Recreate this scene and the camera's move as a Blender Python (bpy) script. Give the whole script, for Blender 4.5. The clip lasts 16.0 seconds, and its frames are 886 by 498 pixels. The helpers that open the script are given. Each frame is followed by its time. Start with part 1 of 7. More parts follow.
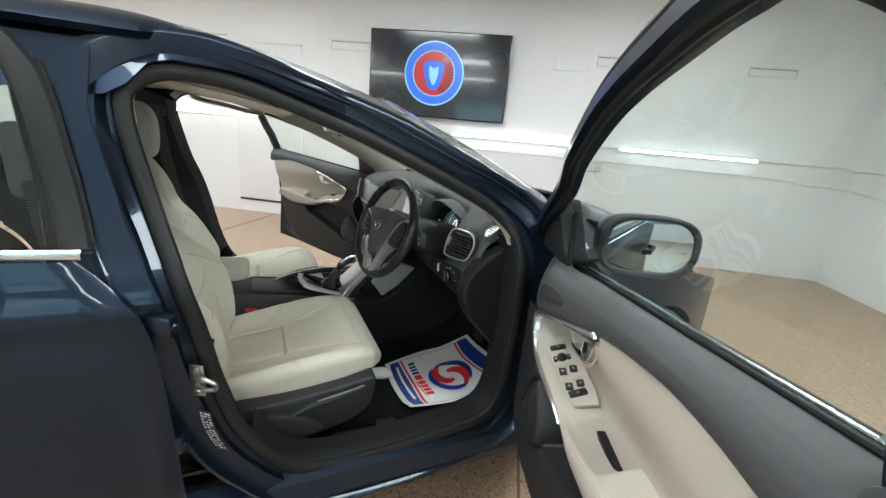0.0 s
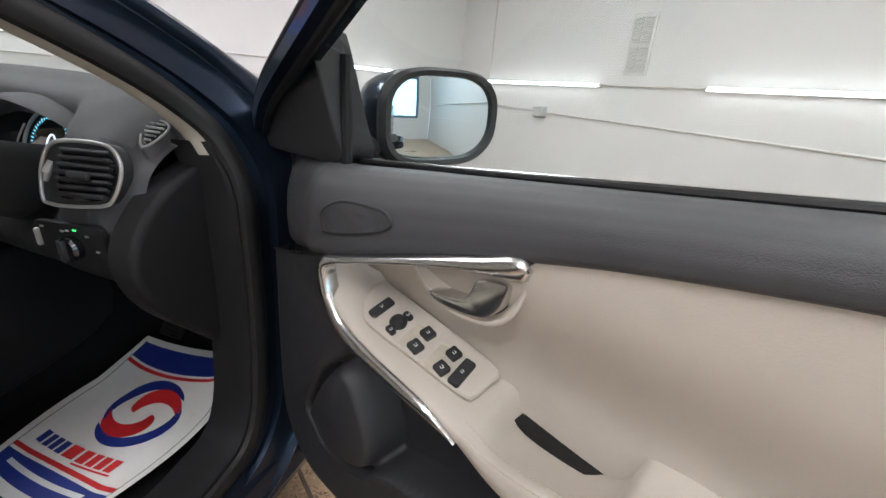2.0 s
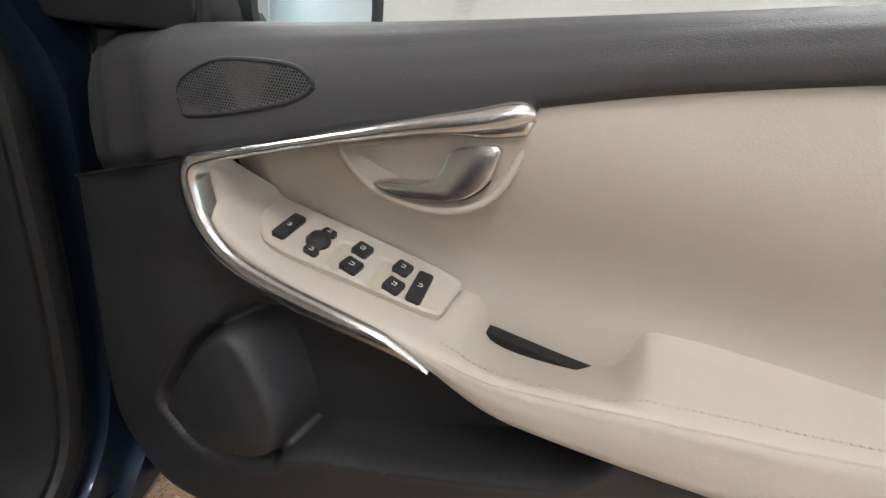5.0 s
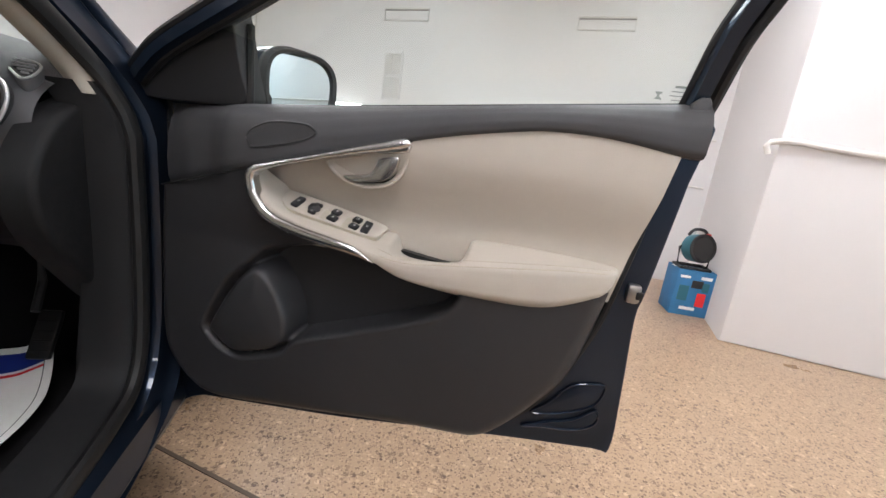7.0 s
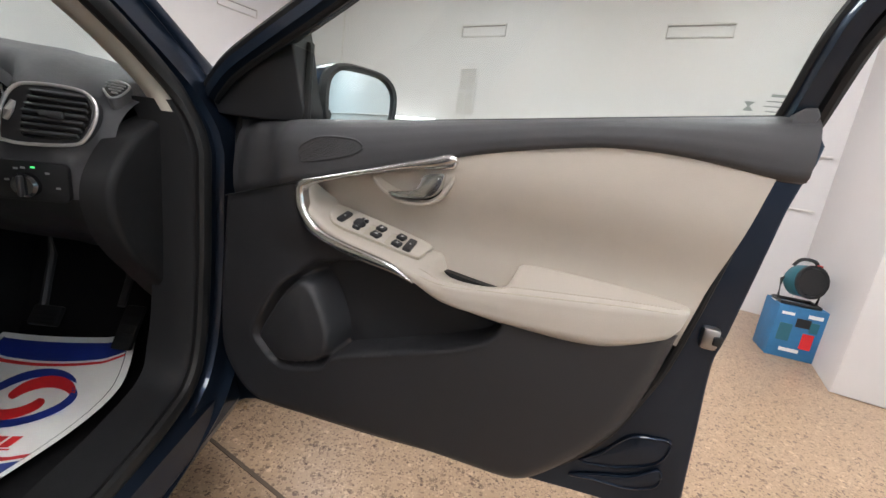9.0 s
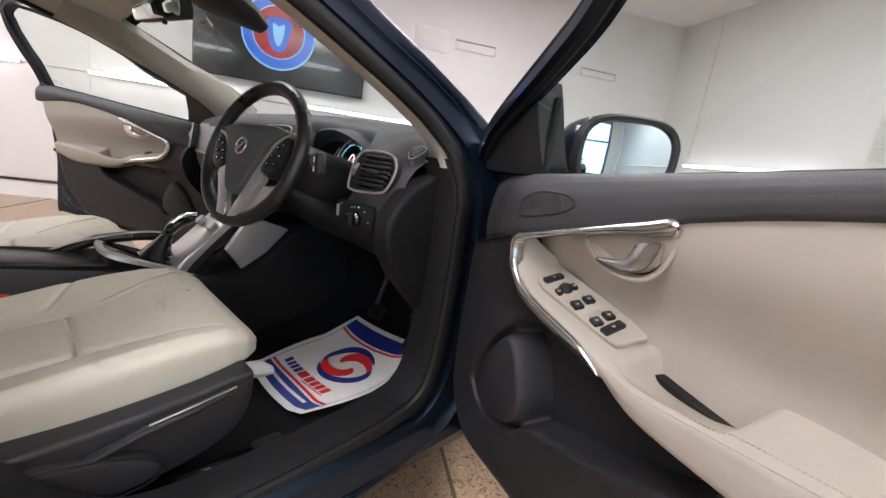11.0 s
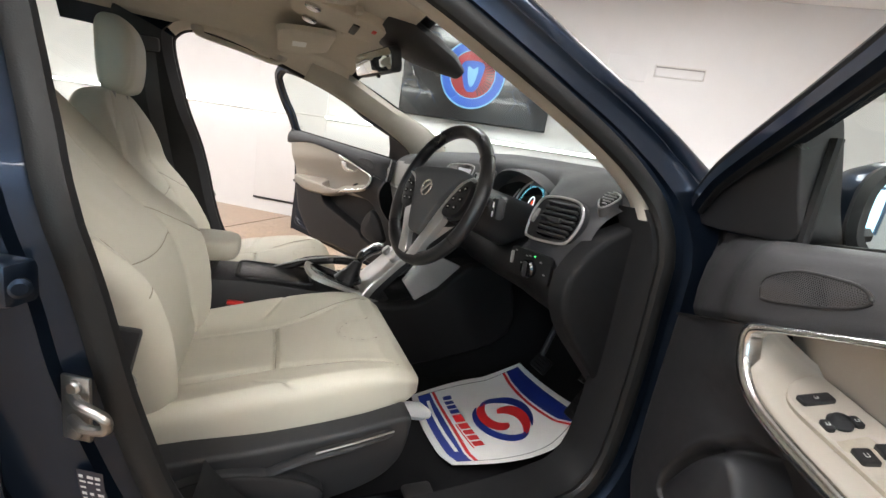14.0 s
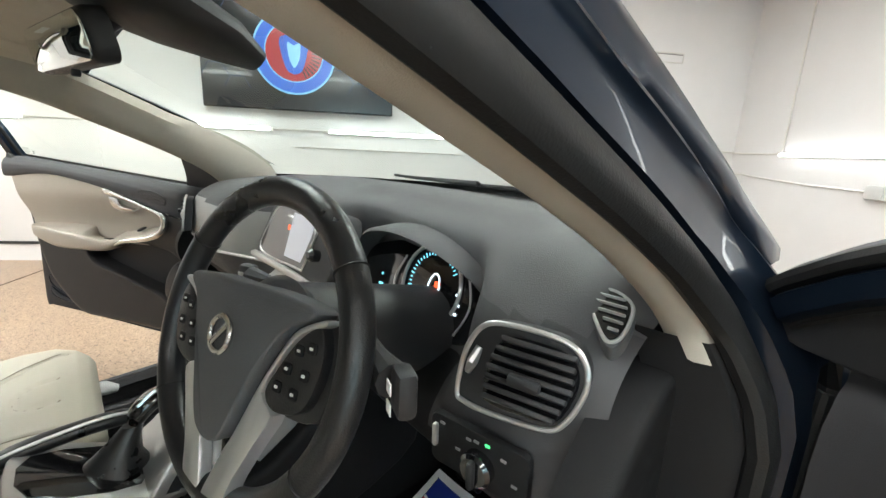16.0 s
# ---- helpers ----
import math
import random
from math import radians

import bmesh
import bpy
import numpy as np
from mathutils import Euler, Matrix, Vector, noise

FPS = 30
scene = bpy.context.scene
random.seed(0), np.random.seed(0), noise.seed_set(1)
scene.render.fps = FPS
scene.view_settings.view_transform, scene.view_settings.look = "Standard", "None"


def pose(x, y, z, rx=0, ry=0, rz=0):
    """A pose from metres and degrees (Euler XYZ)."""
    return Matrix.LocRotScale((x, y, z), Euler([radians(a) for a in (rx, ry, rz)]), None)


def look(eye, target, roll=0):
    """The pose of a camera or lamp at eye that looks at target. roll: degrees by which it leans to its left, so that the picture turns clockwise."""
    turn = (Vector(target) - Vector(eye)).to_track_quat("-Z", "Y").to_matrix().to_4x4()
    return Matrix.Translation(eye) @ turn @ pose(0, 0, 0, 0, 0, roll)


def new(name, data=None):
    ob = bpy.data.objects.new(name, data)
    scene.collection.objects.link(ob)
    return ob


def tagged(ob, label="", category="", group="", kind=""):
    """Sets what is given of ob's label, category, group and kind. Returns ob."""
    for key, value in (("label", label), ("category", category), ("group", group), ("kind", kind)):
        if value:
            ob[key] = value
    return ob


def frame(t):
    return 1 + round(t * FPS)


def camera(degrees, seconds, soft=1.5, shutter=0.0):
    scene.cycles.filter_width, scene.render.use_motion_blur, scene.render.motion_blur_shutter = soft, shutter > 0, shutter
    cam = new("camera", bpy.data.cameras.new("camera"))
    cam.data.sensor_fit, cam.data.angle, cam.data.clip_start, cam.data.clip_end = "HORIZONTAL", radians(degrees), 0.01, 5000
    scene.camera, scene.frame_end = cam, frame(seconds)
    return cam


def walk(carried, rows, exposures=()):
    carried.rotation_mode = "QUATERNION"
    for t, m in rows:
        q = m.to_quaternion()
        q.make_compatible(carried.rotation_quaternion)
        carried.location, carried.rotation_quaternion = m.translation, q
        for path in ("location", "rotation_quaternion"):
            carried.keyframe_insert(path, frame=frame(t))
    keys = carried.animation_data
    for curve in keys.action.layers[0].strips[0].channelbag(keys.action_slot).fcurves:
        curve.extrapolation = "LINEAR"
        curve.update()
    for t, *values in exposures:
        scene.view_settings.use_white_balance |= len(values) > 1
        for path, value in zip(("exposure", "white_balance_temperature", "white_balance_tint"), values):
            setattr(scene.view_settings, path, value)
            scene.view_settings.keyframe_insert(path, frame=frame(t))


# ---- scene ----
cam = camera(94.1, 16.0)
PATH = [
    (0, (1.779, 0.13, 1.183), (0.037, 0.953, 0.647), 5.2),
    (0.5, (1.691, 0.215, 1.136), (0.125, 1.324, 0.571), 4.9),
    (1, (1.582, 0.246, 1.11), (0.28, 1.635, 0.496), 4.5),
    (1.5, (1.435, 0.292, 1.052), (0.497, 1.933, 0.397), 4.4),
    (2, (1.331, 0.34, 0.991), (0.735, 2.117, 0.292), 4.6),
    (2.5, (1.253, 0.412, 0.926), (0.979, 2.253, 0.194), 5.3),
    (3, (1.227, 0.459, 0.885), (1.169, 2.311, 0.132), 5.9),
    (3.5, (1.215, 0.474, 0.867), (1.276, 2.322, 0.105), 6.6),
    (4, (1.217, 0.478, 0.861), (1.337, 2.324, 0.1), 7.2),
    (4.2, (1.22, 0.482, 0.864), (1.346, 2.325, 0.098), 7.4),
    (6.3, (1.205, 0.053, 0.859), (1.584, 1.945, 0.333), 7.9),
    (6.5, (1.202, 0.01, 0.851), (1.604, 1.902, 0.344), 7.7),
    (7, (1.205, -0.038, 0.857), (1.658, 1.851, 0.385), 7.3),
    (7.5, (1.212, -0.048, 0.86), (1.68, 1.842, 0.404), 7.1),
    (8, (1.219, -0.044, 0.864), (1.661, 1.854, 0.416), 7.1),
    (8.2, (1.22, -0.041, 0.865), (1.637, 1.863, 0.418), 7.2),
    (10.3, (1.363, 0.103, 0.871), (0.551, 1.877, 0.427), 8.3),
    (10.5, (1.377, 0.113, 0.878), (0.417, 1.812, 0.439), 8.3),
    (11, (1.427, 0.147, 0.897), (0.097, 1.576, 0.465), 8.2),
    (11.5, (1.456, 0.151, 0.913), (-0.101, 1.334, 0.494), 8.6),
    (12, (1.452, 0.157, 0.916), (-0.245, 1.135, 0.507), 8.9),
    (12.5, (1.451, 0.171, 0.921), (-0.314, 1.022, 0.517), 9.3),
    (13, (1.439, 0.172, 0.921), (-0.35, 0.969, 0.517), 9.3),
    (13.5, (1.399, 0.174, 0.925), (-0.398, 0.95, 0.514), 9.1),
    (14, (1.337, 0.182, 0.925), (-0.46, 0.957, 0.51), 9.0),
    (14.5, (1.227, 0.214, 0.937), (-0.539, 1.058, 0.526), 8.5),
    (15, (1.079, 0.262, 0.974), (-0.605, 1.255, 0.551), 7.6),
    (15.5, (0.926, 0.337, 1.007), (-0.651, 1.484, 0.564), 5.3),
    (16, (0.841, 0.42, 1.053), (-0.588, 1.743, 0.6), 2.6),
]
TINTS = [(0, 0.31, 6050, 0), (2.0, 0.22, 6250, 11), (3.5, 0.32, 6450, 15), (4.0, 0.33, 6500, 10), (7.0, 0.24, 6300, 12), (8.0, 0.22, 6330, 10), (11.0, 0.33, 6380, 15), (12.0, 0.45, 6430, 16), (13.0, 0.55, 6430, 13), (14.5, 0.60, 6480, 7), (16.0, 0.75, 6350, 2)]
walk(cam, [(t, look(eye, target, roll)) for t, eye, target, roll in PATH], TINTS)

# world, sun-free interior: the light comes from wall battens, ceiling panels and a window behind
world = bpy.data.worlds.new("world")
scene.world = world
world.use_nodes = True
world.node_tree.nodes["Background"].inputs[0].default_value = (0.75, 0.85, 1.0, 1)
world.node_tree.nodes["Background"].inputs[1].default_value = 0.4
scene.view_settings.exposure = 0.3

# ---- materials ----
def material(name, base, rough=0.5, metal=0.0, vary=0.06, scale=20.0, bump=0.0, bump_scale=300.0, coat=0.0, spec=0.5, emit=None, power=0.0, fine=0.0, ramp=None):
    """A surface with colour variation at two scales and a fine relief."""
    m = bpy.data.materials.new(name)
    m.use_nodes = True
    nt = m.node_tree
    b = nt.nodes["Principled BSDF"]
    b.inputs["Roughness"].default_value, b.inputs["Metallic"].default_value = rough, metal
    b.inputs["Coat Weight"].default_value, b.inputs["Coat Roughness"].default_value = coat, 0.03
    b.inputs["Specular IOR Level"].default_value = spec
    tc = nt.nodes.new("ShaderNodeTexCoord")
    n1, n2 = nt.nodes.new("ShaderNodeTexNoise"), nt.nodes.new("ShaderNodeTexNoise")
    n1.inputs["Scale"].default_value, n1.inputs["Detail"].default_value = scale * 0.15, 3
    n2.inputs["Scale"].default_value, n2.inputs["Detail"].default_value = scale, 5
    for n in (n1, n2):
        nt.links.new(tc.outputs["Object"], n.inputs["Vector"])
    add = nt.nodes.new("ShaderNodeMath")
    add.operation = "ADD"
    nt.links.new(n1.outputs[0], add.inputs[0])
    nt.links.new(n2.outputs[0], add.inputs[1])
    mr = nt.nodes.new("ShaderNodeMapRange")
    mr.inputs[1].default_value, mr.inputs[2].default_value = 0.6, 1.4
    mr.inputs[3].default_value, mr.inputs[4].default_value = 1 - vary, 1 + vary
    nt.links.new(add.outputs[0], mr.inputs[0])
    mix = nt.nodes.new("ShaderNodeVectorMath")
    mix.operation = "SCALE"
    mix.inputs[0].default_value = base[:3]
    nt.links.new(mr.outputs[0], mix.inputs["Scale"])
    nt.links.new(mix.outputs[0], b.inputs["Base Color"])
    rr = nt.nodes.new("ShaderNodeMapRange")
    rr.inputs[1].default_value, rr.inputs[2].default_value = 0.6, 1.4
    rr.inputs[3].default_value, rr.inputs[4].default_value = max(0.0, rough * 0.85), min(1.0, rough * 1.15)
    nt.links.new(add.outputs[0], rr.inputs[0])
    nt.links.new(rr.outputs[0], b.inputs["Roughness"])
    if bump:
        n3 = nt.nodes.new("ShaderNodeTexNoise")
        n3.inputs["Scale"].default_value, n3.inputs["Detail"].default_value = bump_scale, 2
        nt.links.new(tc.outputs["Object"], n3.inputs["Vector"])
        bp = nt.nodes.new("ShaderNodeBump")
        bp.inputs["Strength"].default_value, bp.inputs["Distance"].default_value = bump, 0.002
        nt.links.new(n3.outputs[0], bp.inputs["Height"])
        nt.links.new(bp.outputs[0], b.inputs["Normal"])
    if emit:
        b.inputs["Emission Color"].default_value = (*emit, 1)
        b.inputs["Emission Strength"].default_value = power
    return m


def glass(name, tint=(0.86, 0.93, 0.9), rough=0.0):
    """A thin pane: clear with a tint, and a mirror image that grows towards grazing angles."""
    m = bpy.data.materials.new(name)
    m.use_nodes = True
    nt = m.node_tree
    nt.nodes.clear()
    out, tr, gl, mx, lw, pw, ad = (nt.nodes.new(k) for k in ("ShaderNodeOutputMaterial", "ShaderNodeBsdfTransparent", "ShaderNodeBsdfGlossy", "ShaderNodeMixShader", "ShaderNodeLayerWeight", "ShaderNodeMath", "ShaderNodeMath"))
    tr.inputs[0].default_value = (*tint, 1)
    gl.inputs["Roughness"].default_value = rough
    lw.inputs[0].default_value = 0.5
    pw.operation, ad.operation = "POWER", "MULTIPLY_ADD"
    pw.inputs[1].default_value = 5.0
    ad.inputs[1].default_value, ad.inputs[2].default_value = 0.85, 0.06
    nt.links.new(lw.outputs["Facing"], pw.inputs[0])
    nt.links.new(pw.outputs[0], ad.inputs[0])
    nt.links.new(ad.outputs[0], mx.inputs[0])
    nt.links.new(tr.outputs[0], mx.inputs[1])
    nt.links.new(gl.outputs[0], mx.inputs[2])
    nt.links.new(mx.outputs[0], out.inputs[0])
    return m


PAINT = material("navy_paint", (0.0135, 0.022, 0.038), 0.34, 0.75, 0.03, 30, 0.0, coat=0.45, spec=0.10)
DOORBLACK = material("door_black_plastic", (0.0185, 0.0185, 0.0205), 0.5, 0, 0.08, 50, 0.22, 900)
DOORPAD = material("door_pad_black", (0.054, 0.054, 0.057), 0.55, 0, 0.08, 60, 0.30, 1100, spec=0.3)
PLASTIC = material("black_plastic", (0.021, 0.021, 0.0225), 0.48, 0, 0.10, 60, 0.25, 900, spec=0.38)
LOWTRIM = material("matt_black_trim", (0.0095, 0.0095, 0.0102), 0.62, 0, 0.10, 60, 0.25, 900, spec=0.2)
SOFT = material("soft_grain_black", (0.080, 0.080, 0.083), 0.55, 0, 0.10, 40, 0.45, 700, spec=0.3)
RUBBER = material("rubber_seal", (0.0105, 0.0105, 0.0108), 0.5, 0, 0.12, 50, 0.15, 500, spec=0.28)
CREAM = material("cream_leather", (0.51, 0.48, 0.395), 0.48, 0, 0.025, 30, 0.07, 700)
DOORCREAM = material("door_cream_leather", (0.43, 0.39, 0.335), 0.5, 0, 0.03, 30, 0.12, 600)
CREAMP = material("cream_plastic", (0.45, 0.41, 0.355), 0.5, 0, 0.02, 30, 0.10, 900)
SEAM = material("seam_thread", (0.30, 0.27, 0.21), 0.8, 0, 0.1, 200)
STITCH = material("stitch_thread", (0.42, 0.38, 0.31), 0.8, 0, 0.1, 200)
LINER = material("beige_headliner", (0.58, 0.525, 0.44), 0.9, 0, 0.05, 60, 0.35, 900)
PILLARTRIM = material("grey_beige_pillar_trim", (0.40, 0.37, 0.315), 0.75, 0, 0.05, 60, 0.25, 900)
DASHGREY = material("satin_grey_fascia", (0.36, 0.36, 0.35), 0.42, 0.3, 0.04, 60, 0.05, 700)
CHROME = material("satin_chrome", (0.66, 0.66, 0.655), 0.24, 1.0, 0.03, 50)
SILVER = material("brushed_silver", (0.54, 0.535, 0.53), 0.34, 0.75, 0.04, 80)
STEEL = material("zinc_steel", (0.33, 0.32, 0.305), 0.36, 1.0, 0.1, 60)
GLOSS = material("gloss_black", (0.006, 0.006, 0.007), 0.08, 0, 0.02, 30, coat=0.6)
CARPET = material("black_carpet", (0.010, 0.010, 0.011), 0.95, 0, 0.3, 150, 0.8, 1200, spec=0.15)
LEATHERB = material("black_leather", (0.011, 0.011, 0.012), 0.30, 0, 0.08, 40, 0.25, 600)
GLASS = glass("window_glass", (0.88, 0.955, 0.925))
SCREENGLASS = glass("windscreen_glass", (0.74, 0.81, 0.78))
CABINMIRROR = material("dimmed_mirror_glass", (0.80, 0.84, 0.82), 0.02, 1.0, 0.0, 10)
MIRROR = material("mirror_glass", (0.66, 0.74, 0.78), 0.01, 1.0, 0.0, 10)
RED = material("red_plastic", (0.62, 0.02, 0.015), 0.4, 0, 0.04, 50)
WHITE = material("white_print", (0.8, 0.8, 0.78), 0.6, 0, 0.03, 60)
PAPER = material("white_paper", (0.84, 0.83, 0.81), 0.75, 0, 0.03, 25, 0.1, 300)
BLUEINK = material("blue_ink", (0.012, 0.030, 0.24), 0.6, 0, 0.05, 60)
REDINK = material("red_ink", (0.66, 0.020, 0.025), 0.6, 0, 0.05, 60)
BLACKINK = material("black_ink", (0.012, 0.012, 0.02), 0.6, 0, 0.05, 60)
TYRE = material("tyre_rubber", (0.015, 0.015, 0.015), 0.8, 0, 0.1, 60, 0.3, 200)
ALLOY = material("alloy", (0.55, 0.55, 0.56), 0.3, 1.0, 0.05, 40)
LAMPLENS = glass("lamp_lens", (0.9, 0.92, 0.93))


# ---- geometry ----
def smooth(pts, n=8, closed=False):
    """Catmull-Rom through the points."""
    p = [np.array(q, float) for q in pts]
    k = len(p)
    out = []
    for i in range(k if closed else k - 1):
        if closed:
            a, b, c, d = p[i - 1], p[i], p[(i + 1) % k], p[(i + 2) % k]
        else:
            a, b, c, d = p[max(i - 1, 0)], p[i], p[i + 1], p[min(i + 2, k - 1)]
        for j in range(n):
            t = j / n
            out.append(0.5 * ((2 * b) + (c - a) * t + (2 * a - 5 * b + 4 * c - d) * t * t + (3 * b - a - 3 * c + d) * t ** 3))
    if not closed:
        out.append(p[-1])
    return out


def shade(bm, sharp=35):
    for f in bm.faces:
        f.smooth = True
    lim = radians(sharp)
    bm.normal_update()
    for e in bm.edges:
        if len(e.link_faces) == 2 and e.calc_face_angle(0) > lim:
            e.smooth = False
    return bm


def grid(f, nu, nv, closed_u=False, closed_v=False):
    """A surface from f(u, v), u and v from 0 to 1."""
    bm = bmesh.new()
    cu, cv = (nu if closed_u else nu + 1), (nv if closed_v else nv + 1)
    vs = [[bm.verts.new(f(i / nu, j / nv)) for j in range(cv)] for i in range(cu)]
    for i in range(nu):
        for j in range(nv):
            a, b, c, d = vs[i][j], vs[(i + 1) % cu][j], vs[(i + 1) % cu][(j + 1) % cv], vs[i][(j + 1) % cv]
            try:
                bm.faces.new((a, b, c, d))
            except ValueError:
                pass
    return bm


def thick(bm, d):
    bmesh.ops.recalc_face_normals(bm, faces=bm.faces)
    bmesh.ops.solidify(bm, geom=bm.faces[:], thickness=d)
    return bm


def loft(rings, closed=True, caps=False):
    """A skin over rings of equally many points."""
    bm = bmesh.new()
    vs = [[bm.verts.new(p) for p in r] for r in rings]
    n = len(vs[0])
    for a, b in zip(vs, vs[1:]):
        for j in range(n if closed else n - 1):
            bm.faces.new((a[j], a[(j + 1) % n], b[(j + 1) % n], b[j]))
    if caps:
        bm.faces.new(vs[0][::-1])
        bm.faces.new(vs[-1])
    bmesh.ops.recalc_face_normals(bm, faces=bm.faces)
    return bm


def tube(pts, r=0.01, n=10, closed=False, flat=1.0, up=(0, 0, 1), caps=True):
    """A rod along the points; r a number or one for each point; flat squeezes it along up."""
    p = [Vector(q) for q in pts]
    k = len(p)
    rings = []
    for i in range(k):
        a, b = (p[i - 1], p[(i + 1) % k]) if closed else (p[max(i - 1, 0)], p[min(i + 1, k - 1)])
        t = (b - a).normalized()
        s = t.cross(Vector(up))
        s = s.normalized() if s.length > 1e-4 else t.cross(Vector((0.3, 1, 0.2))).normalized()
        w = s.cross(t)
        rr = r[i] if isinstance(r, (list, tuple)) else r
        rings.append([p[i] + rr * (math.cos(2 * math.pi * j / n) * s + flat * math.sin(2 * math.pi * j / n) * w) for j in range(n)])
    if closed:
        rings.append(rings[0])
        bm = loft(rings)
        bmesh.ops.remove_doubles(bm, verts=bm.verts, dist=1e-6)
        return bm
    return loft(rings, caps=caps)


def slab(outline, depth, m=None, bevel=0.0, seg=2, bow=None):
    """A plate with the outline (x, y), from z = 0 up to depth, with its upper rim rounded; then moved by m."""
    bm = bmesh.new()
    lo = [bm.verts.new((q[0], q[1], 0)) for q in outline]
    hi = [bm.verts.new((q[0], q[1], depth)) for q in outline]
    k = len(lo)
    top = bm.faces.new(hi)
    bm.faces.new(lo[::-1])
    for i in range(k):
        bm.faces.new((lo[i], lo[(i + 1) % k], hi[(i + 1) % k], hi[i]))
    bmesh.ops.recalc_face_normals(bm, faces=bm.faces)
    if bevel:
        bmesh.ops.bevel(bm, geom=list(top.edges), offset=bevel, segments=seg, profile=0.5, affect="EDGES", clamp_overlap=True)
    if bow:
        for v in bm.verts:
            v.co.z += bow(v.co.x, v.co.y)
    if m is not None:
        bm.transform(m)
    return bm


def box(sx, sy, sz, m=None, bevel=0.0, seg=2):
    """A box with its base centre at the origin, edges rounded; then moved by m."""
    bm = bmesh.new()
    bmesh.ops.create_cube(bm, size=1)
    for v in bm.verts:
        v.co = Vector((v.co.x * sx, v.co.y * sy, (v.co.z + 0.5) * sz))
    if bevel:
        bmesh.ops.bevel(bm, geom=bm.edges[:], offset=bevel, segments=seg, profile=0.5, affect="EDGES", clamp_overlap=True)
    if m is not None:
        bm.transform(m)
    return bm


def rod(a, b, r, n=12, r2=None):
    return tube([a, b], [r, r if r2 is None else r2], n)


def turned(profile, m=None, n=32):
    """A turned body: profile of (radius, height) round z."""
    rings = [[(max(r, 1e-5) * math.cos(2 * math.pi * j / n), max(r, 1e-5) * math.sin(2 * math.pi * j / n), h) for j in range(n)] for r, h in profile]
    bm = loft(rings, caps=True)
    if m is not None:
        bm.transform(m)
    return bm


def rounded(w, h, r, n=5, cx=0.0, cy=0.0):
    """A rounded rectangle's outline."""
    out = []
    for qx, qy, a0 in ((w / 2 - r, h / 2 - r, 0), (-w / 2 + r, h / 2 - r, 90), (-w / 2 + r, -h / 2 + r, 180), (w / 2 - r, -h / 2 + r, 270)):
        out += [(cx + qx + r * math.cos(radians(a0 + 90 * i / n)), cy + qy + r * math.sin(radians(a0 + 90 * i / n))) for i in range(n + 1)]
    return out


def join(*bms):
    out = bmesh.new()
    for b in bms:
        me = bpy.data.meshes.new("tmp")
        b.to_mesh(me)
        out.from_mesh(me)
        bpy.data.meshes.remove(me)
        b.free()
    return out


MIRRORED = False
FAR_SIDE = False  # the far opening's centre pillar stands a little further back
SHIFT = Vector((0, 0, 0))


def part(name, bm, mat, parent=None, label="", sharp=35):
    """Links a bmesh as one mesh object under a thing or a part."""
    if SHIFT.length:
        bm.transform(Matrix.Translation(SHIFT))
    if MIRRORED:
        if FAR_SIDE:
            for q in bm.verts:
                back = min(1.0, max(0.0, (0.42 - q.co.y) / 0.36)) * min(1.0, max(0.0, (q.co.y + 0.9) / 0.5))
                back = back * back * (3 - 2 * back)
                q.co.z += 0.018 * back * min(1.0, max(0.0, (q.co.z - 0.95) / 0.25)) * min(1.0, max(0.0, (1.34 - q.co.z) / 0.06))
                q.co.y -= 0.11 * back
        bm.transform(Matrix.Diagonal((-1, 1, 1, 1)))
        bmesh.ops.reverse_faces(bm, faces=bm.faces[:])
    shade(bm, sharp)
    me = bpy.data.meshes.new(name)
    bm.to_mesh(me)
    bm.free()
    for q in mat if isinstance(mat, (list, tuple)) else [mat]:
        me.materials.append(q)
    ob = new(name, me)
    if parent is not None:
        deep = parent.parent is not None and parent.parent.parent is not None
        ob.parent = parent.parent if deep else parent
    return tagged(ob, label=label)


def thing(name, label, category, at=(0, 0, 0), kind="", group=""):
    """An Empty that carries the parts of a thing; its parts are given in the world's places."""
    ob = new(name)
    ob.empty_display_size = 0.05
    return tagged(ob, label, category, group, kind)


def solo(name, bm, mat, label, category, kind="", group="", sharp=35):
    return tagged(part(name, bm, mat, None, label, sharp), label, category, group, kind)


# ---- room ----
WALL_AZ = 56.5
CORNER = Vector((-0.40, 5.65, 0))
T = Vector((math.cos(radians(WALL_AZ)), math.sin(radians(WALL_AZ)), 0))
R = Vector((T.y, -T.x, 0))
# wall frames: x along the wall from the corner, y up, z out into the room
TVM = Matrix.Translation(CORNER) @ Matrix(((-T.x, 0, R.x, 0), (-T.y, 0, R.y, 0), (0, 1, 0, 0), (0, 0, 0, 1)))
RWM = Matrix.Translation(CORNER) @ Matrix(((R.x, 0, -T.x, 0), (R.y, 0, -T.y, 0), (0, 1, 0, 0), (0, 0, 0, 1)))
CEIL, LONG, WIDE = 2.72, 12.0, 10.0


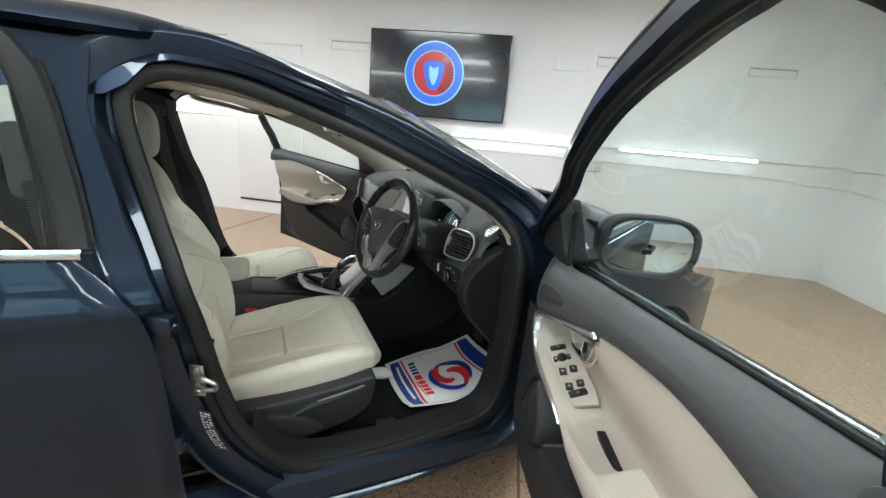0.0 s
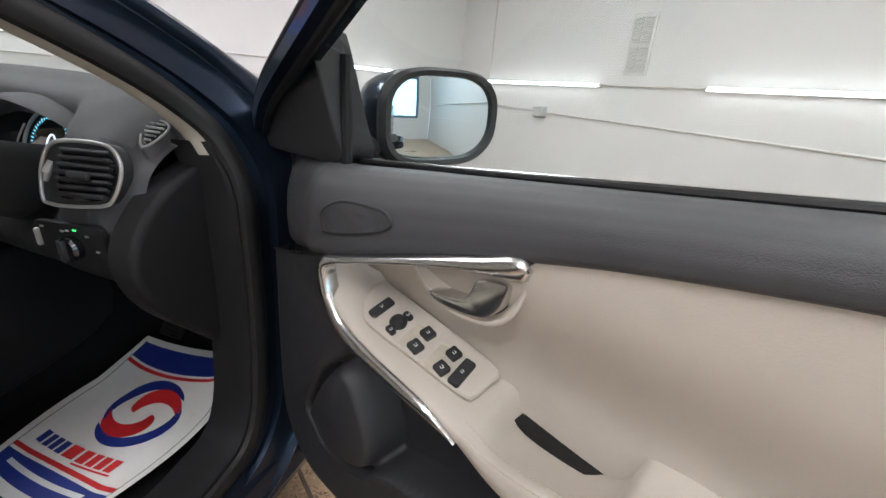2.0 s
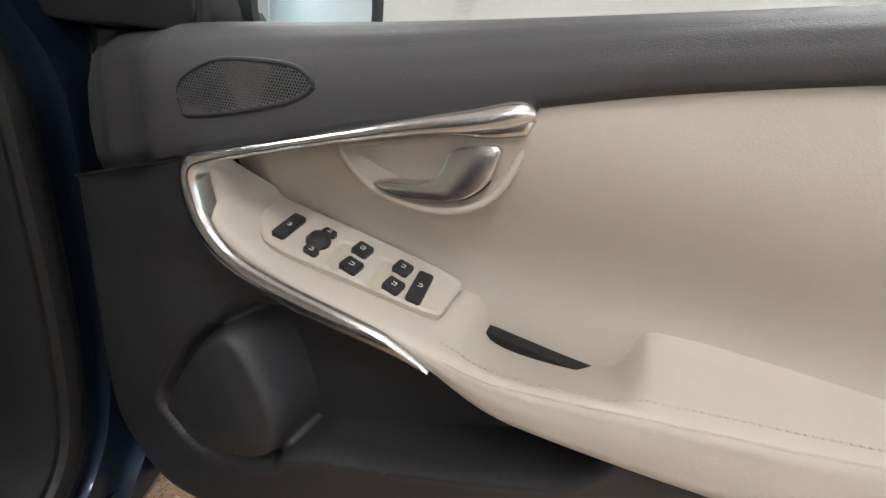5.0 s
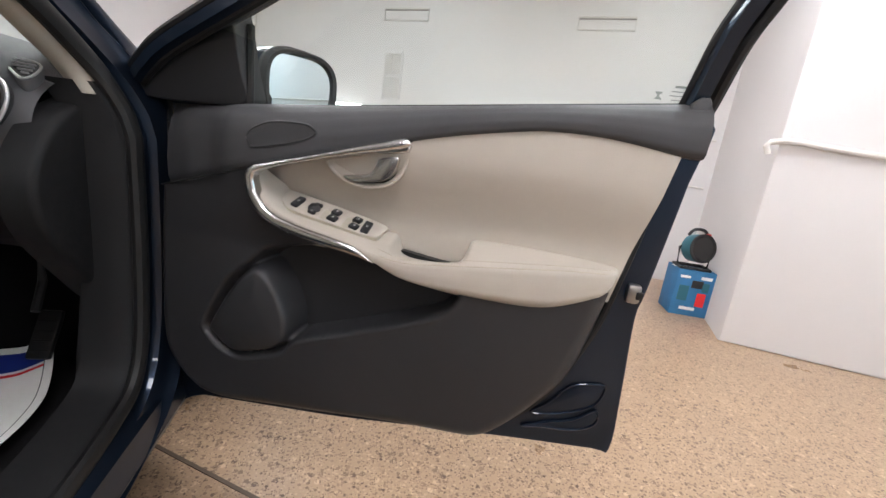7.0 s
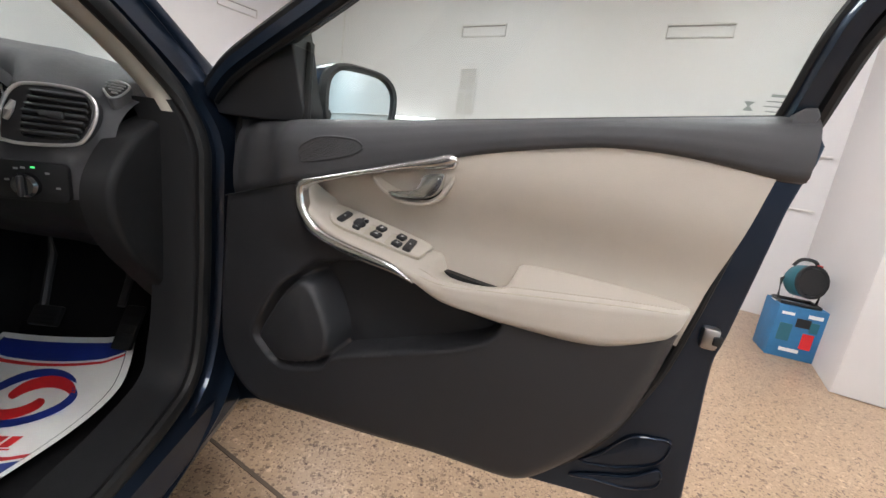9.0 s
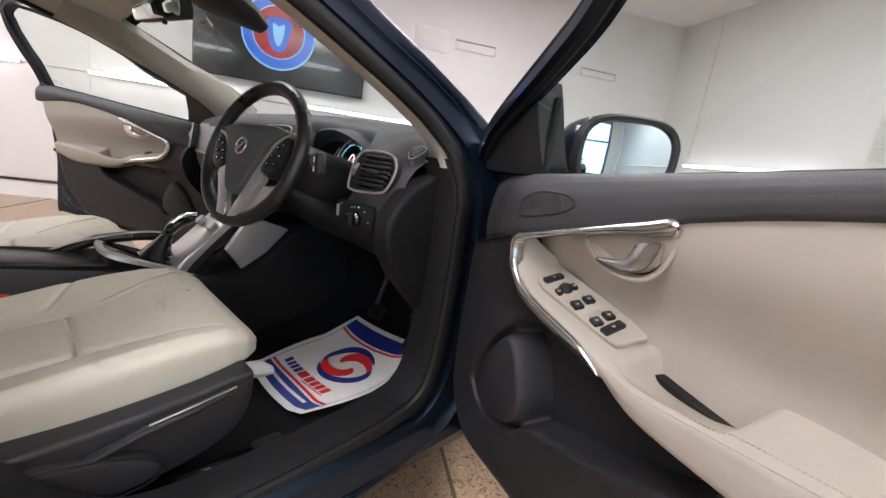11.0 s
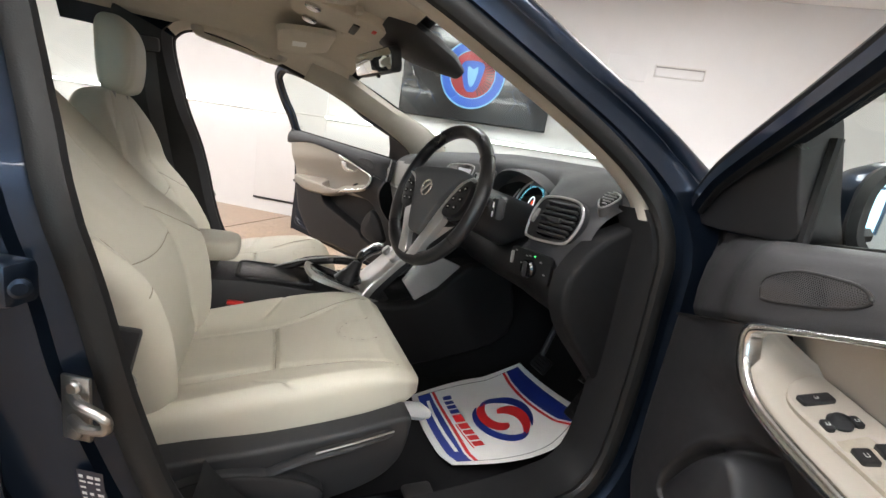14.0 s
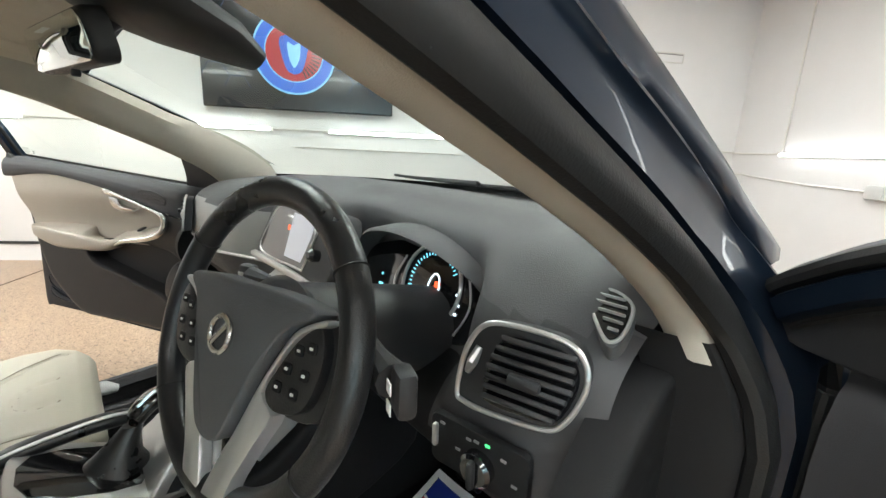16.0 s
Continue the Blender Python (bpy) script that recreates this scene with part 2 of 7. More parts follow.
def terrazzo():
    m = material("aggregate_floor", (0.345, 0.240, 0.155), 0.30, 0, 0.10, 3, 0.0)
    nt = m.node_tree
    b = nt.nodes["Principled BSDF"]
    tc = nt.nodes.new("ShaderNodeTexCoord")
    base = b.inputs["Base Color"].links[0].from_socket
    for scale, dark, light, lim in ((46, (0.055, 0.026, 0.018), (0.54, 0.385, 0.255), 0.36), (95, (0.06, 0.032, 0.022), (0.50, 0.355, 0.235), 0.44), (190, (0.08, 0.045, 0.03), (0.48, 0.345, 0.235), 0.46)):
        vo = nt.nodes.new("ShaderNodeTexVoronoi")
        vo.inputs["Scale"].default_value = scale
        vo.inputs["Randomness"].default_value = 1.0
        nt.links.new(tc.outputs["Object"], vo.inputs["Vector"])
        cr = nt.nodes.new("ShaderNodeValToRGB")
        cr.color_ramp.elements[0].color, cr.color_ramp.elements[1].color = (*dark, 1), (*light, 1)
        sep = nt.nodes.new("ShaderNodeSeparateColor")
        nt.links.new(vo.outputs["Color"], sep.inputs[0])
        nt.links.new(sep.outputs[0], cr.inputs[0])
        lt = nt.nodes.new("ShaderNodeMath")
        lt.operation = "LESS_THAN"
        lt.inputs[1].default_value = lim
        nt.links.new(vo.outputs["Distance"], lt.inputs[0])
        pick = nt.nodes.new("ShaderNodeMath")
        pick.operation = "GREATER_THAN"
        pick.inputs[1].default_value = 0.32
        nt.links.new(sep.outputs[1], pick.inputs[0])
        both = nt.nodes.new("ShaderNodeMath")
        both.operation = "MULTIPLY"
        nt.links.new(lt.outputs[0], both.inputs[0])
        nt.links.new(pick.outputs[0], both.inputs[1])
        k = nt.nodes.new("ShaderNodeMath")
        k.operation = "MULTIPLY"
        k.inputs[1].default_value = 0.9
        nt.links.new(both.outputs[0], k.inputs[0])
        mx = nt.nodes.new("ShaderNodeMix")
        mx.data_type = "RGBA"
        nt.links.new(k.outputs[0], mx.inputs[0])
        nt.links.new(base, mx.inputs[6])
        nt.links.new(cr.outputs[0], mx.inputs[7])
        base = mx.outputs[2]
    nt.links.new(base, b.inputs["Base Color"])
    return m


FLOORMAT = terrazzo()
WALLMAT = material("white_wall_paint", (0.65, 0.638, 0.638), 0.42, 0, 0.025, 6, 0.05, 60)
CEILMAT = material("white_ceiling", (0.80, 0.79, 0.78), 0.7, 0, 0.02, 5, 0.05, 40)
CABLEMAT = material("painted_conduit", (0.62, 0.60, 0.57), 0.5, 0, 0.05, 40)
GREYBOX = material("grey_box_plastic", (0.50, 0.50, 0.49), 0.5, 0, 0.05, 30)
SLOTDARK = material("slot_shadow_gap", (0.30, 0.29, 0.28), 0.7, 0, 0.05, 30)
TUBE = material("lit_tube", (0.9, 0.9, 0.9), 0.4, 0, 0, 10, emit=(1.0, 0.99, 0.99), power=6.0)
PANEL = material("lit_ceiling_panel", (0.9, 0.9, 0.9), 0.4, 0, 0, 10, emit=(1.0, 0.985, 0.98), power=22.0)
JOINTMAT = material("joint_filler", (0.10, 0.075, 0.055), 0.8, 0, 0.2, 50)


def wall_slab(m, x0, x1, z0, z1, depth=0.2):
    """A wall piece in a wall's frame, its face at z = 0, its thickness behind."""
    return slab([(x0, z0), (x1, z0), (x1, z1), (x0, z1)], depth, m @ Matrix.Translation((0, 0, -depth)))


F4 = [CORNER, CORNER - T * LONG, CORNER - T * LONG + R * WIDE, CORNER + R * WIDE]
floor = slab([(p.x, p.y) for p in F4], 0.2, Matrix.Translation((0, 0, -0.2)))
solo("floor", floor, FLOORMAT, "polished brown aggregate floor with pebbles", "floor", "structure")
solo("ceiling", slab([(p.x, p.y) for p in F4], 0.2, Matrix.Translation((0, 0, CEIL))), CEILMAT, "plain white painted ceiling", "ceiling", "structure")
solo("wall_west", wall_slab(TVM, -0.2, LONG, 0, CEIL), WALLMAT, "white painted panel wall with light battens", "wall", "structure")
solo("wall_north", wall_slab(RWM, 0, WIDE, 0, CEIL), WALLMAT, "white painted wall with conduit", "wall", "structure")
solo("wall_pier", slab([(5.24, 0.0), (WIDE, 0.0), (WIDE, CEIL), (5.24, CEIL)], 1.25, RWM, 0.015), WALLMAT, "white painted wall pier with rounded corner", "wall", "structure")
EASTM = Matrix.Translation(CORNER + R * WIDE) @ Matrix(((-T.x, 0, -R.x, 0), (-T.y, 0, -R.y, 0), (0, 1, 0, 0), (0, 0, 0, 1)))
W0, W1 = 1.6, 5.6
east = join(wall_slab(EASTM, 1.25, LONG, 0, 0.6), wall_slab(EASTM, 1.25, LONG, 2.3, CEIL), wall_slab(EASTM, 1.25, W0, 0.6, 2.3), wall_slab(EASTM, W1, LONG, 0.6, 2.3))
solo("wall_east", east, WALLMAT, "white wall with a wide window", "wall", "structure")
SOUTHM = Matrix.Translation(CORNER - T * LONG) @ Matrix(((R.x, 0, T.x, 0), (R.y, 0, T.y, 0), (0, 1, 0, 0), (0, 0, 0, 1)))
solo("wall_south", wall_slab(SOUTHM, 0, WIDE, 0, CEIL), WALLMAT, "plain white painted wall", "wall", "structure")
win = thing("window_1", "wide blue-framed window with daylight", "window", kind="structure")
FRAMEBLUE = material("blue_grey_frame", (0.10, 0.16, 0.24), 0.5, 0, 0.05, 30)
for i in range(6):
    x = W0 + i * (W1 - W0 - 0.06) / 5
    part("window_frame", slab([(x, 0.6), (x + 0.06, 0.6), (x + 0.06, 2.3), (x, 2.3)], 0.06, EASTM @ Matrix.Translation((0, 0, -0.12)), 0.004), FRAMEBLUE, win)
for h in (0.6, 1.65, 2.24):
    part("window_rail", slab([(W0 + 0.06, h), (W1 - 0.06, h), (W1 - 0.06, h + 0.06), (W0 + 0.06, h + 0.06)], 0.05, EASTM @ Matrix.Translation((0, 0, -0.115)), 0.004), FRAMEBLUE, win)
for h0, h1 in ((0.66, 1.65), (1.71, 2.24)):
    pane = part("pane", slab([(W0 + 0.06, h0), (W1 - 0.06, h0), (W1 - 0.06, h1), (W0 + 0.06, h1)], 0.006, EASTM @ Matrix.Translation((0, 0, -0.095))), GLASS, win)
    pane.visible_shadow = False
SKYCARD = material("bright_overcast_distance", (0.8, 0.85, 0.9), 0.9, 0, 0.05, 2, emit=(0.60, 0.80, 1.0), power=3.0)
solo("backdrop", slab([(-4, -1), (LONG, -1), (LONG, 5), (-4, 5)], 0.05, EASTM @ Matrix.Translation((0, 0, -3.0))), SKYCARD, "bright overcast sky outside the window", "backdrop", "structure")


def batten(m, x0, x1, z, name="wall_light"):
    ob = thing(name, "lit white tube batten fixed along the wall", "wall light", group="wall battens")
    part("housing", slab(rounded(x1 - x0 + 0.04, 0.035, 0.008, 3, (x0 + x1) / 2, z), 0.03, m @ Matrix.Translation((0, 0, 0.002)), 0.004), WHITE, ob)
    t = tube([(x0, z, 0.047), (x1, z, 0.047)], 0.014, 12)
    t.transform(m)
    part("tube", t, TUBE, ob, "glowing white tube")
    return ob


for x0, x1 in ((0.92, 2.27), (2.76, 4.10), (4.60, 5.94), (6.48, 7.76), (8.4, 9.75)):
    batten(TVM, x0, x1, 1.190)
for x0, x1 in ((0.56, 2.0), (2.93, 4.38)):
    batten(RWM, x0, x1, 1.172)
PIER = RWM @ Matrix.Translation((0, 0, 1.25))


def conduit(name, m, pts, r, label):
    b = tube(pts, r, 8)
    b.transform(m)
    return solo(name, b, CABLEMAT, label, "conduit", "structure")


conduit("trim", TVM, [(0.012, 1.195, 0.014), (11, 1.195, 0.014)], 0.008, "thin painted conduit between the battens")
conduit("trim", RWM, [(0.012, 1.182, 0.014), (5.2, 1.170, 0.014)], 0.009, "thin painted conduit between the battens")
conduit("trim", RWM, [(0.55, 1.19, 0.012), (0.555, CEIL, 0.012)], 0.007, "thin painted vertical conduit")
conduit("trim", TVM, smooth([(0.012, 0.985, 0.01), (0.5, 1.005, 0.01), (0.56, 1.02, 0.01), (1.2, 1.04, 0.01), (2.6, 1.045, 0.01), (4.4, 1.05, 0.01)], 4), 0.006, "thin painted cable on the wall")
conduit("trim", RWM, smooth([(0.012, 0.985, 0.01), (0.7, 0.93, 0.01), (1.33, 0.905, 0.01), (2.6, 0.87, 0.01), (5.2, 0.80, 0.01)], 4), 0.008, "painted cable sagging along the wall")
conduit("trim", PIER, smooth([(5.2, 1.03, 0.02), (5.26, 1.10, 0.02), (6.0, 1.06, 0.02), (9.8, 1.0, 0.02)], 4), 0.014, "painted steel conduit round the pier")


def wall_slot(m, x0, x1, z0, z1):
    """A narrow flap let into the wall; a grey strip paints the shadow under its upper lip."""
    ob = thing("wall_flap", "white painted flap let into the wall", "wall flap", group="wall flaps")
    part("frame", join(*[slab(q, 0.012, m @ Matrix.Translation((0, 0, 0.001)), 0.002) for q in (
        [(x0, z1 - 0.012), (x1, z1 - 0.012), (x1, z1), (x0, z1)], [(x0, z0), (x1, z0), (x1, z0 + 0.006), (x0, z0 + 0.006)],
        [(x0, z0 + 0.006), (x0 + 0.006, z0 + 0.006), (x0 + 0.006, z1 - 0.012), (x0, z1 - 0.012)], [(x1 - 0.006, z0 + 0.006), (x1, z0 + 0.006), (x1, z1 - 0.012), (x1 - 0.006, z1 - 0.012)])]), CABLEMAT, ob)
    part("gap", slab([(x0 + 0.006, z1 - 0.022), (x1 - 0.006, z1 - 0.022), (x1 - 0.006, z1 - 0.012), (x0 + 0.006, z1 - 0.012)], 0.004, m @ Matrix.Translation((0, 0, 0.001))), SLOTDARK, ob)
    part("flap", slab([(x0 + 0.008, z0 + 0.008), (x1 - 0.008, z0 + 0.008), (x1 - 0.008, z1 - 0.024), (x0 + 0.008, z1 - 0.024)], 0.006, m @ Matrix.Translation((0, 0, 0.001)), 0.002), WALLMAT, ob)
    return ob


for x0, x1, z0, z1 in ((0.76, 1.20, 2.0, 2.092), (2.22, 2.66, 2.0, 2.105), (5.14, 5.60, 2.0, 2.105), (6.9, 7.4, 2.0, 2.1)):
    wall_slot(TVM, x0, x1, z0, z1)
for x0, x1, z0, z1 in ((2.17, 2.64, 1.982, 2.094), (4.0, 4.45, 1.936, 2.04)):
    wall_slot(RWM, x0, x1, z0, z1)

# wall grille of two columns and two blocks of louvres
gr = thing("wall_grille", "white pressed wall ventilation grille", "ventilation grille")
part("plate", slab([(2.205, 1.262), (2.415, 1.262), (2.415, 1.722), (2.205, 1.722)], 0.006, RWM @ Matrix.Translation((0, 0, 0.001)), 0.002), WALLMAT, gr)
for bx in (2.225, 2.318):
    for bz in (1.285, 1.505):
        for i in range(11):
            zz = bz + i * 0.0175
            lv = slab([(bx, zz), (bx + 0.076, zz), (bx + 0.076, zz + 0.008), (bx, zz + 0.008)], 0.009, RWM @ Matrix.Translation((0, 0, 0.0085)), 0.003)
            part("louvre", lv, CABLEMAT, gr)

# flat door let into the long wall
door = thing("door_1", "flat white flush door in the panel wall", "door", kind="structure")
part("leaf", slab([(5.955, 0.17), (6.815, 0.17), (6.815, 2.015), (5.955, 2.015)], 0.008, TVM @ Matrix.Translation((0, 0, 0.001)), 0.003), WALLMAT, door)
# Dark strip stands in for the shadow gap below the leaf.
part("door_gap_shadow", slab([(5.955, 0.145), (6.815, 0.145), (6.815, 0.168), (5.955, 0.168)], 0.012, TVM @ Matrix.Translation((0, 0, 0.001)), 0.002), PLASTIC, door, "dark strip standing in for the shadow gap under the door")
part("head_trim", slab([(5.955, 2.017), (6.815, 2.017), (6.815, 2.03), (5.955, 2.03)], 0.012, TVM @ Matrix.Translation((0, 0, 0.001)), 0.002), CABLEMAT, door)
solo("trim", slab([(2.73, 1.94), (3.09, 1.94), (3.09, 2.16), (2.73, 2.16)], 0.01, TVM @ Matrix.Translation((0, 0, 0.001)), 0.003), WALLMAT, "white access plate on the wall", "access plate", "structure")
jb = thing("junction_box", "grey plastic junction box on the wall", "junction box")
part("case", slab(rounded(0.13, 0.105, 0.01, 4, 1.385, 0.905), 0.06, RWM @ Matrix.Translation((0, 0, 0.001)), 0.008), GREYBOX, jb)
part("lid", slab(rounded(0.12, 0.095, 0.008, 4, 1.385, 0.905), 0.012, RWM @ Matrix.Translation((0, 0, 0.062)), 0.004), GREYBOX, jb)
sw = thing("wall_socket", "white double socket box on the wall", "socket")
part("case", slab(rounded(0.16, 0.10, 0.01, 4, 2.52, 0.98), 0.045, TVM @ Matrix.Translation((0, 0, 0.001)), 0.006), GREYBOX, sw)

# ceiling light panels
for a in (2.1, 4.7, 7.3, 9.9):
    for s in (2.1, 4.8, 7.5):
        c = CORNER - T * a + R * s
        lp = thing("ceiling_light", "lit white square ceiling panel", "ceiling light", group="ceiling panels")
        m = Matrix.Translation((c.x, c.y, CEIL)) @ Matrix.Rotation(radians(WALL_AZ), 4, "Z") @ Matrix.Rotation(math.pi, 4, "X")
        part("frame", join(*[box(*q, m @ Matrix.Translation(o), 0.004) for q, o in (((1.22, 0.03, 0.02), (0, 0.295, 0.001)), ((1.22, 0.03, 0.02), (0, -0.295, 0.001)), ((0.03, 0.56, 0.02), (0.595, 0, 0.001)), ((0.03, 0.56, 0.02), (-0.595, 0, 0.001)))]), WHITE, lp)
        part("diffuser", box(1.16, 0.56, 0.010, m @ Matrix.Translation((0, 0, 0.002)), 0.002), PANEL, lp, "glowing white diffuser")

# television
TVW = material("tv_picture_dark", (0.020, 0.021, 0.025), 0.14, 0, 0.1, 5, coat=0.3)
TVBLUE = material("tv_picture_blue", (0.02, 0.08, 0.4), 0.2, 0, 0.05, 20, emit=(0.07, 0.20, 0.80), power=0.42)
TVCYAN = material("tv_picture_pale_blue", (0.2, 0.5, 0.7), 0.2, 0, 0.05, 20, emit=(0.22, 0.42, 0.90), power=0.42)
TVRED = material("tv_picture_red", (0.3, 0.01, 0.02), 0.2, 0, 0.05, 20, emit=(0.42, 0.06, 0.06), power=0.34)
TVLINE = material("tv_picture_blue_line", (0.01, 0.03, 0.10), 0.2, 0, 0.05, 20, emit=(0.06, 0.09, 0.16), power=0.6)
tvx, tvz, tvw, tvh = 4.327, 1.788, 1.545, 0.885
tv = thing("television", "large black flat television on the wall, showing a round badge", "television")
part("case", slab(rounded(tvw, tvh, 0.008, 3, tvx, tvz), 0.06, TVM @ Matrix.Translation((0, 0, 0.03)), 0.006), GLOSS, tv)
part("bracket", box(0.4, 0.3, 0.03, TVM @ Matrix.Translation((tvx, tvz, 0.0))), PLASTIC, tv)
part("screen", slab(rounded(tvw - 0.02, tvh - 0.025, 0.004, 3, tvx, tvz), 0.003, TVM @ Matrix.Translation((0, 0, 0.0905))), TVW, tv)


def disc(x, z, r, h, n=48, r0=0.0):
    if r0:
        bm = turned([(r0, 0), (r, 0), (r, 0.002), (r0, 0.002), (r0, 0)], None, n)
    else:
        bm = slab([(r * math.cos(2 * math.pi * i / n), r * math.sin(2 * math.pi * i / n)) for i in range(n)], 0.002)
    bm.transform(TVM @ Matrix.Translation((x, z, h)))
    return bm


bx, bz = 4.365, 1.805
part("badge_ring", disc(bx, bz, 0.33, 0.0945, 64), TVCYAN, tv)
part("badge_band", disc(bx, bz, 0.315, 0.0970, 64), TVBLUE, tv)
part("badge_rim", disc(bx, bz, 0.235, 0.0995, 64), TVCYAN, tv)
part("badge_field", disc(bx, bz, 0.225, 0.1020, 64), TVRED, tv)
for i in range(14):
    a = radians(205 + i * 9)
    part("badge_ray", slab([(-0.004, 0.14), (0.004, 0.14), (0.007, 0.215), (-0.007, 0.215)], 0.002, TVM @ Matrix.Translation((bx, bz, 0.1043)) @ Matrix.Rotation(-a, 4, "Z")), TVW, tv)
part("badge_figure", slab(smooth([(-0.11, 0.10), (0.0, 0.13), (0.11, 0.10), (0.10, -0.02), (0.06, -0.14), (0.0, -0.17), (-0.06, -0.14), (-0.10, -0.02)], 5, True), 0.002, TVM @ Matrix.Translation((bx, bz, 0.1066))), TVBLUE, tv)
part("badge_figure_light", slab(smooth([(-0.05, 0.07), (0.0, 0.05), (0.05, 0.07), (0.04, -0.05), (0.0, -0.12), (-0.04, -0.05)], 5, True), 0.002, TVM @ Matrix.Translation((bx, bz, 0.1089))), TVCYAN, tv)
for i in range(-4, 5):
    for j in range(-2, 3):
        hx, hz = tvx + i * 0.165, tvz + j * 0.19 + (0.095 if i % 2 else 0)
        if abs(hz - tvz) > 0.32 or math.hypot(hx - bx, hz - bz) < 0.42 or (i * 3 + j) % 4 == 0:
            continue
        pts = [(hx + 0.105 * math.cos(radians(60 * k)), hz + 0.105 * math.sin(radians(60 * k)), 0.0945) for k in range(4)]
        b = tube(pts, 0.0025, 4)
        b.transform(TVM)
        part("picture_line", b, TVLINE, tv)


# ---- car: body shell; x across from the car's middle, y forward, z up ----
car = thing("car", "dark navy five-door hatchback with both front doors open", "car")


def side_x(z):
    """Half width of the door openings at a height."""
    return float(np.interp(z, [0.80, 0.85, 0.90, 0.95, 1.0, 1.05, 1.1, 1.15, 1.2, 1.27, 1.35], [0.80, 0.788, 0.762, 0.738, 0.722, 0.712, 0.704, 0.694, 0.682, 0.66, 0.63]))


def skin_x(y, z):
    """Half width of the outer skin."""
    w = 0.875 - 0.30 * max(0.0, z - 0.68) ** 1.6 - 0.75 * max(0.0, 0.42 - z) ** 2
    w += 0.012 * math.exp(-((z - 0.80) / 0.03) ** 2)
    far = max(0.0, y - 1.35)
    w -= 0.42 * far ** 2 + 0.06 * max(0.0, -y - 1.1) ** 2
    return w


OPENING = [(-0.113, 1.168), (-0.094, 1.230), (-0.023, 1.262), (0.115, 1.250), (0.307, 1.190), (0.456, 1.134), (0.72, 1.015), (0.835, 0.932), (0.862, 0.86), (0.866, 0.73), (0.865, 0.565), (0.850, 0.40), (0.812, 0.318), (0.735, 0.285), (0.572, 0.262), (0.308, 0.250), (0.19, 0.29), (0.09, 0.41), (0.035, 0.57), (0.0, 0.73), (-0.035, 0.86), (-0.072, 0.98)]
RING = [Vector((0, *p)) for p in smooth([Vector(q) for q in OPENING], 6, True)]


def flange(y, z):
    if y < 0.25 and z > 1.22:
        return 0.075
    if y < 0.15 and z > 0.80:
        return 0.055 + 0.06 * min(1, (z - 0.80) / 0.15)
    if y < 0.25 and z < 0.5:
        return 0.075
    if z < 0.35:
        return 0.085
    if z > 0.95:
        return 0.058
    return 0.108


def soften(vals, k=5):
    n = len(vals)
    return [sum(vals[(i + j) % n] for j in range(-k, k + 1)) / (2 * k + 1) for i in range(n)]


FLW = soften([flange(p.y, p.z) for p in RING], 6)


def opening_rows(spec):
    """Rings at (share of the flange width or metres inwards, shift of x)."""
    rows = []
    k = len(RING)
    for share, dx in spec:
        row = []
        for i in range(k):
            t = RING[(i + 2) % k] - RING[i - 2]
            n = Vector((0, -t.z, t.y)).normalized()
            if n.dot(RING[i] - Vector((0, 0.4, 0.75))) < 0:
                n = -n
            p = RING[i] + n * (share * FLW[i] if share > 0 else share)
            flat = 1.0 - 0.65 * float(np.interp(p.z, [0.90, 1.0], [0.0, 1.0]) * np.interp(p.y, [0.10, 0.45], [0.0, 1.0]))
            shift = dx * flat if dx > 0 else dx
            if share > 0 and dx > 0 and p.y < 0.30:
                plain = float(np.interp(p.z, [0.95, 1.12], [0.0, 1.0]) * np.interp(p.y, [0.10, 0.30], [1.0, 0.0]))
                shift += plain * (0.046 * min(1.0, share) ** 0.7 - shift)
            row.append(Vector((side_x(p.z) + shift, p.y, p.z)))
        rows.append(row)
    return rows


ARCH_F, ARCH_R = Vector((0, 1.44, 0.315)), Vector((0, -1.205, 0.315))


def lower_edge(y):
    z = 0.20 + 0.02 * max(0, abs(y - 0.2) - 1.6)
    for c in (ARCH_F, ARCH_R):
        d = abs(y - c.y)
        if d < 0.345:
            z = max(z, c.z + math.sqrt(0.345 ** 2 - d * d))
    return z


def side_panel(y0, y1, top, ny=30, nz=14, bottom=lower_edge, lip=0.0):
    def f(u, v):
        y = y0 + (y1 - y0) * u
        z0, z1 = bottom(y), top(y)
        z = z0 + (z1 - z0) * v
        return (skin_x(y, z), y, z)
    return f


def roof_z(y):
    return 1.405 - 0.05 * max(0.0, y - 0.0) ** 1.3 * 1.6 - 0.06 * max(0.0, -0.6 - y) ** 1.5


def rail_z(y):
    """Height of the roof's outer edge."""
    return roof_z(y) - 0.062


CREST = [(-1.6, 0.555, 1.285), (-1.2, 0.59, 1.325), (-0.8, 0.615, 1.352), (-0.31, 0.638, 1.366), (-0.14, 0.645, 1.369), (-0.045, 0.65, 1.362), (0.06, 0.655, 1.341), (0.18, 0.662, 1.314), (0.31, 0.672, 1.277), (0.46, 0.688, 1.228), (0.534, 0.698, 1.200), (0.66, 0.708, 1.148), (0.76, 0.720, 1.103), (0.89, 0.736, 1.040), (0.99, 0.748, 0.985)]


def crest(y):
    """The roof's outer edge and the windscreen pillar's ridge."""
    ys = [c[0] for c in CREST]
    return float(np.interp(y, ys, [c[1] for c in CREST])), float(np.interp(y, ys, [c[2] for c in CREST]))


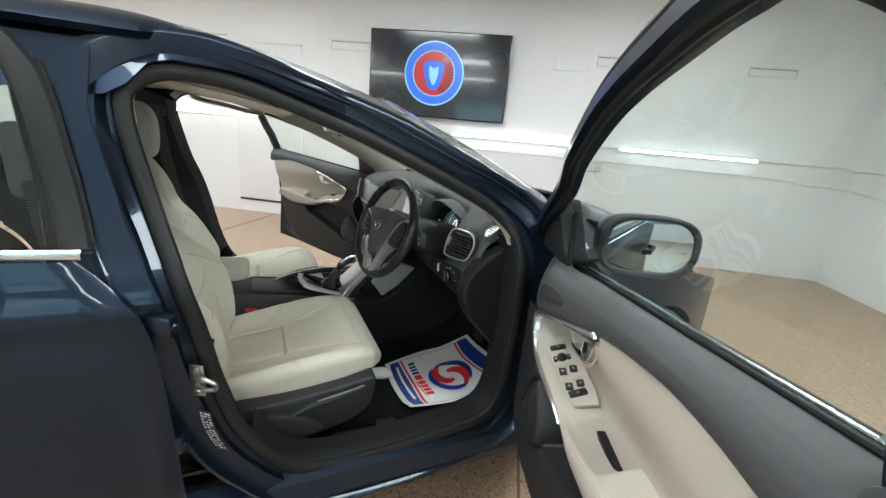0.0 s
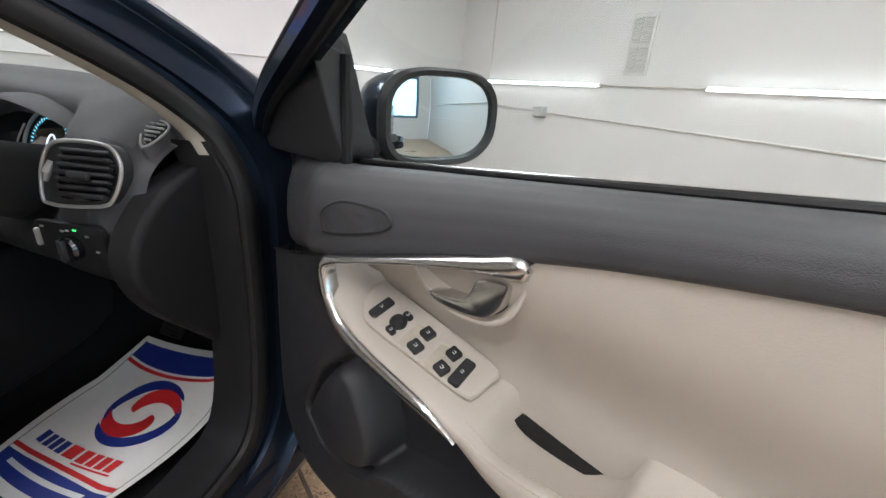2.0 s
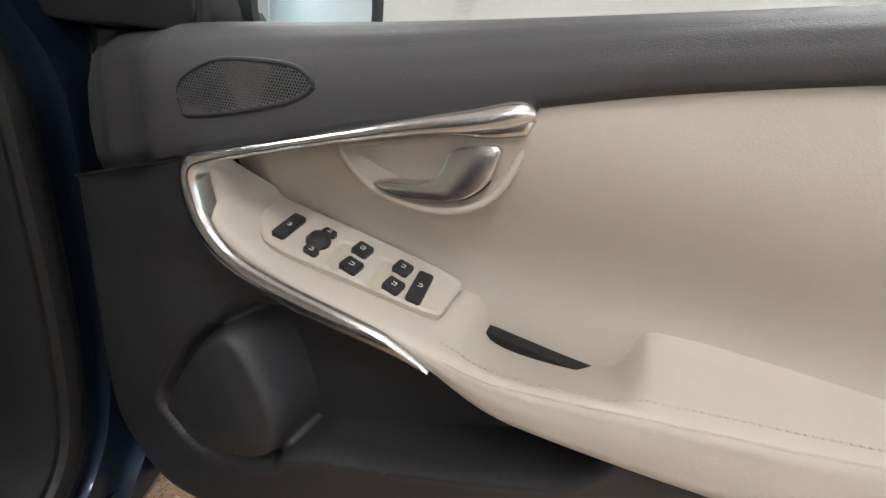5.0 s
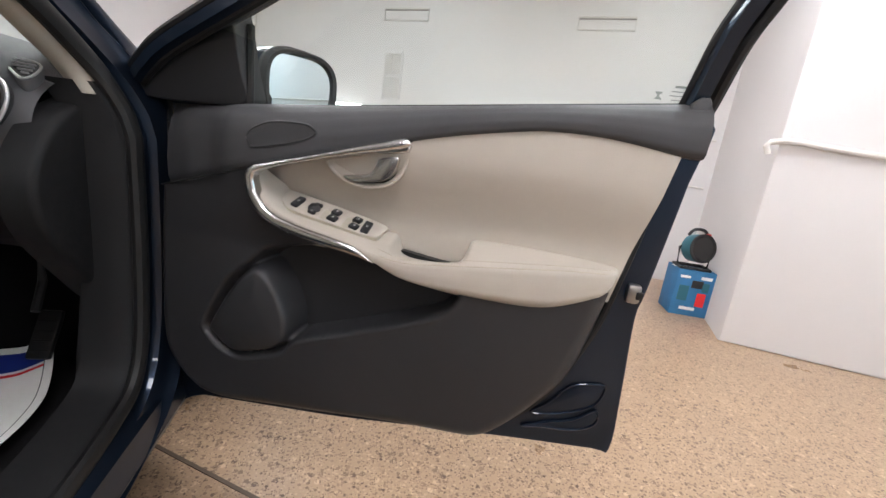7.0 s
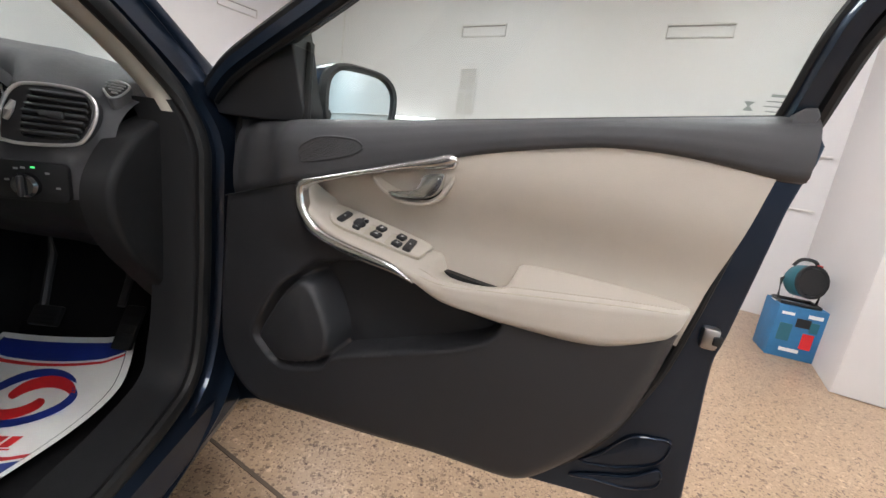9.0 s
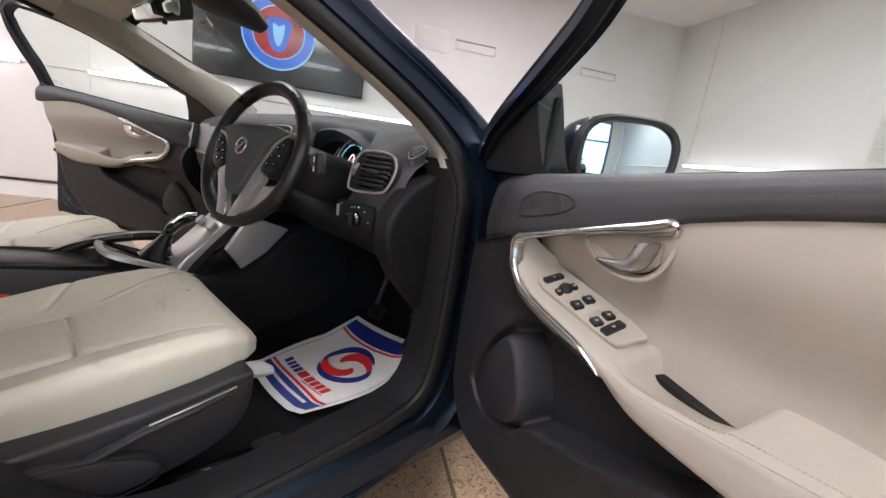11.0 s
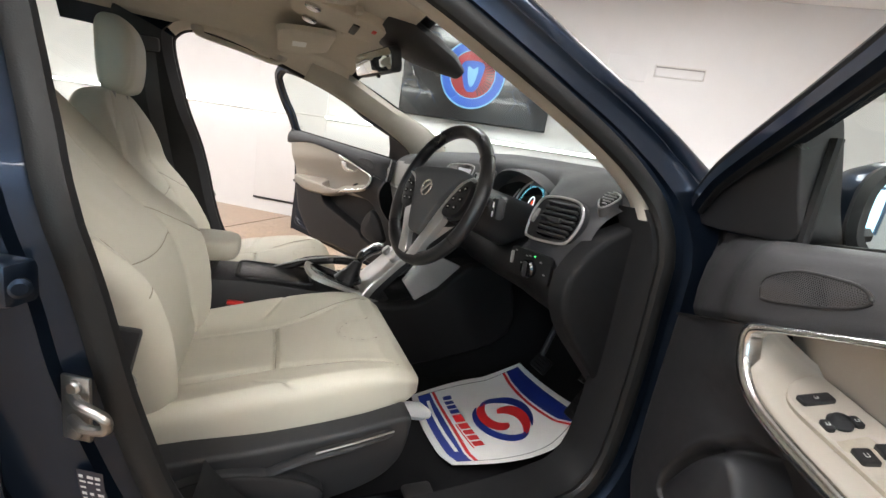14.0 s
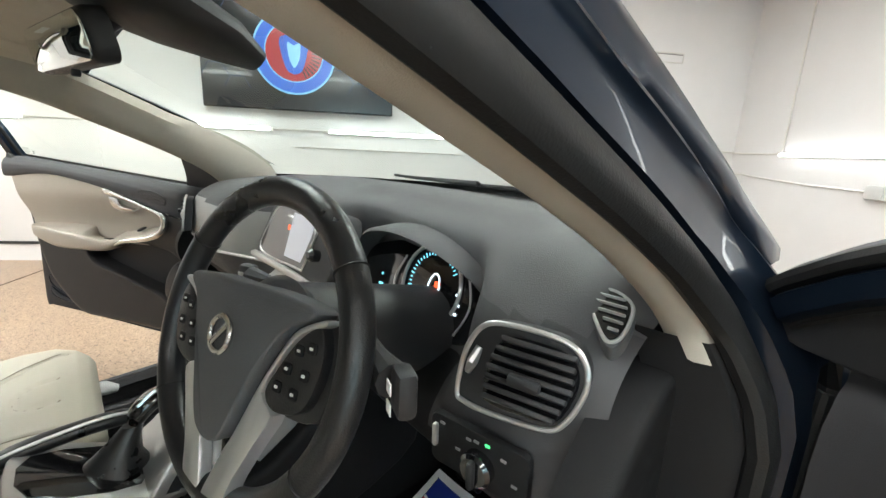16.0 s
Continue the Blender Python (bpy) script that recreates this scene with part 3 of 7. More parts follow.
for side in (False, True):
    MIRRORED = FAR_SIDE = side
    # painted flange round the door opening
    fl = loft(opening_rows([(-0.004, -0.012), (0.25, 0.0), (0.38, 0.006), (0.42, 0.022), (0.80, 0.030), (0.92, 0.040), (1.0, 0.052), (1.12, 0.048)]))
    part("door_opening_frame", fl, PAINT, car)
    part("door_seal", tube([p + Vector((0.004, 0, 0)) for p in opening_rows([(-0.002, 0.0)])[0]], 0.018, 10, True, 0.75, (1, 0, 0)), RUBBER, car)
    low_i = [i for i, p in enumerate(RING) if p.z < 0.90 and (p.y > 0.3 or p.z < 0.42)]
    low_i = low_i[next((j for j in range(len(low_i)) if low_i[j] - low_i[j - 1] not in (1, 1 - len(RING))), 0):] + low_i[:next((j for j in range(len(low_i)) if low_i[j] - low_i[j - 1] not in (1, 1 - len(RING))), 0)]
    part("opening_trim", loft([[r[i] for i in low_i] for r in opening_rows([(-0.010, -0.006), (-0.017, -0.014), (-0.021, -0.05), (-0.023, -0.09)])], closed=False), LOWTRIM, car)
    # rear door, closed
    def rear_f(u, v):
        z = 0.235 + 0.66 * v
        y0 = float(np.interp(z, [0.235, 0.45, 0.60, 0.70, 0.78, 0.85, 0.895], [-0.036, -0.045, -0.055, -0.066, -0.085, -0.135, -0.182]))
        y = y0 + (-0.98 - y0) * u
        z = max(z, lower_edge(y)) if z < 0.7 else z + 0.025 * u
        return (skin_x(y, z) - 0.012 * max(0.0, 1 - u / 0.03), y, z)
    rd = grid(rear_f, 30, 24)
    rear = part("rear_door", thick(rd, 0.03), PAINT, car)
    gl = grid(lambda u, v: (side_x(0.90 + 0.33 * v) + 0.045 - 0.010 * v, -0.205 - 0.03 * v - (0.72 - 0.10 * v) * u, 0.915 + (0.345 - 0.05 * u * u) * v), 10, 8)
    g = part("rear_door_glass", gl, GLASS, rear)
    g.visible_shadow = False
    frame_pts = [(side_x(z) + 0.048, y, z) for y, z in smooth([(-0.185, 0.905), (-0.21, 1.05), (-0.232, 1.17), (-0.262, 1.245), (-0.33, 1.285), (-0.6, 1.285), (-0.85, 1.24), (-0.95, 1.15), (-0.97, 0.96)], 6)]
    part("window_frame", tube(frame_pts, 0.026, 10, flat=0.5, up=(1, 0, 0)), RUBBER, rear)
    part("pillar_cover", loft([[Vector((side_x(z) + 0.050, y - d, z)) for y, z in smooth([(-0.165, 0.90), (-0.19, 1.05), (-0.212, 1.17), (-0.235, 1.25)], 6)] for d in (-0.012, 0.0, 0.02)], closed=False), GLOSS, rear)
    part("belt_strip", tube([(skin_x(y, 0.90) - 0.012, y, 0.902 + 0.03 * (-y - 0.07)) for y in np.linspace(-0.17, -0.97, 14)], 0.010, 8, flat=0.5, up=(1, 0, 0)), CHROME, rear, "bright chrome belt strip")
    part("b_pillar", thick(grid(lambda u, v: (side_x(0.80 + 0.50 * u) + 0.044, (float(np.interp(0.80 + 0.5 * u, [0.80, 0.95, 1.17, 1.30], [-0.05, -0.11, -0.16, -0.15]))) * (1 - v) + v * float(np.interp(0.80 + 0.5 * u, [0.80, 0.90, 1.05, 1.17, 1.30], [-0.10, -0.195, -0.215, -0.235, -0.29])), 0.80 + 0.50 * u), 14, 4), 0.004), PAINT, car)
    edge = sorted([(p.y, p.x, p.z) for p in opening_rows([(1.05, 0.050)])[0] if p.z > 0.95 and p.y > -0.06])
    rail = []
    for y, cx_, cz_ in [tuple(q) for q in smooth(CREST, 4)]:
        ey = [q[0] for q in edge]
        if y > edge[0][0]:
            lx, lz = float(np.interp(y, ey, [q[1] for q in edge])), float(np.interp(y, ey, [q[2] for q in edge]))
        else:
            lx, lz = 0.708 - 0.06 * max(0, -0.3 - y), edge[0][2] - 0.012 - 0.06 * max(0, -0.7 - y)
        lx, lz = max(lx, cx_ + (0.004 if y > 0.3 else 0.012)), min(lz, cz_ - 0.03)
        rail.append([Vector((cx_ - 0.075, y, cz_ - 0.004)), Vector((cx_ - 0.05, y, cz_ + 0.003)), Vector((cx_ - 0.015, y, cz_ + 0.003)), Vector((cx_, y, cz_)), Vector((cx_ * 0.72 + lx * 0.28 + 0.006, y, cz_ * 0.76 + lz * 0.24)), Vector((cx_ * 0.35 + lx * 0.65 + 0.006, y, cz_ * 0.42 + lz * 0.58)), Vector((lx, y, lz)), Vector((lx - 0.012, y, lz - 0.012))])
    part("roof_rail", loft(rail, closed=False), PAINT, car)
    def cant(u, v):
        y = 0.34 - 0.80 * u
        cx_, cz_ = crest(y)
        zl = float(np.interp(y, [-0.46, -0.12, -0.05, 0.115, 0.34], [1.20, 1.20, 1.285, 1.275, 1.205]))
        z = zl + (cz_ - 0.012 - zl) * v
        return (side_x(zl) + 0.030 + (cx_ - 0.012 - side_x(zl) - 0.030) * v, y, z)
    part("cant_rail", thick(grid(cant, 20, 6), 0.003), PAINT, car)
    part("wing_seal", tube([(0.835, 0.962, z) for z in np.linspace(0.30, 0.90, 12)] + [(0.815, 0.968, 0.93), (0.79, 0.975, 0.955)], 0.013, 8), RUBBER, car)
    # quarter panel, wing, bumpers
    part("rear_wing", thick(grid(side_panel(-0.985, -1.98, lambda y: 0.925 + 0.02 * (-y - 1)), 26, 14), 0.004), PAINT, car)
    part("c_pillar", thick(grid(lambda u, v: (skin_x(-1.2, 0.93) - 0.01 - 0.26 * v, -1.26 - 0.58 * u * (1 - 0.35 * v), 0.93 + (rail_z(-1.2) - 0.93) * v), 8, 10), 0.004), PAINT, car)
    qg = part("quarter_glass", grid(lambda u, v: (skin_x(-1.1, 0.93) - 0.012 - 0.25 * v, -0.99 - 0.27 * u, 0.935 + (rail_z(-1.2) - 0.965) * v), 4, 6), GLASS, car)
    qg.visible_shadow = False
    part("front_wing", thick(grid(side_panel(0.975, 1.98, lambda y: 0.885 - 0.20 * max(0, y - 0.95) ** 1.3), 34, 16), 0.004), PAINT, car)
    part("sill", loft([[Vector((x, y, z)) for x, z in ((0.80, 0.27), (0.835, 0.25), (0.85, 0.20), (0.83, 0.155), (0.74, 0.14), (0.70, 0.20))] for y in np.linspace(-0.84, 1.08, 20)], caps=True), PAINT, car)
    part("headlamp", grid(lambda u, v: (skin_x(1.80 + 0.16 * u, 0.66) - 0.004 - 0.22 * u * u - 0.03 * v, 1.79 + 0.30 * u - 0.10 * v, 0.60 + 0.11 * v), 10, 5), LAMPLENS, car)
    part("tail_lamp", slab(rounded(0.12, 0.22, 0.04, 4), 0.03, pose(0.72, -1.96, 0.80, 90, 0, 20), 0.01), RED, car)
    for c in (ARCH_F, ARCH_R):
        wm = pose(0.845, c.y, c.z, 0, 90, 0)
        wheel = part("wheel", turned([(0.315, -0.19), (0.325, -0.15), (0.325, -0.03), (0.312, 0.0), (0.225, 0.004), (0.215, -0.02), (0.215, -0.19)], wm, 40), TYRE, car)
        part("rim", turned([(0.0, -0.03), (0.05, -0.02), (0.06, -0.05), (0.19, -0.06), (0.212, -0.008), (0.222, -0.004), (0.218, -0.17)], wm, 40), ALLOY, wheel)
        for k in range(5):
            part("spoke", box(0.05, 0.165, 0.03, wm @ Matrix.Rotation(radians(72 * k), 4, "Z") @ Matrix.Translation((0, 0.12, -0.05)), 0.008), ALLOY, wheel)
        part("wheel_arch_liner", grid(lambda u, v: (0.60 + 0.22 * v, c.y + 0.36 * math.cos(math.pi * u), c.z - 0.05 + 0.39 * math.sin(math.pi * u)), 20, 3), PLASTIC, car)
MIRRORED = FAR_SIDE = False


def roof_f(u, v):
    y = 0.50 - 1.98 * u
    x = (v * 2 - 1)
    cx_, cz_ = crest(y)
    return (x * (cx_ - 0.05), y + 0.06 * (1 - x * x) * (1 - u), cz_ - 0.001 + (0.05 + 0.018 * (1 - u) ** 4) * (1 - abs(x) ** 2.6))


part("roof", thick(grid(roof_f, 30, 28), 0.003), PAINT, car)
part("bonnet", thick(grid(lambda u, v: ((2 * v - 1) * (skin_x(0.99 + 1.2 * u, 0.86) - 0.03), 1.30 + 0.80 * u + 0.14 * (1 - (2 * v - 1) ** 2) - 0.26 * (1 - u) * (2 * v - 1) ** 2 - 0.10 * u * abs(2 * v - 1) ** 3, 0.945 - 0.22 * u ** 1.4 - 0.085 * abs(2 * v - 1) ** 3 + 0.012 * math.cos(7 * (v - 0.5)) * (1 - u)), 20, 24), 0.004), PAINT, car)
part("front_bumper", thick(grid(lambda u, v: ((2 * u - 1) * (0.735 - 0.03 * v), 1.93 + 0.36 * (1 - abs(2 * u - 1) ** 2.5) + 0.04 * math.sin(3.1 * v) - 0.06 * v * v, 0.20 + 0.47 * v), 24, 10), 0.004), PAINT, car)
part("grille", slab(rounded(0.85, 0.16, 0.05, 5), 0.02, pose(0, 2.30, 0.50, 90, 0, 180), 0.006), GLOSS, car)
part("tailgate", thick(grid(lambda u, v: ((2 * u - 1) * (0.80 - 0.18 * max(0, v - 0.5)), -2.02 + 0.12 * abs(2 * u - 1) ** 3 + 0.75 * max(0, v - 0.5) ** 1.2, 0.22 + 1.08 * v), 20, 16), 0.004), PAINT, car)
part("rear_window", slab(rounded(1.0, 0.30, 0.06, 5), 0.006, pose(0, -1.80, 1.12, 52, 0, 0)), GLOSS, car)


def screen_f(u, v):
    x = (2 * v - 1)
    xb, xt = x * 0.715, x * 0.630
    yb, zb = 1.40 - 0.42 * abs(x) ** 2.4, 0.935
    yt, zt = 0.56 - 0.12 * abs(x) ** 2.4, 1.292 - 0.050 * abs(x) ** 3
    bow = 0.012 * math.sin(math.pi * u)
    return (xb + (xt - xb) * u, yb + (yt - yb) * u + bow * 0.4, zb + (zt - zb) * u + bow)


wsg = part("windscreen", grid(screen_f, 16, 20), SCREENGLASS, car)
wsg.visible_shadow = False
part("windscreen_edge", loft([[Vector(screen_f(u, v)) + Vector((0, 0, 0.002)) for u, v in [(0.0, 0.0), (0.0, 0.1), (0.0, 0.2), (0.0, 0.3), (0.0, 0.4), (0.0, 0.5), (0.0, 0.6), (0.0, 0.7), (0.0, 0.8), (0.0, 0.9), (0.0, 1.0)]], [Vector(screen_f(0.05, v / 10)) + Vector((0, 0, 0.002)) for v in range(11)]], closed=False), GLOSS, car)
for s in (-1, 1):
    base = Vector((0.18 * s + 0.12, 1.41, 0.945))
    part("wiper", tube([base, base + Vector((0.03, -0.05, 0.02)), base + Vector((-0.33, -0.02, 0.014)), base + Vector((-0.5, 0.02, 0.012))], [0.011, 0.009, 0.006, 0.005], 8), PLASTIC, car)
part("scuttle", grid(lambda u, v: ((2 * v - 1) * 0.72, 1.26 + 0.19 * u - 0.40 * abs(2 * v - 1) ** 2.4 + 0.1, 0.925 + 0.01 * u), 4, 20), PLASTIC, car)
part("underbody", box(1.40, 3.6, 0.05, pose(0, 0.05, 0.095), 0.02), PLASTIC, car)


# ---- front doors, swung open; u along the door from its hinge, i inwards, z up ----
OPEN = 66.2


def along(pts, u):
    """Height of a line through (u, z) points."""
    us, zs = [p[0] for p in pts], [p[1] for p in pts]
    return float(np.interp(u, us, zs))


PAD_LOW = smooth([(0.07, 0.717), (0.16, 0.742), (0.216, 0.758), (0.255, 0.769), (0.298, 0.781), (0.345, 0.795), (0.435, 0.822), (0.51, 0.842), (0.589, 0.862), (0.67, 0.881), (0.759, 0.897), (0.815, 0.904), (0.887, 0.904), (0.946, 0.898), (1.012, 0.888)], 5)
BELT = [(0.07, 0.878), (0.236, 0.888), (0.448, 0.908), (0.655, 0.930), (0.841, 0.950), (1.04, 0.971)]
ARM_LOW = smooth([(0.31, 0.770), (0.314, 0.742), (0.335, 0.712), (0.364, 0.694), (0.41, 0.683), (0.46, 0.673), (0.51, 0.662), (0.543, 0.645), (0.601, 0.616), (0.665, 0.606), (0.757, 0.601), (0.845, 0.603), (0.898, 0.619), (0.948, 0.650), (0.962, 0.689)], 5)
ARM_TOP = smooth([(0.31, 0.779), (0.318, 0.755), (0.335, 0.733), (0.364, 0.715), (0.409, 0.699), (0.453, 0.690), (0.50, 0.680), (0.545, 0.667), (0.602, 0.658), (0.70, 0.669), (0.794, 0.681), (0.883, 0.691), (0.962, 0.696)], 5)
ARM_BACK = smooth([(0.31, 0.781), (0.33, 0.752), (0.345, 0.738), (0.40, 0.723), (0.45, 0.711), (0.50, 0.700), (0.548, 0.691), (0.568, 0.688), (0.577, 0.664), (0.59, 0.650), (0.62, 0.645), (0.66, 0.646), (0.69, 0.652), (0.702, 0.668), (0.708, 0.698), (0.73, 0.704), (0.80, 0.705), (0.887, 0.703), (0.962, 0.698)], 5)


def door_inset(u, z):
    """Inward depth of the door's cream panel."""
    k = min(1.0, max(0.0, (z - 0.70) / 0.15))
    return 0.003 + 0.051 * k * k * (3 - 2 * k) + 0.020 * max(0.0, (u - 0.75) / 0.2) * (1 - k)


MARKGREY = material("etched_mark", (0.26, 0.28, 0.27), 0.6, 0, 0.05, 50)


POCKET = [(0.197, 0.480), (0.180, 0.439), (0.194, 0.414), (0.248, 0.381), (0.319, 0.396), (0.362, 0.415), (0.391, 0.446), (0.502, 0.488), (0.61, 0.531), (0.671, 0.559), (0.694, 0.581), (0.703, 0.606), (0.665, 0.630), (0.60, 0.645), (0.549, 0.660), (0.451, 0.655), (0.384, 0.643), (0.326, 0.628), (0.291, 0.598), (0.242, 0.555)]
BULGE = [(0.206, 0.476), (0.190, 0.439), (0.203, 0.420), (0.250, 0.389), (0.315, 0.403), (0.352, 0.420), (0.374, 0.446), (0.376, 0.49), (0.352, 0.548), (0.322, 0.585), (0.292, 0.586), (0.248, 0.545)]
TRIM_EDGE = [(0.074, 0.718), (0.064, 0.596), (0.061, 0.427), (0.076, 0.347), (0.134, 0.28), (0.207, 0.257), (0.361, 0.272), (0.493, 0.286), (0.617, 0.301), (0.737, 0.309), (0.776, 0.316), (0.813, 0.34), (0.869, 0.403), (0.919, 0.478), (0.945, 0.563), (0.962, 0.650)]
TRIM_TOP = [(0.952, 0.664), (0.90, 0.640), (0.845, 0.624), (0.757, 0.622), (0.665, 0.627), (0.60, 0.640), (0.545, 0.662), (0.50, 0.680), (0.41, 0.695), (0.364, 0.704), (0.335, 0.720), (0.318, 0.745), (0.312, 0.783), (0.255, 0.770), (0.16, 0.744)]


def span_to(P, line, closed):
    """Distance of each point of P to a line of points."""
    best = np.full(len(P), 9.0)
    q = np.array(line, float)
    for k in range(len(q) - (0 if closed else 1)):
        a, b = q[k], q[(k + 1) % len(q)]
        t = np.clip(((P - a) @ (b - a)) / ((b - a) @ (b - a)), 0, 1)
        best = np.minimum(best, np.linalg.norm(P - a - t[:, None] * (b - a), axis=1))
    return best


def within_line(P, line):
    q, c = np.array(line, float), np.zeros(len(P), bool)
    for k in range(len(q)):
        (x1, y1), (x2, y2) = q[k - 1], q[k]
        c ^= ((y1 > P[:, 1]) != (y2 > P[:, 1])) & (P[:, 0] < (x2 - x1) * (P[:, 1] - y1) / (y2 - y1 + 1e-12) + x1)
    return c


def trim_skin(door, L):
    """The door's one-piece lower lining: a rolled edge, a sunk pocket with a lip and the loudspeaker bulging out of it."""
    edge = [tuple(p) for p in smooth(TRIM_EDGE, 5)]
    pocket, bulge = [tuple(p) for p in smooth(POCKET, 5, True)], [tuple(p) for p in smooth(BULGE, 5, True)]
    nu, nz, st = 186, 108, 0.005
    P = np.array([(0.055 + i * st, 0.252 + j * st) for i in range(nu) for j in range(nz)])
    keep = within_line(P, edge + TRIM_TOP)
    roll = np.clip(span_to(P, edge, False) / 0.034, 0, 1)
    ease = lambda v: np.clip(v, 0, 1) ** 2 * (3 - 2 * np.clip(v, 0, 1))
    dp = span_to(P, pocket, True) * np.where(within_line(P, pocket), 1, -1)
    db = span_to(P, bulge, True) * np.where(within_line(P, bulge), 1, -1)
    d = 0.008 + 0.054 * np.sqrt(1 - (1 - roll) ** 2)
    d += 0.022 * ease((P[:, 1] - 0.62) / 0.10) * np.exp(-((P[:, 0] - 0.30) / 0.13) ** 2)
    d += 0.004 * np.exp(-(dp / 0.006) ** 2) * (P[:, 1] < 0.60)
    low = ease((dp + 0.004) / 0.020)
    d = d * (1 - low) + (-0.030 + 0.03 * ease((0.45 - P[:, 0]) / 0.2)) * low
    up = ease((db + 0.014) / 0.026)
    d = np.maximum(d, d * (1 - up) + (0.066 + 0.010 * ease(db / 0.06)) * up)
    bm = bmesh.new()
    vs = [bm.verts.new(L(u, i, z)) if k else None for (u, z), i, k in zip(P, d, keep)]
    for i in range(nu - 1):
        for j in range(nz - 1):
            q = [vs[i * nz + j], vs[(i + 1) * nz + j], vs[(i + 1) * nz + j + 1], vs[i * nz + j + 1]]
            if all(q):
                bm.faces.new(q)
    part("lower_lining", bm, DOORBLACK, door, "black moulded lower lining with pocket and loudspeaker", 80)


def build_door(name, driver, swing):
    DM = pose(0.783, 0.970, 0, 0, 0, swing - 90) if driver else pose(0.80, 0.95, 0, 0, 0, swing - 90)

    def L(u, i, z):
        return DM @ Vector((u, -i, z))

    def plate(outline, i0, i1, bevel=0.0, seg=3, bow=None):
        """A plate in the door's plane, its face towards the cabin at depth i1."""
        m = DM @ Matrix.Translation((0, -i0, 0)) @ Matrix(((1, 0, 0, 0), (0, 0, -1, 0), (0, 1, 0, 0), (0, 0, 0, 1)))
        return slab(outline, i1 - i0, m, bevel, seg, bow)

    # painted shell: skin and inner frame
    zb = lambda u: 0.192 + 0.130 * u
    def skin(u, v):
        uu = 0.002 + 1.050 * u - 0.02 * math.sin(math.pi * v) * u
        z = zb(uu) + (along(BELT, uu) - 0.012 - zb(uu)) * v
        return L(uu, -0.065 - 0.018 * math.sin(math.pi * min(1, v * 1.15)) + 0.05 * v ** 3 + 0.010 * math.exp(-((v - 0.75) / 0.05) ** 2), z)
    door = part(name, thick(grid(skin, 24, 18), 0.004), PAINT, car, "open front door with navy skin and cream trim")
    rim_out = smooth([(0.030, 0.932), (0.013, 0.895), (0.006, 0.60), (0.02, 0.203), (0.12, 0.211), (0.30, 0.228), (0.472, 0.246), (0.65, 0.272), (0.838, 0.299), (1.0, 0.319), (1.034, 0.327), (1.031, 0.45), (1.022, 0.60), (1.030, 0.66), (1.052, 0.85), (1.060, 0.955), (0.9, 0.948), (0.5, 0.905), (0.25, 0.885), (0.10, 0.928)], 4, True)
    part("inner_frame", plate(rim_out, -0.065, -0.006, 0.008), PAINT, door)
    for pts in ([(0.873, 0.372), (0.905, 0.402), (0.937, 0.445), (0.975, 0.458), (0.998, 0.458), (0.990, 0.42), (0.95, 0.392), (0.905, 0.376)], [(0.86, 0.336), (0.90, 0.345), (0.955, 0.352), (0.995, 0.375), (0.992, 0.405), (0.955, 0.375), (0.91, 0.358)]):
        part("pressing", plate(smooth(pts, 4, True), -0.010, -0.0035, 0.0022, 2), PAINT, door)
        part("pressing_edge", tube([L(u, -0.0035, z) for u, z in smooth(pts, 4, True)], 0.0024, 6, True), PAINT, door)
    part("edge_seal", tube([L(u, -0.004, z) for u, z in smooth([(0.052, 0.84), (0.045, 0.5), (0.06, 0.33), (0.125, 0.262), (0.207, 0.243), (0.493, 0.274), (0.74, 0.296), (0.83, 0.345), (0.895, 0.42), (0.94, 0.52), (0.972, 0.63), (1.022, 0.92)], 5)], 0.007, 8), RUBBER, door)

    # dark lower trim
    back = smooth([(0.095, 0.80), (0.074, 0.718), (0.064, 0.596), (0.061, 0.427), (0.076, 0.347), (0.134, 0.28), (0.207, 0.257), (0.361, 0.272), (0.493, 0.286), (0.617, 0.301), (0.737, 0.309), (0.776, 0.316), (0.813, 0.34), (0.869, 0.403), (0.919, 0.478), (0.945, 0.563), (0.962, 0.64), (0.99, 0.80), (1.012, 0.885), (0.8, 0.87), (0.5, 0.82), (0.25, 0.77)], 4, True)
    part("trim_backing", plate(back, -0.0055, -0.0015, 0.001), DOORBLACK, door)
    trim_skin(door, L)

    # cream panel
    def cream(u, v):
        uu = 0.30 + 0.711 * u
        top = along(PAD_LOW, uu)
        z = 0.635 + (top + 0.004 - 0.635) * v
        uu2 = uu - 0.050 * max(0.0, u - 0.9) / 0.1 * (1 - v)
        return L(uu2, door_inset(uu, z), z)
    part("cream_panel", thick(grid(cream, 40, 16), 0.003), DOORCREAM, door, "smooth cream door panel")

    # black grained upper pad rolling over to the window
    def pad(u, v):
        uu = 0.066 + 0.974 * u
        lo, hi = along(PAD_LOW, uu) - 0.002, along(BELT, uu)
        face = 0.062 + 0.026 * math.exp(-((uu - 0.28) / 0.16) ** 2) - 0.026 / (1 + math.exp((uu - 0.228) / 0.014)) - 0.022 * math.exp(-((uu - 0.066) / 0.05) ** 2)
        prof = ((0.0, -0.020), (0.02, -0.004), (0.10, 0.002), (0.35, 0.004), (0.62, 0.0), (0.82, -0.010), (0.94, -0.024), (1.0, -0.040), (1.0, -0.075))
        k = v * (len(prof) - 1)
        j = min(int(k), len(prof) - 2)
        fr = k - j
        s = prof[j][0] + (prof[j + 1][0] - prof[j][0]) * fr
        d = prof[j][1] + (prof[j + 1][1] - prof[j][1]) * fr
        return L(uu, max(face + d, 0.0), lo + (hi - lo) * s)
    part("upper_pad", grid(pad, 60, 24), DOORPAD, door, "black grained upper door pad", 50)
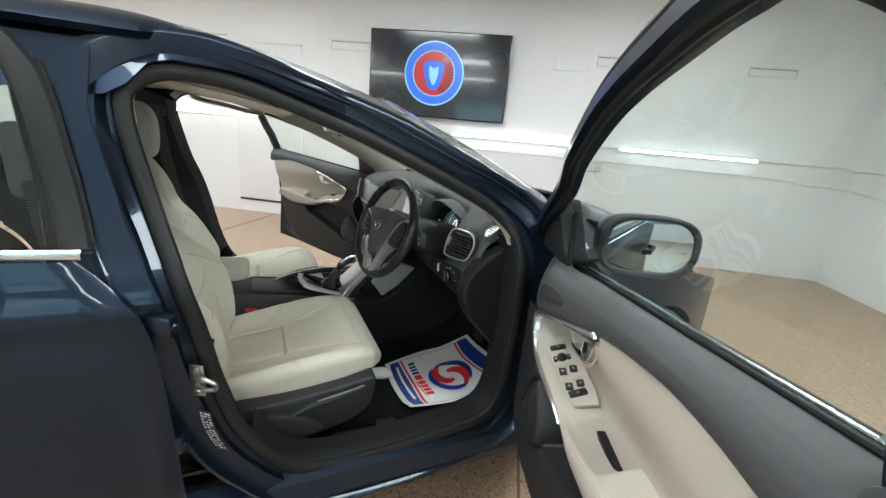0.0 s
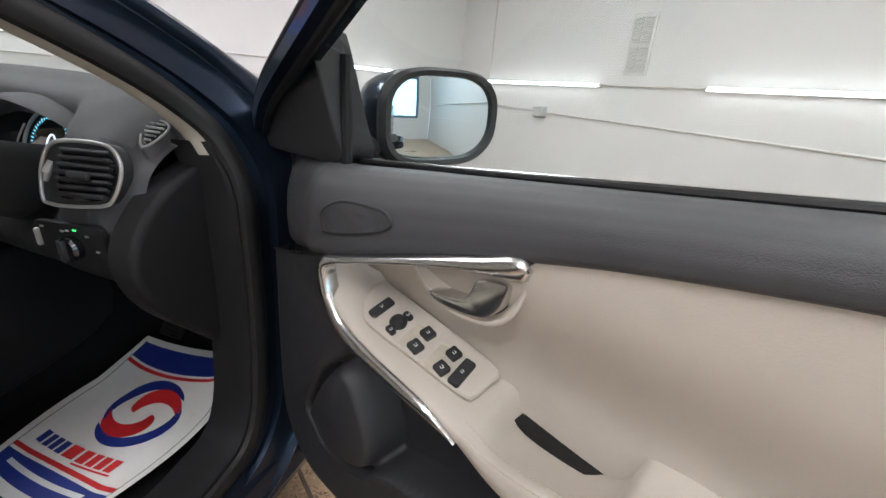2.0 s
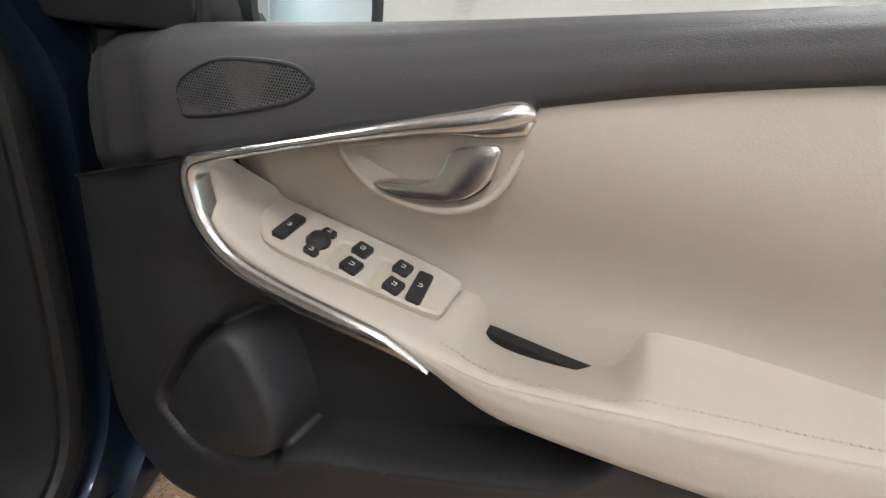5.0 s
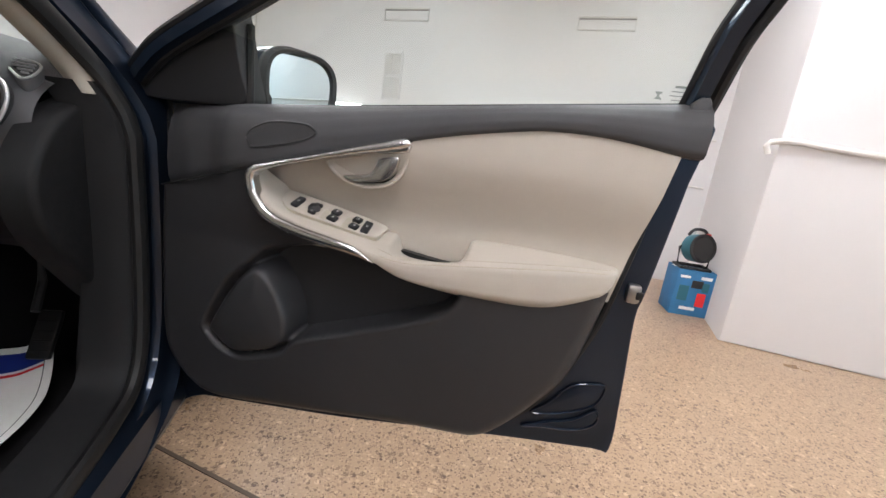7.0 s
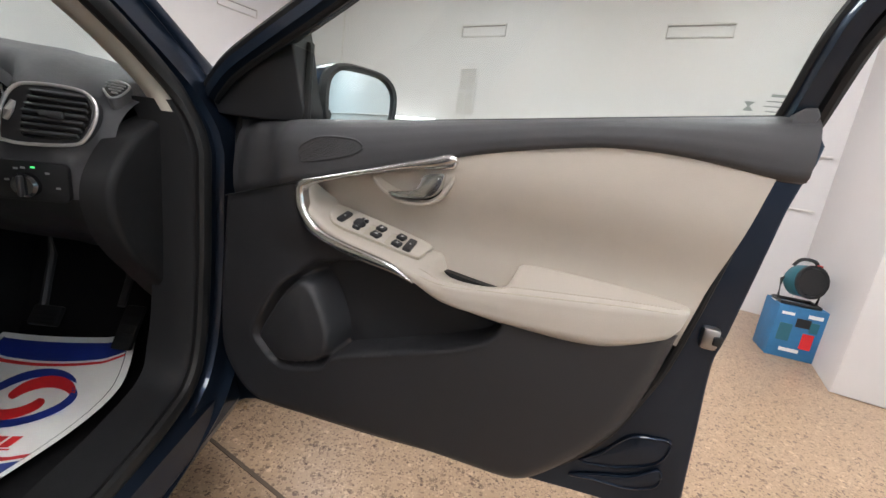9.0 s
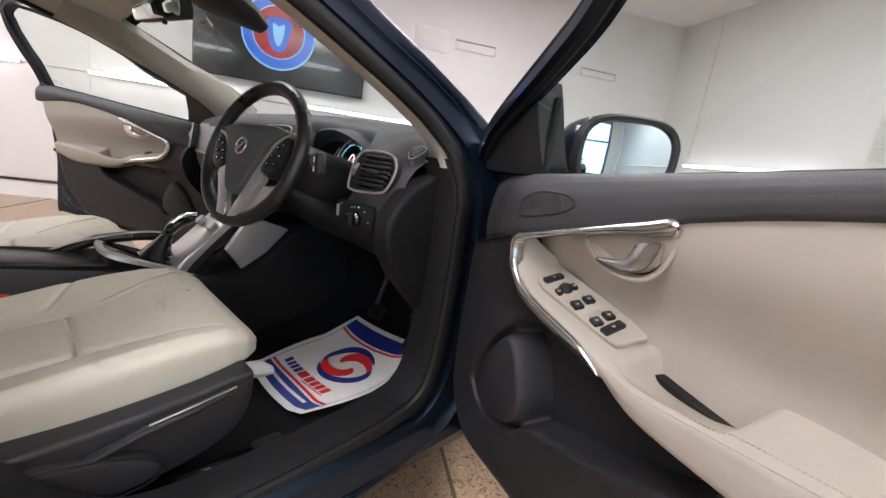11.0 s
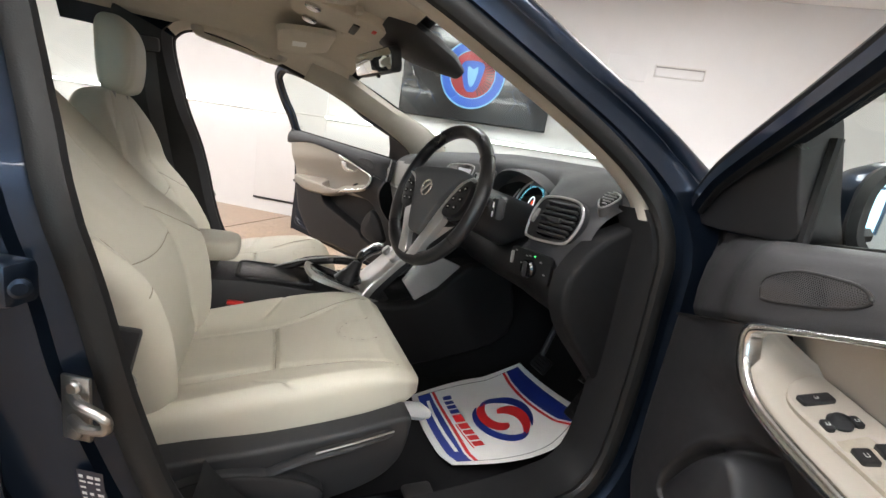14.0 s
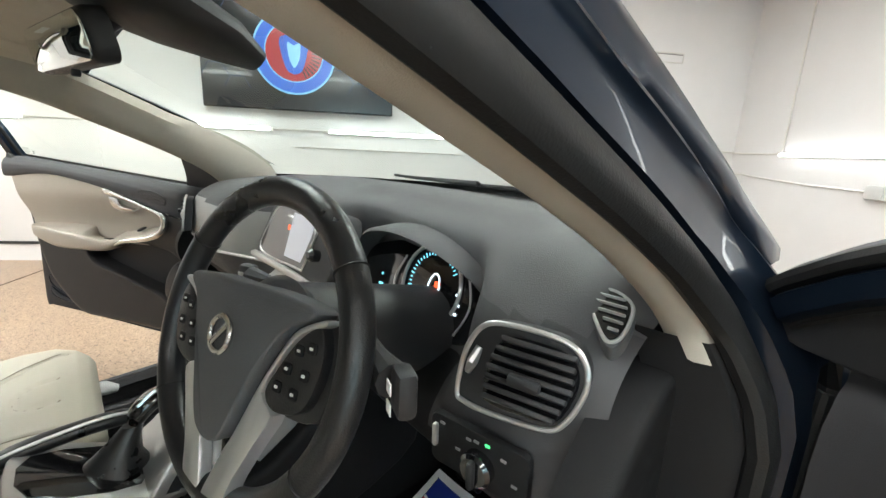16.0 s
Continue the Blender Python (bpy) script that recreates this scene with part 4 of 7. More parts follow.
    part("pad_end", plate(smooth([(1.008, 0.880), (1.038, 0.968), (1.012, 0.968), (1.000, 0.90)], 3, True), 0.012, 0.046, 0.008), DOORPAD, door)
    part("pad_seam", tube([L(u, 0.0815 - 0.02 * max(0, (0.2 - u) / 0.1), along(PAD_LOW, u) - 0.003) for u in np.linspace(0.09, 0.30, 12)], 0.0022, 6), RUBBER, door)
    part("belt_seal", tube([L(u, -0.012, along(BELT, u) + 0.001) for u in np.linspace(0.24, 1.035, 16)], 0.005, 8), RUBBER, door)
    part("belt_strip", tube([L(u, -0.030, along(BELT, u) + 0.001) for u in np.linspace(0.20, 1.045, 16)], 0.0034, 8), CHROME, door, "bright outer belt strip")

    # armrest and switch pod
    def arm(u, v):
        uu = 0.310 + 0.652 * u
        lo, tp, bk = along(ARM_LOW, uu), along(ARM_TOP, uu), along(ARM_BACK, uu)
        end = max(0.0, min(1.0, (0.9625 - uu) / 0.022)) ** 0.5 if uu > 0.9405 else 1.0
        fro = min(1.0, (uu - 0.309) / 0.02)
        o = 0.050 + (float(np.interp(uu, [0.30, 0.42, 0.52, 0.56, 0.62, 0.80, 0.96], [0.046, 0.044, 0.040, 0.038, 0.038, 0.032, 0.018])) * end) * max(fro, 0.7)
        base = door_inset(uu, 0.72) - 0.008 + 0.072 * max(0.0, (0.350 - uu) / 0.040)
        bk = max(bk, tp + 0.001) if not 0.572 < uu < 0.706 else bk
        prof = ((base, lo + 0.004), (base + (o - base) * 0.6, lo), (o * 0.96 + base * 0.04, lo + (tp - lo) * 0.25), (o, lo + (tp - lo) * 0.6), (o - 0.001, tp - 0.004), (o - 0.007, tp + 0.001), (o * 0.6 + base * 0.4, tp * 0.55 + bk * 0.45), (base + 0.008, tp * 0.1 + bk * 0.9), (base + 0.003, bk), (base - 0.004, bk + 0.006))
        k = v * (len(prof) - 1)
        j = min(int(k), len(prof) - 2)
        fr = k - j
        return L(uu, prof[j][0] + (prof[j + 1][0] - prof[j][0]) * fr, prof[j][1] + (prof[j + 1][1] - prof[j][1]) * fr)
    part("armrest", grid(arm, 90, 27), DOORCREAM, door, "cream stitched leather armrest", 60)
    part("stitching", tube([arm_p + DM.to_3x3() @ Vector((0, -0.0008, 0)) for arm_p in [arm((u - 0.310) / 0.652, 4.3 / 9) for u in np.linspace(0.56, 0.945, 60)]], 0.0009, 5), STITCH, door)
    st = bmesh.new()
    for uq in np.linspace(0.552, 0.945, 80):
        a, b = arm((uq - 0.310) / 0.652, 5.25 / 9), arm((uq + 0.003 - 0.310) / 0.652, 5.25 / 9)
        up = Vector((0, 0, 0.0006))
        st = join(st, tube([a + up, b + up], 0.0008, 4))
    part("stitching", st, STITCH, door)
    # Dark plate stands in for the shade inside the grab handle's opening.
    part("grab_slot_shade", plate(smooth([(0.578, 0.660), (0.584, 0.649), (0.60, 0.6465), (0.63, 0.6445), (0.665, 0.6455), (0.692, 0.6485), (0.65, 0.6525), (0.61, 0.657)], 3, True), 0.004, 0.0225), RUBBER, door, "dark plate for the shaded slot of the grab handle")

    # chrome trim line
    tl = [(0.592, 0.857), (0.58, 0.857), (0.55, 0.848), (0.505, 0.837), (0.43, 0.816), (0.372, 0.799), (0.336, 0.788), (0.318, 0.780), (0.3105, 0.768), (0.311, 0.752), (0.318, 0.731), (0.336, 0.709), (0.362, 0.694), (0.41, 0.681), (0.46, 0.672), (0.505, 0.664), (0.53, 0.655), (0.549, 0.646)]
    ins = [0.060, 0.063, 0.066, 0.071, 0.080, 0.088, 0.092, 0.095, 0.095, 0.094, 0.094, 0.094, 0.094, 0.093, 0.091, 0.088, 0.084, 0.080]
    rad = [0.004, 0.009, 0.0085, 0.0065, 0.0048, 0.0048, 0.0055, 0.008, 0.0105, 0.0115, 0.0115, 0.0115, 0.0105, 0.0105, 0.0105, 0.009, 0.006, 0.003]
    p3 = smooth([(u, i, z, r) for (u, z), i, r in zip(tl, ins, rad)], 6)
    p3 = [Vector((float(p[0]), float(p[2]), 0.0, )) for p in p3], [float(p[1]) for p in p3], [float(p[3]) for p in p3]
    cross_ = []
    for k, q in enumerate(p3[0]):
        t_ = (p3[0][min(k + 1, len(p3[0]) - 1)] - p3[0][max(k - 1, 0)]).normalized()
        n_ = Vector((-t_.y, t_.x, 0))
        w_ = p3[2][k]
        cross_.append([L(q.x + n_.x * w_ * e, p3[1][k] + d, q.y + n_.y * w_ * e) for e, d in ((-1.0, -0.012), (-1.0, 0.001), (-0.85, 0.005), (-0.3, 0.0085), (0.3, 0.0095), (0.8, 0.0075), (1.0, 0.003), (1.0, -0.012))])
    part("chrome_trim", loft(cross_, closed=False), CHROME, door, "satin chrome strip round the switch pod", 60)
    part("chrome_tip", plate([(0.523, 0.839), (0.548, 0.8475), (0.565, 0.8535), (0.580, 0.861), (0.592, 0.853), (0.588, 0.8425), (0.563, 0.837), (0.533, 0.8345)], 0.046, 0.0655, 0.004), CHROME, door)

    # inner handle: cup, lever, and a black plate for the shade behind it
    cup = smooth([(0.437, 0.812), (0.443, 0.797), (0.460, 0.785), (0.482, 0.776), (0.517, 0.773), (0.547, 0.779), (0.565, 0.790), (0.577, 0.806), (0.584, 0.828), (0.585, 0.843), (0.545, 0.838), (0.49, 0.824)], 5, True)
    part("handle_surround", tube([L(u, 0.0525, z) for u, z in cup], 0.0032, 10, True, 0.8, tuple(DM.to_3x3() @ Vector((0, -1, 0)))), DOORCREAM, door)
    cc = np.mean(np.array(cup), axis=0)
    def bowl(u, v):
        p = cup[int(round(u * len(cup))) % len(cup)]
        q = cc + (p - cc) * (0.98 * (1 - v))
        return L(q[0], 0.052 - 0.022 * math.sin(math.pi / 2 * v), q[1])
    part("handle_cup", grid(bowl, len(cup), 6, closed_u=True), DOORCREAM, door)
    lever = smooth([(0.472, 0.7885), (0.505, 0.7935), (0.522, 0.800), (0.530, 0.812), (0.537, 0.8255), (0.569, 0.8325), (0.570, 0.820), (0.563, 0.802), (0.550, 0.790), (0.53, 0.784), (0.50, 0.781), (0.48, 0.7825)], 3, True)
    part("handle_gap_shade", plate([(cc[0] + (p[0] - cc[0]) * 1.0 + 0.005, p[1] - 0.0015) for p in lever], 0.030, 0.046), RUBBER, door)
    part("handle_lever", plate(lever, 0.040, 0.062, 0.0016, 2), CHROME, door, "chrome inner door lever")

    # switch plate on the sloping pod
    nrm, e1 = Vector((0.235, -0.30, 1)).normalized(), Vector((1, 0, -0.235)).normalized()
    e2 = nrm.cross(e1)
    SM = DM @ Matrix.Translation((0.437, -0.0458, 0.711)) @ Matrix(((e1.x, e2.x, nrm.x, 0), (e1.y, e2.y, nrm.y, 0), (e1.z, e2.z, nrm.z, 0), (0, 0, 0, 1)))
    part_sw(door, SM, driver)

    # tweeter grille
    tw = smooth([(0.301, 0.836), (0.303, 0.823), (0.311, 0.817), (0.355, 0.826), (0.402, 0.840), (0.422, 0.852), (0.419, 0.861), (0.403, 0.867), (0.36, 0.866), (0.335, 0.861), (0.310, 0.848)], 5, True)
    tf = lambda u: 0.062 + 0.026 * math.exp(-((u - 0.28) / 0.16) ** 2)
    part("tweeter_rim", tube([L(u, tf(u) + 0.0035, z) for u, z in tw], 0.0022, 8, True), PLASTIC, door)
    part("tweeter_grille", loft([[L(cu, tf(cu) + 0.0048, cz) for cu, cz in [(np.mean([q[0] for q in tw]) + (p[0] - np.mean([q[0] for q in tw])) * s, np.mean([q[1] for q in tw]) + (p[1] - np.mean([q[1] for q in tw])) * s) for p in tw]] for s in (1.0, 0.5, 0.05)], caps=True), SOFT, door, "perforated tweeter grille")
    dots = bmesh.new()
    poly = [(p[0], p[1]) for p in tw]
    def inside(a, b):
        c = False
        for j in range(len(poly)):
            (x1, y1), (x2, y2) = poly[j - 1], poly[j]
            if (y1 > b) != (y2 > b) and a < (x2 - x1) * (b - y1) / (y2 - y1) + x1:
                c = not c
        return c
    for r_ in range(22):
        for c_ in range(54):
            a, b = 0.2995 + c_ * 0.0026 + (0.0013 if r_ % 2 else 0), 0.8165 + r_ * 0.0023
            if inside(a - 0.0022, b) and inside(a + 0.0022, b) and inside(a, b + 0.002) and inside(a, b - 0.002):
                dots.faces.new([dots.verts.new(L(a + 0.00085 * math.cos(t), tf(a) + 0.0053, b + 0.00085 * math.sin(t))) for t in (0.5, 1.55, 2.6, 3.64, 4.7, 5.74)])
    part("grille_mesh", dots, GLOSS, door)

    # window frame and glass
    up_line = [(1.045, 0.935), (1.054, 0.961), (1.066, 1.046), (1.088, 1.112), (1.102, 1.20), (1.080, 1.285), (1.00, 1.333), (0.92, 1.330), (0.84, 1.314), (0.743, 1.291), (0.637, 1.257), (0.485, 1.192), (0.392, 1.136), (0.312, 1.099), (0.105, 1.010), (0.03, 0.967), (0.0, 0.945)]
    fr = [(u, 0.43 * max(0.0, z - 0.055 * u - 0.85), z) for u, z in smooth(up_line, 6)]
    def frame_row(din, di):
        c = Vector((0.55, 0, 1.0))
        out = []
        for n_, (u, i, z) in enumerate(fr):
            a, b = fr[max(n_ - 1, 0)], fr[min(n_ + 1, len(fr) - 1)]
            t = Vector((b[0] - a[0], 0, b[2] - a[2])).normalized()
            nn = Vector((-t.z, 0, t.x))
            if nn.dot(c - Vector((u, 0, z))) < 0:
                nn = -nn
            out.append(L(u + nn.x * din, i + di, z + nn.z * din))
        return out
    part("window_frame", loft([frame_row(a, b) for a, b in ((0.0, -0.040), (-0.004, -0.03), (0.0, -0.018), (0.018, -0.014), (0.022, 0.008), (0.042, 0.010), (0.048, 0.0), (0.050, -0.03))], closed=False), PAINT, door, "painted window frame", 40)
    part("frame_seal", tube(frame_row(0.047, -0.008), 0.008, 8), RUBBER, door)
    part("frame_weatherstrip", tube(frame_row(0.010, -0.006), 0.009, 8), RUBBER, door)
    lower = [(u, -0.012, along(BELT, u)) for u in np.linspace(1.05, 0.235, len(fr))]
    top_row = frame_row(0.046, -0.016)
    gb = loft([[Vector(DM @ Vector((u, -i, z))) for u, i, z in lower], [a.lerp(b, 0.5) for a, b in zip([DM @ Vector((u, -i, z)) for u, i, z in lower], top_row)], top_row], closed=False)
    pane = part("window_glass", gb, GLASS, door, "clear greenish side window")
    pane.visible_shadow = False
    # etched marks, unreadable
    for row, (x0, wd) in enumerate(((0.004, 0.030), (0.0, 0.038), (0.002, 0.036), (0.006, 0.028))):
        part("glass_mark", plate([(0.99 + x0, 0.976 + row * 0.0065), (0.99 + x0 + wd, 0.976 + row * 0.0065), (0.99 + x0 + wd, 0.9775 + row * 0.0065 + (0.002 if row == 3 else 0)), (0.99 + x0, 0.9775 + row * 0.0065 + (0.002 if row == 3 else 0))], -0.010, -0.0095), MARKGREY, door)
    part("glass_mark", plate([(0.967, 0.976), (0.980, 0.976), (0.974, 0.982), (0.980, 0.988), (0.967, 0.988), (0.972, 0.982)], -0.010, -0.0095), MARKGREY, door)

    # mirror triangle, housing and glass
    tri = smooth([(0.010, 0.888), (0.022, 0.945), (0.105, 0.992), (0.19, 1.036), (0.240, 1.056), (0.250, 1.040), (0.250, 0.95), (0.247, 0.893), (0.16, 0.884)], 4, True)
    part("mirror_sail", plate(tri, -0.03, 0.028, 0.008, 3, lambda u, z: 0.30 * max(0.0, z - 0.90)), PLASTIC, door, "black plastic mirror corner")
    part("sail_seal", tube([L(0.253, 0.020, z) for z in np.linspace(0.887, 1.03, 6)], 0.008, 8), RUBBER, door)
    def housing(u, v):
        a = 2 * math.pi * u
        s = [1.0, 1.02, 1.0, 0.93, 0.75, 0.45, 0.08][min(int(v * 6 + 0.5), 6)]
        dpt = [0.0, -0.012, -0.04, -0.07, -0.10, -0.125, -0.135][min(int(v * 6 + 0.5), 6)]
        ca, sa = math.cos(a), math.sin(a)
        x = 0.112 * abs(ca) ** 0.62 * (1 if ca > 0 else -1)
        zz = 0.078 * abs(sa) ** 0.62 * (1 if sa > 0 else -1)
        if ca > 0:
            zz *= 1 - 0.16 * ca ** 3
        return L(0.238 + dpt + 0.24 * x * s, -(0.180 + x * s), 0.952 + zz * s + 0.05 * x)
    hs = part("mirror_housing", grid(housing, 40, 6, closed_u=True), PAINT, door, "navy door mirror housing", 50)
    part("mirror_rim", loft([[L(0.238 + d + 0.24 * (0.112 * s) * abs(math.cos(a)) ** 0.62 * (1 if math.cos(a) > 0 else -1), -(0.180 + (0.112 * s) * abs(math.cos(a)) ** 0.62 * (1 if math.cos(a) > 0 else -1)), 0.952 + 0.078 * s * abs(math.sin(a)) ** 0.62 * (1 if math.sin(a) > 0 else -1) * (1 - 0.16 * max(0, math.cos(a)) ** 3) + 0.05 * 0.112 * math.cos(a)) for a in np.linspace(0, 2 * math.pi, 41)[:-1]] for s, d in ((1.0, -0.01), (1.03, 0.004), (0.97, 0.012), (0.88, 0.010), (0.86, -0.004))]), PLASTIC, door)
    yaw = -0.33
    def mirror_pt(a, sc):
        ca, sa = math.cos(a), math.sin(a)
        x = 0.098 * sc * abs(ca) ** 0.62 * (1 if ca > 0 else -1)
        z = 0.068 * sc * abs(sa) ** 0.62 * (1 if sa > 0 else -1) * (1 - 0.16 * max(0, ca) ** 3)
        return L(0.236 - yaw * x - 0.35 * (x * x + z * z), -(0.180 + x), 0.952 + z + 0.05 * x)
    part("mirror_glass", loft([[mirror_pt(a, sc) for a in np.linspace(0, 2 * math.pi, 41)[:-1]] for sc in (1.0, 0.85, 0.7, 0.5, 0.3, 0.12, 0.004)]), MIRROR, door, "convex mirror glass", 80)
    part("mirror_foot", tube([L(0.17, -0.01, 0.90), L(0.18, -0.06, 0.90), L(0.185, -0.11, 0.915)], [0.035, 0.03, 0.03], 12, flat=0.6), PLASTIC, door)

    # latch, outer handle, hinges, check strap
    part("door_latch", box(0.024, 0.04, 0.035, DM @ pose(1.006, 0.012, 0.632), 0.006), STEEL, door)
    part("latch_mouth", box(0.012, 0.03, 0.014, DM @ pose(1.015, 0.004, 0.642), 0.002), RUBBER, door)
    part("outer_handle", tube([L(0.80, -0.075, 0.80), L(0.82, -0.115, 0.803), L(0.93, -0.115, 0.81), L(0.955, -0.075, 0.812)], 0.012, 10, flat=1.3), PAINT, door)
    for hz in (0.42, 0.74):
        part("hinge", box(0.09, 0.05, 0.055, DM @ pose(0.01, 0.02, hz, 0, 0, 12), 0.008), PAINT, door)
        part("hinge_pin", rod(L(-0.012, -0.012, hz - 0.012), L(-0.012, -0.012, hz + 0.07), 0.008), STEEL, door)
    part("check_strap", tube([L(-0.055, 0.03, 0.60), L(0.05, 0.018, 0.60), L(0.10, 0.015, 0.60)], 0.009, 8, flat=0.6), STEEL, door)
    return door


SW_PLATE = [(-0.095, 0.020), (-0.088, -0.010), (-0.070, -0.028), (-0.046, -0.034), (0.02, -0.026), (0.098, -0.016), (0.110, -0.006), (0.109, 0.015), (0.103, 0.038), (0.0, 0.034), (-0.085, 0.026)]
SW_BUTTONS = [("lock_switch", (-0.057, -0.001, 0.0125, 0.033, 4), 0.0035), ("mirror_switch", (-0.0235, 0.0155, 0.013, 0.008, 0), 0.003), ("mirror_switch", (-0.0205, -0.0145, 0.013, 0.008, 0), 0.003), ("window_switch", (0.0138, 0.0165, 0.0155, 0.015, -4), 0.003), ("window_switch", (0.018, -0.007, 0.0165, 0.015, -4), 0.003), ("window_switch", (0.056, 0.020, 0.0150, 0.0145, -4), 0.003), ("window_switch", (0.0605, -0.004, 0.0155, 0.0145, -4), 0.003), ("child_lock_switch", (0.080, 0.009, 0.0135, 0.035, 8), 0.004)]
SW_RECESS = [(-0.0005, 0.0, 0.0125, 0.034, 9), (0.0425, 0.004, 0.0125, 0.036, 9)]
SW_JOY = (-0.0235, -0.0064)


def part_sw(door, SM, driver):
    def s(outline, d0, d1, bev=0.0, seg=2):
        return slab(outline, d1 - d0, SM @ Matrix.Translation((0, 0, d0)), bev, seg)
    if not driver:
        part("window_switch", s(rounded(0.022, 0.03, 0.004, 3, 0.02, 0.0), 0.0, 0.008, 0.003), PLASTIC, door)
        return
    pl = smooth(SW_PLATE, 4, True)
    part("plate_joint", s([(p[0] * 1.006, p[1] * 1.018) for p in pl], -0.004, 0.0018), STITCH, door)
    def span(x):
        ys = []
        for k in range(len(pl)):
            (x1, y1), (x2, y2) = pl[k - 1], pl[k]
            if (x1 - x) * (x2 - x) <= 0 and x1 != x2:
                ys.append(y1 + (y2 - y1) * (x - x1) / (x2 - x1))
        return min(ys), max(ys)

    def dip(x, y):
        """Finger hollows in front of the window switches."""
        d = 0.0
        for cx, cy, w, h, rot in SW_RECESS:
            a = radians(rot)
            dx, dy = x - cx - 0.001, y - cy + 0.007
            q, r = dx * math.cos(a) + dy * math.sin(a), -dx * math.sin(a) + dy * math.cos(a)
            d = max(d, min(1.0, max(0.0, (w / 2 + 0.003 - abs(q)) / 0.003)) * min(1.0, max(0.0, (h / 2 + 0.003 - abs(r)) / 0.004)) * (0.35 + 0.65 * min(1.0, max(0.0, (q + w / 2) / w))))
        return 0.0055 * d
    lo_x, hi_x = min(p[0] for p in pl) + 1e-4, max(p[0] for p in pl) - 1e-4

    def plate_f(u, v):
        x = lo_x + (hi_x - lo_x) * u
        y0, y1 = span(x)
        y = y0 + (y1 - y0) * v
        edge = min(v, 1 - v) * (y1 - y0)
        return SM @ Vector((x, y, 0.0038 - 0.0016 * max(0.0, 1 - edge / 0.0015) - dip(x, y)))
    part("switch_plate", grid(plate_f, 110, 40), CREAMP, door, "cream switch plate", 60)
    for nm, (cx, cy, w, h, rot), r in SW_BUTTONS:
        cx, cy, w, h = cx + 0.001, cy - 0.007, w * 1.10, h * 1.08
        m = Matrix.Translation((cx, cy, 0)) @ Matrix.Rotation(radians(rot), 4, "Z")
        b = slab(rounded(w, h, min(r, 0.0028), 4), 0.0060, SM @ m @ Matrix.Translation((0, 0, 0.0030)), 0.0018, 3)
        part(nm, b, PLASTIC, door)
        part("switch_symbol", join(slab(rounded(w * 0.24, 0.0006, 0.0002, 1, 0, 0.0016), 0.0003, SM @ m @ Matrix.Translation((0, 0, 0.0090))), slab(rounded(w * 0.24, 0.0006, 0.0002, 1, 0, -0.0016), 0.0003, SM @ m @ Matrix.Translation((0, 0, 0.0090))), slab(rounded(0.0006, 0.0034, 0.0002, 1, w * 0.12, 0), 0.0003, SM @ m @ Matrix.Translation((0, 0, 0.0090)))), WHITE, door)
    jx, jy = SW_JOY
    part("mirror_joystick", turned([(0.0115, 0.0034), (0.0115, 0.007), (0.0095, 0.009), (0.0075, 0.0125), (0.006, 0.0135), (0.0, 0.0135)], SM @ Matrix.Translation((jx, jy, 0)), 20), PLASTIC, door)


driver_door = build_door("driver_door", True, OPEN)
MIRRORED = True
passenger_door = build_door("passenger_door", False, 51.0)
MIRRORED = False


# ---- cabin: trim, roof lining, floor ----


def arc_rows(spec, keep):
    """Open strips along part of the door opening."""
    rows = opening_rows(spec)
    idx = [i for i in range(len(RING)) if keep(RING[i])]
    first = next(j for j in range(len(idx)) if (idx[j] - idx[j - 1]) % len(RING) != 1) if len(idx) < len(RING) else 0
    idx = idx[first:] + idx[:first]
    return [[r[i] for i in idx] for r in rows]


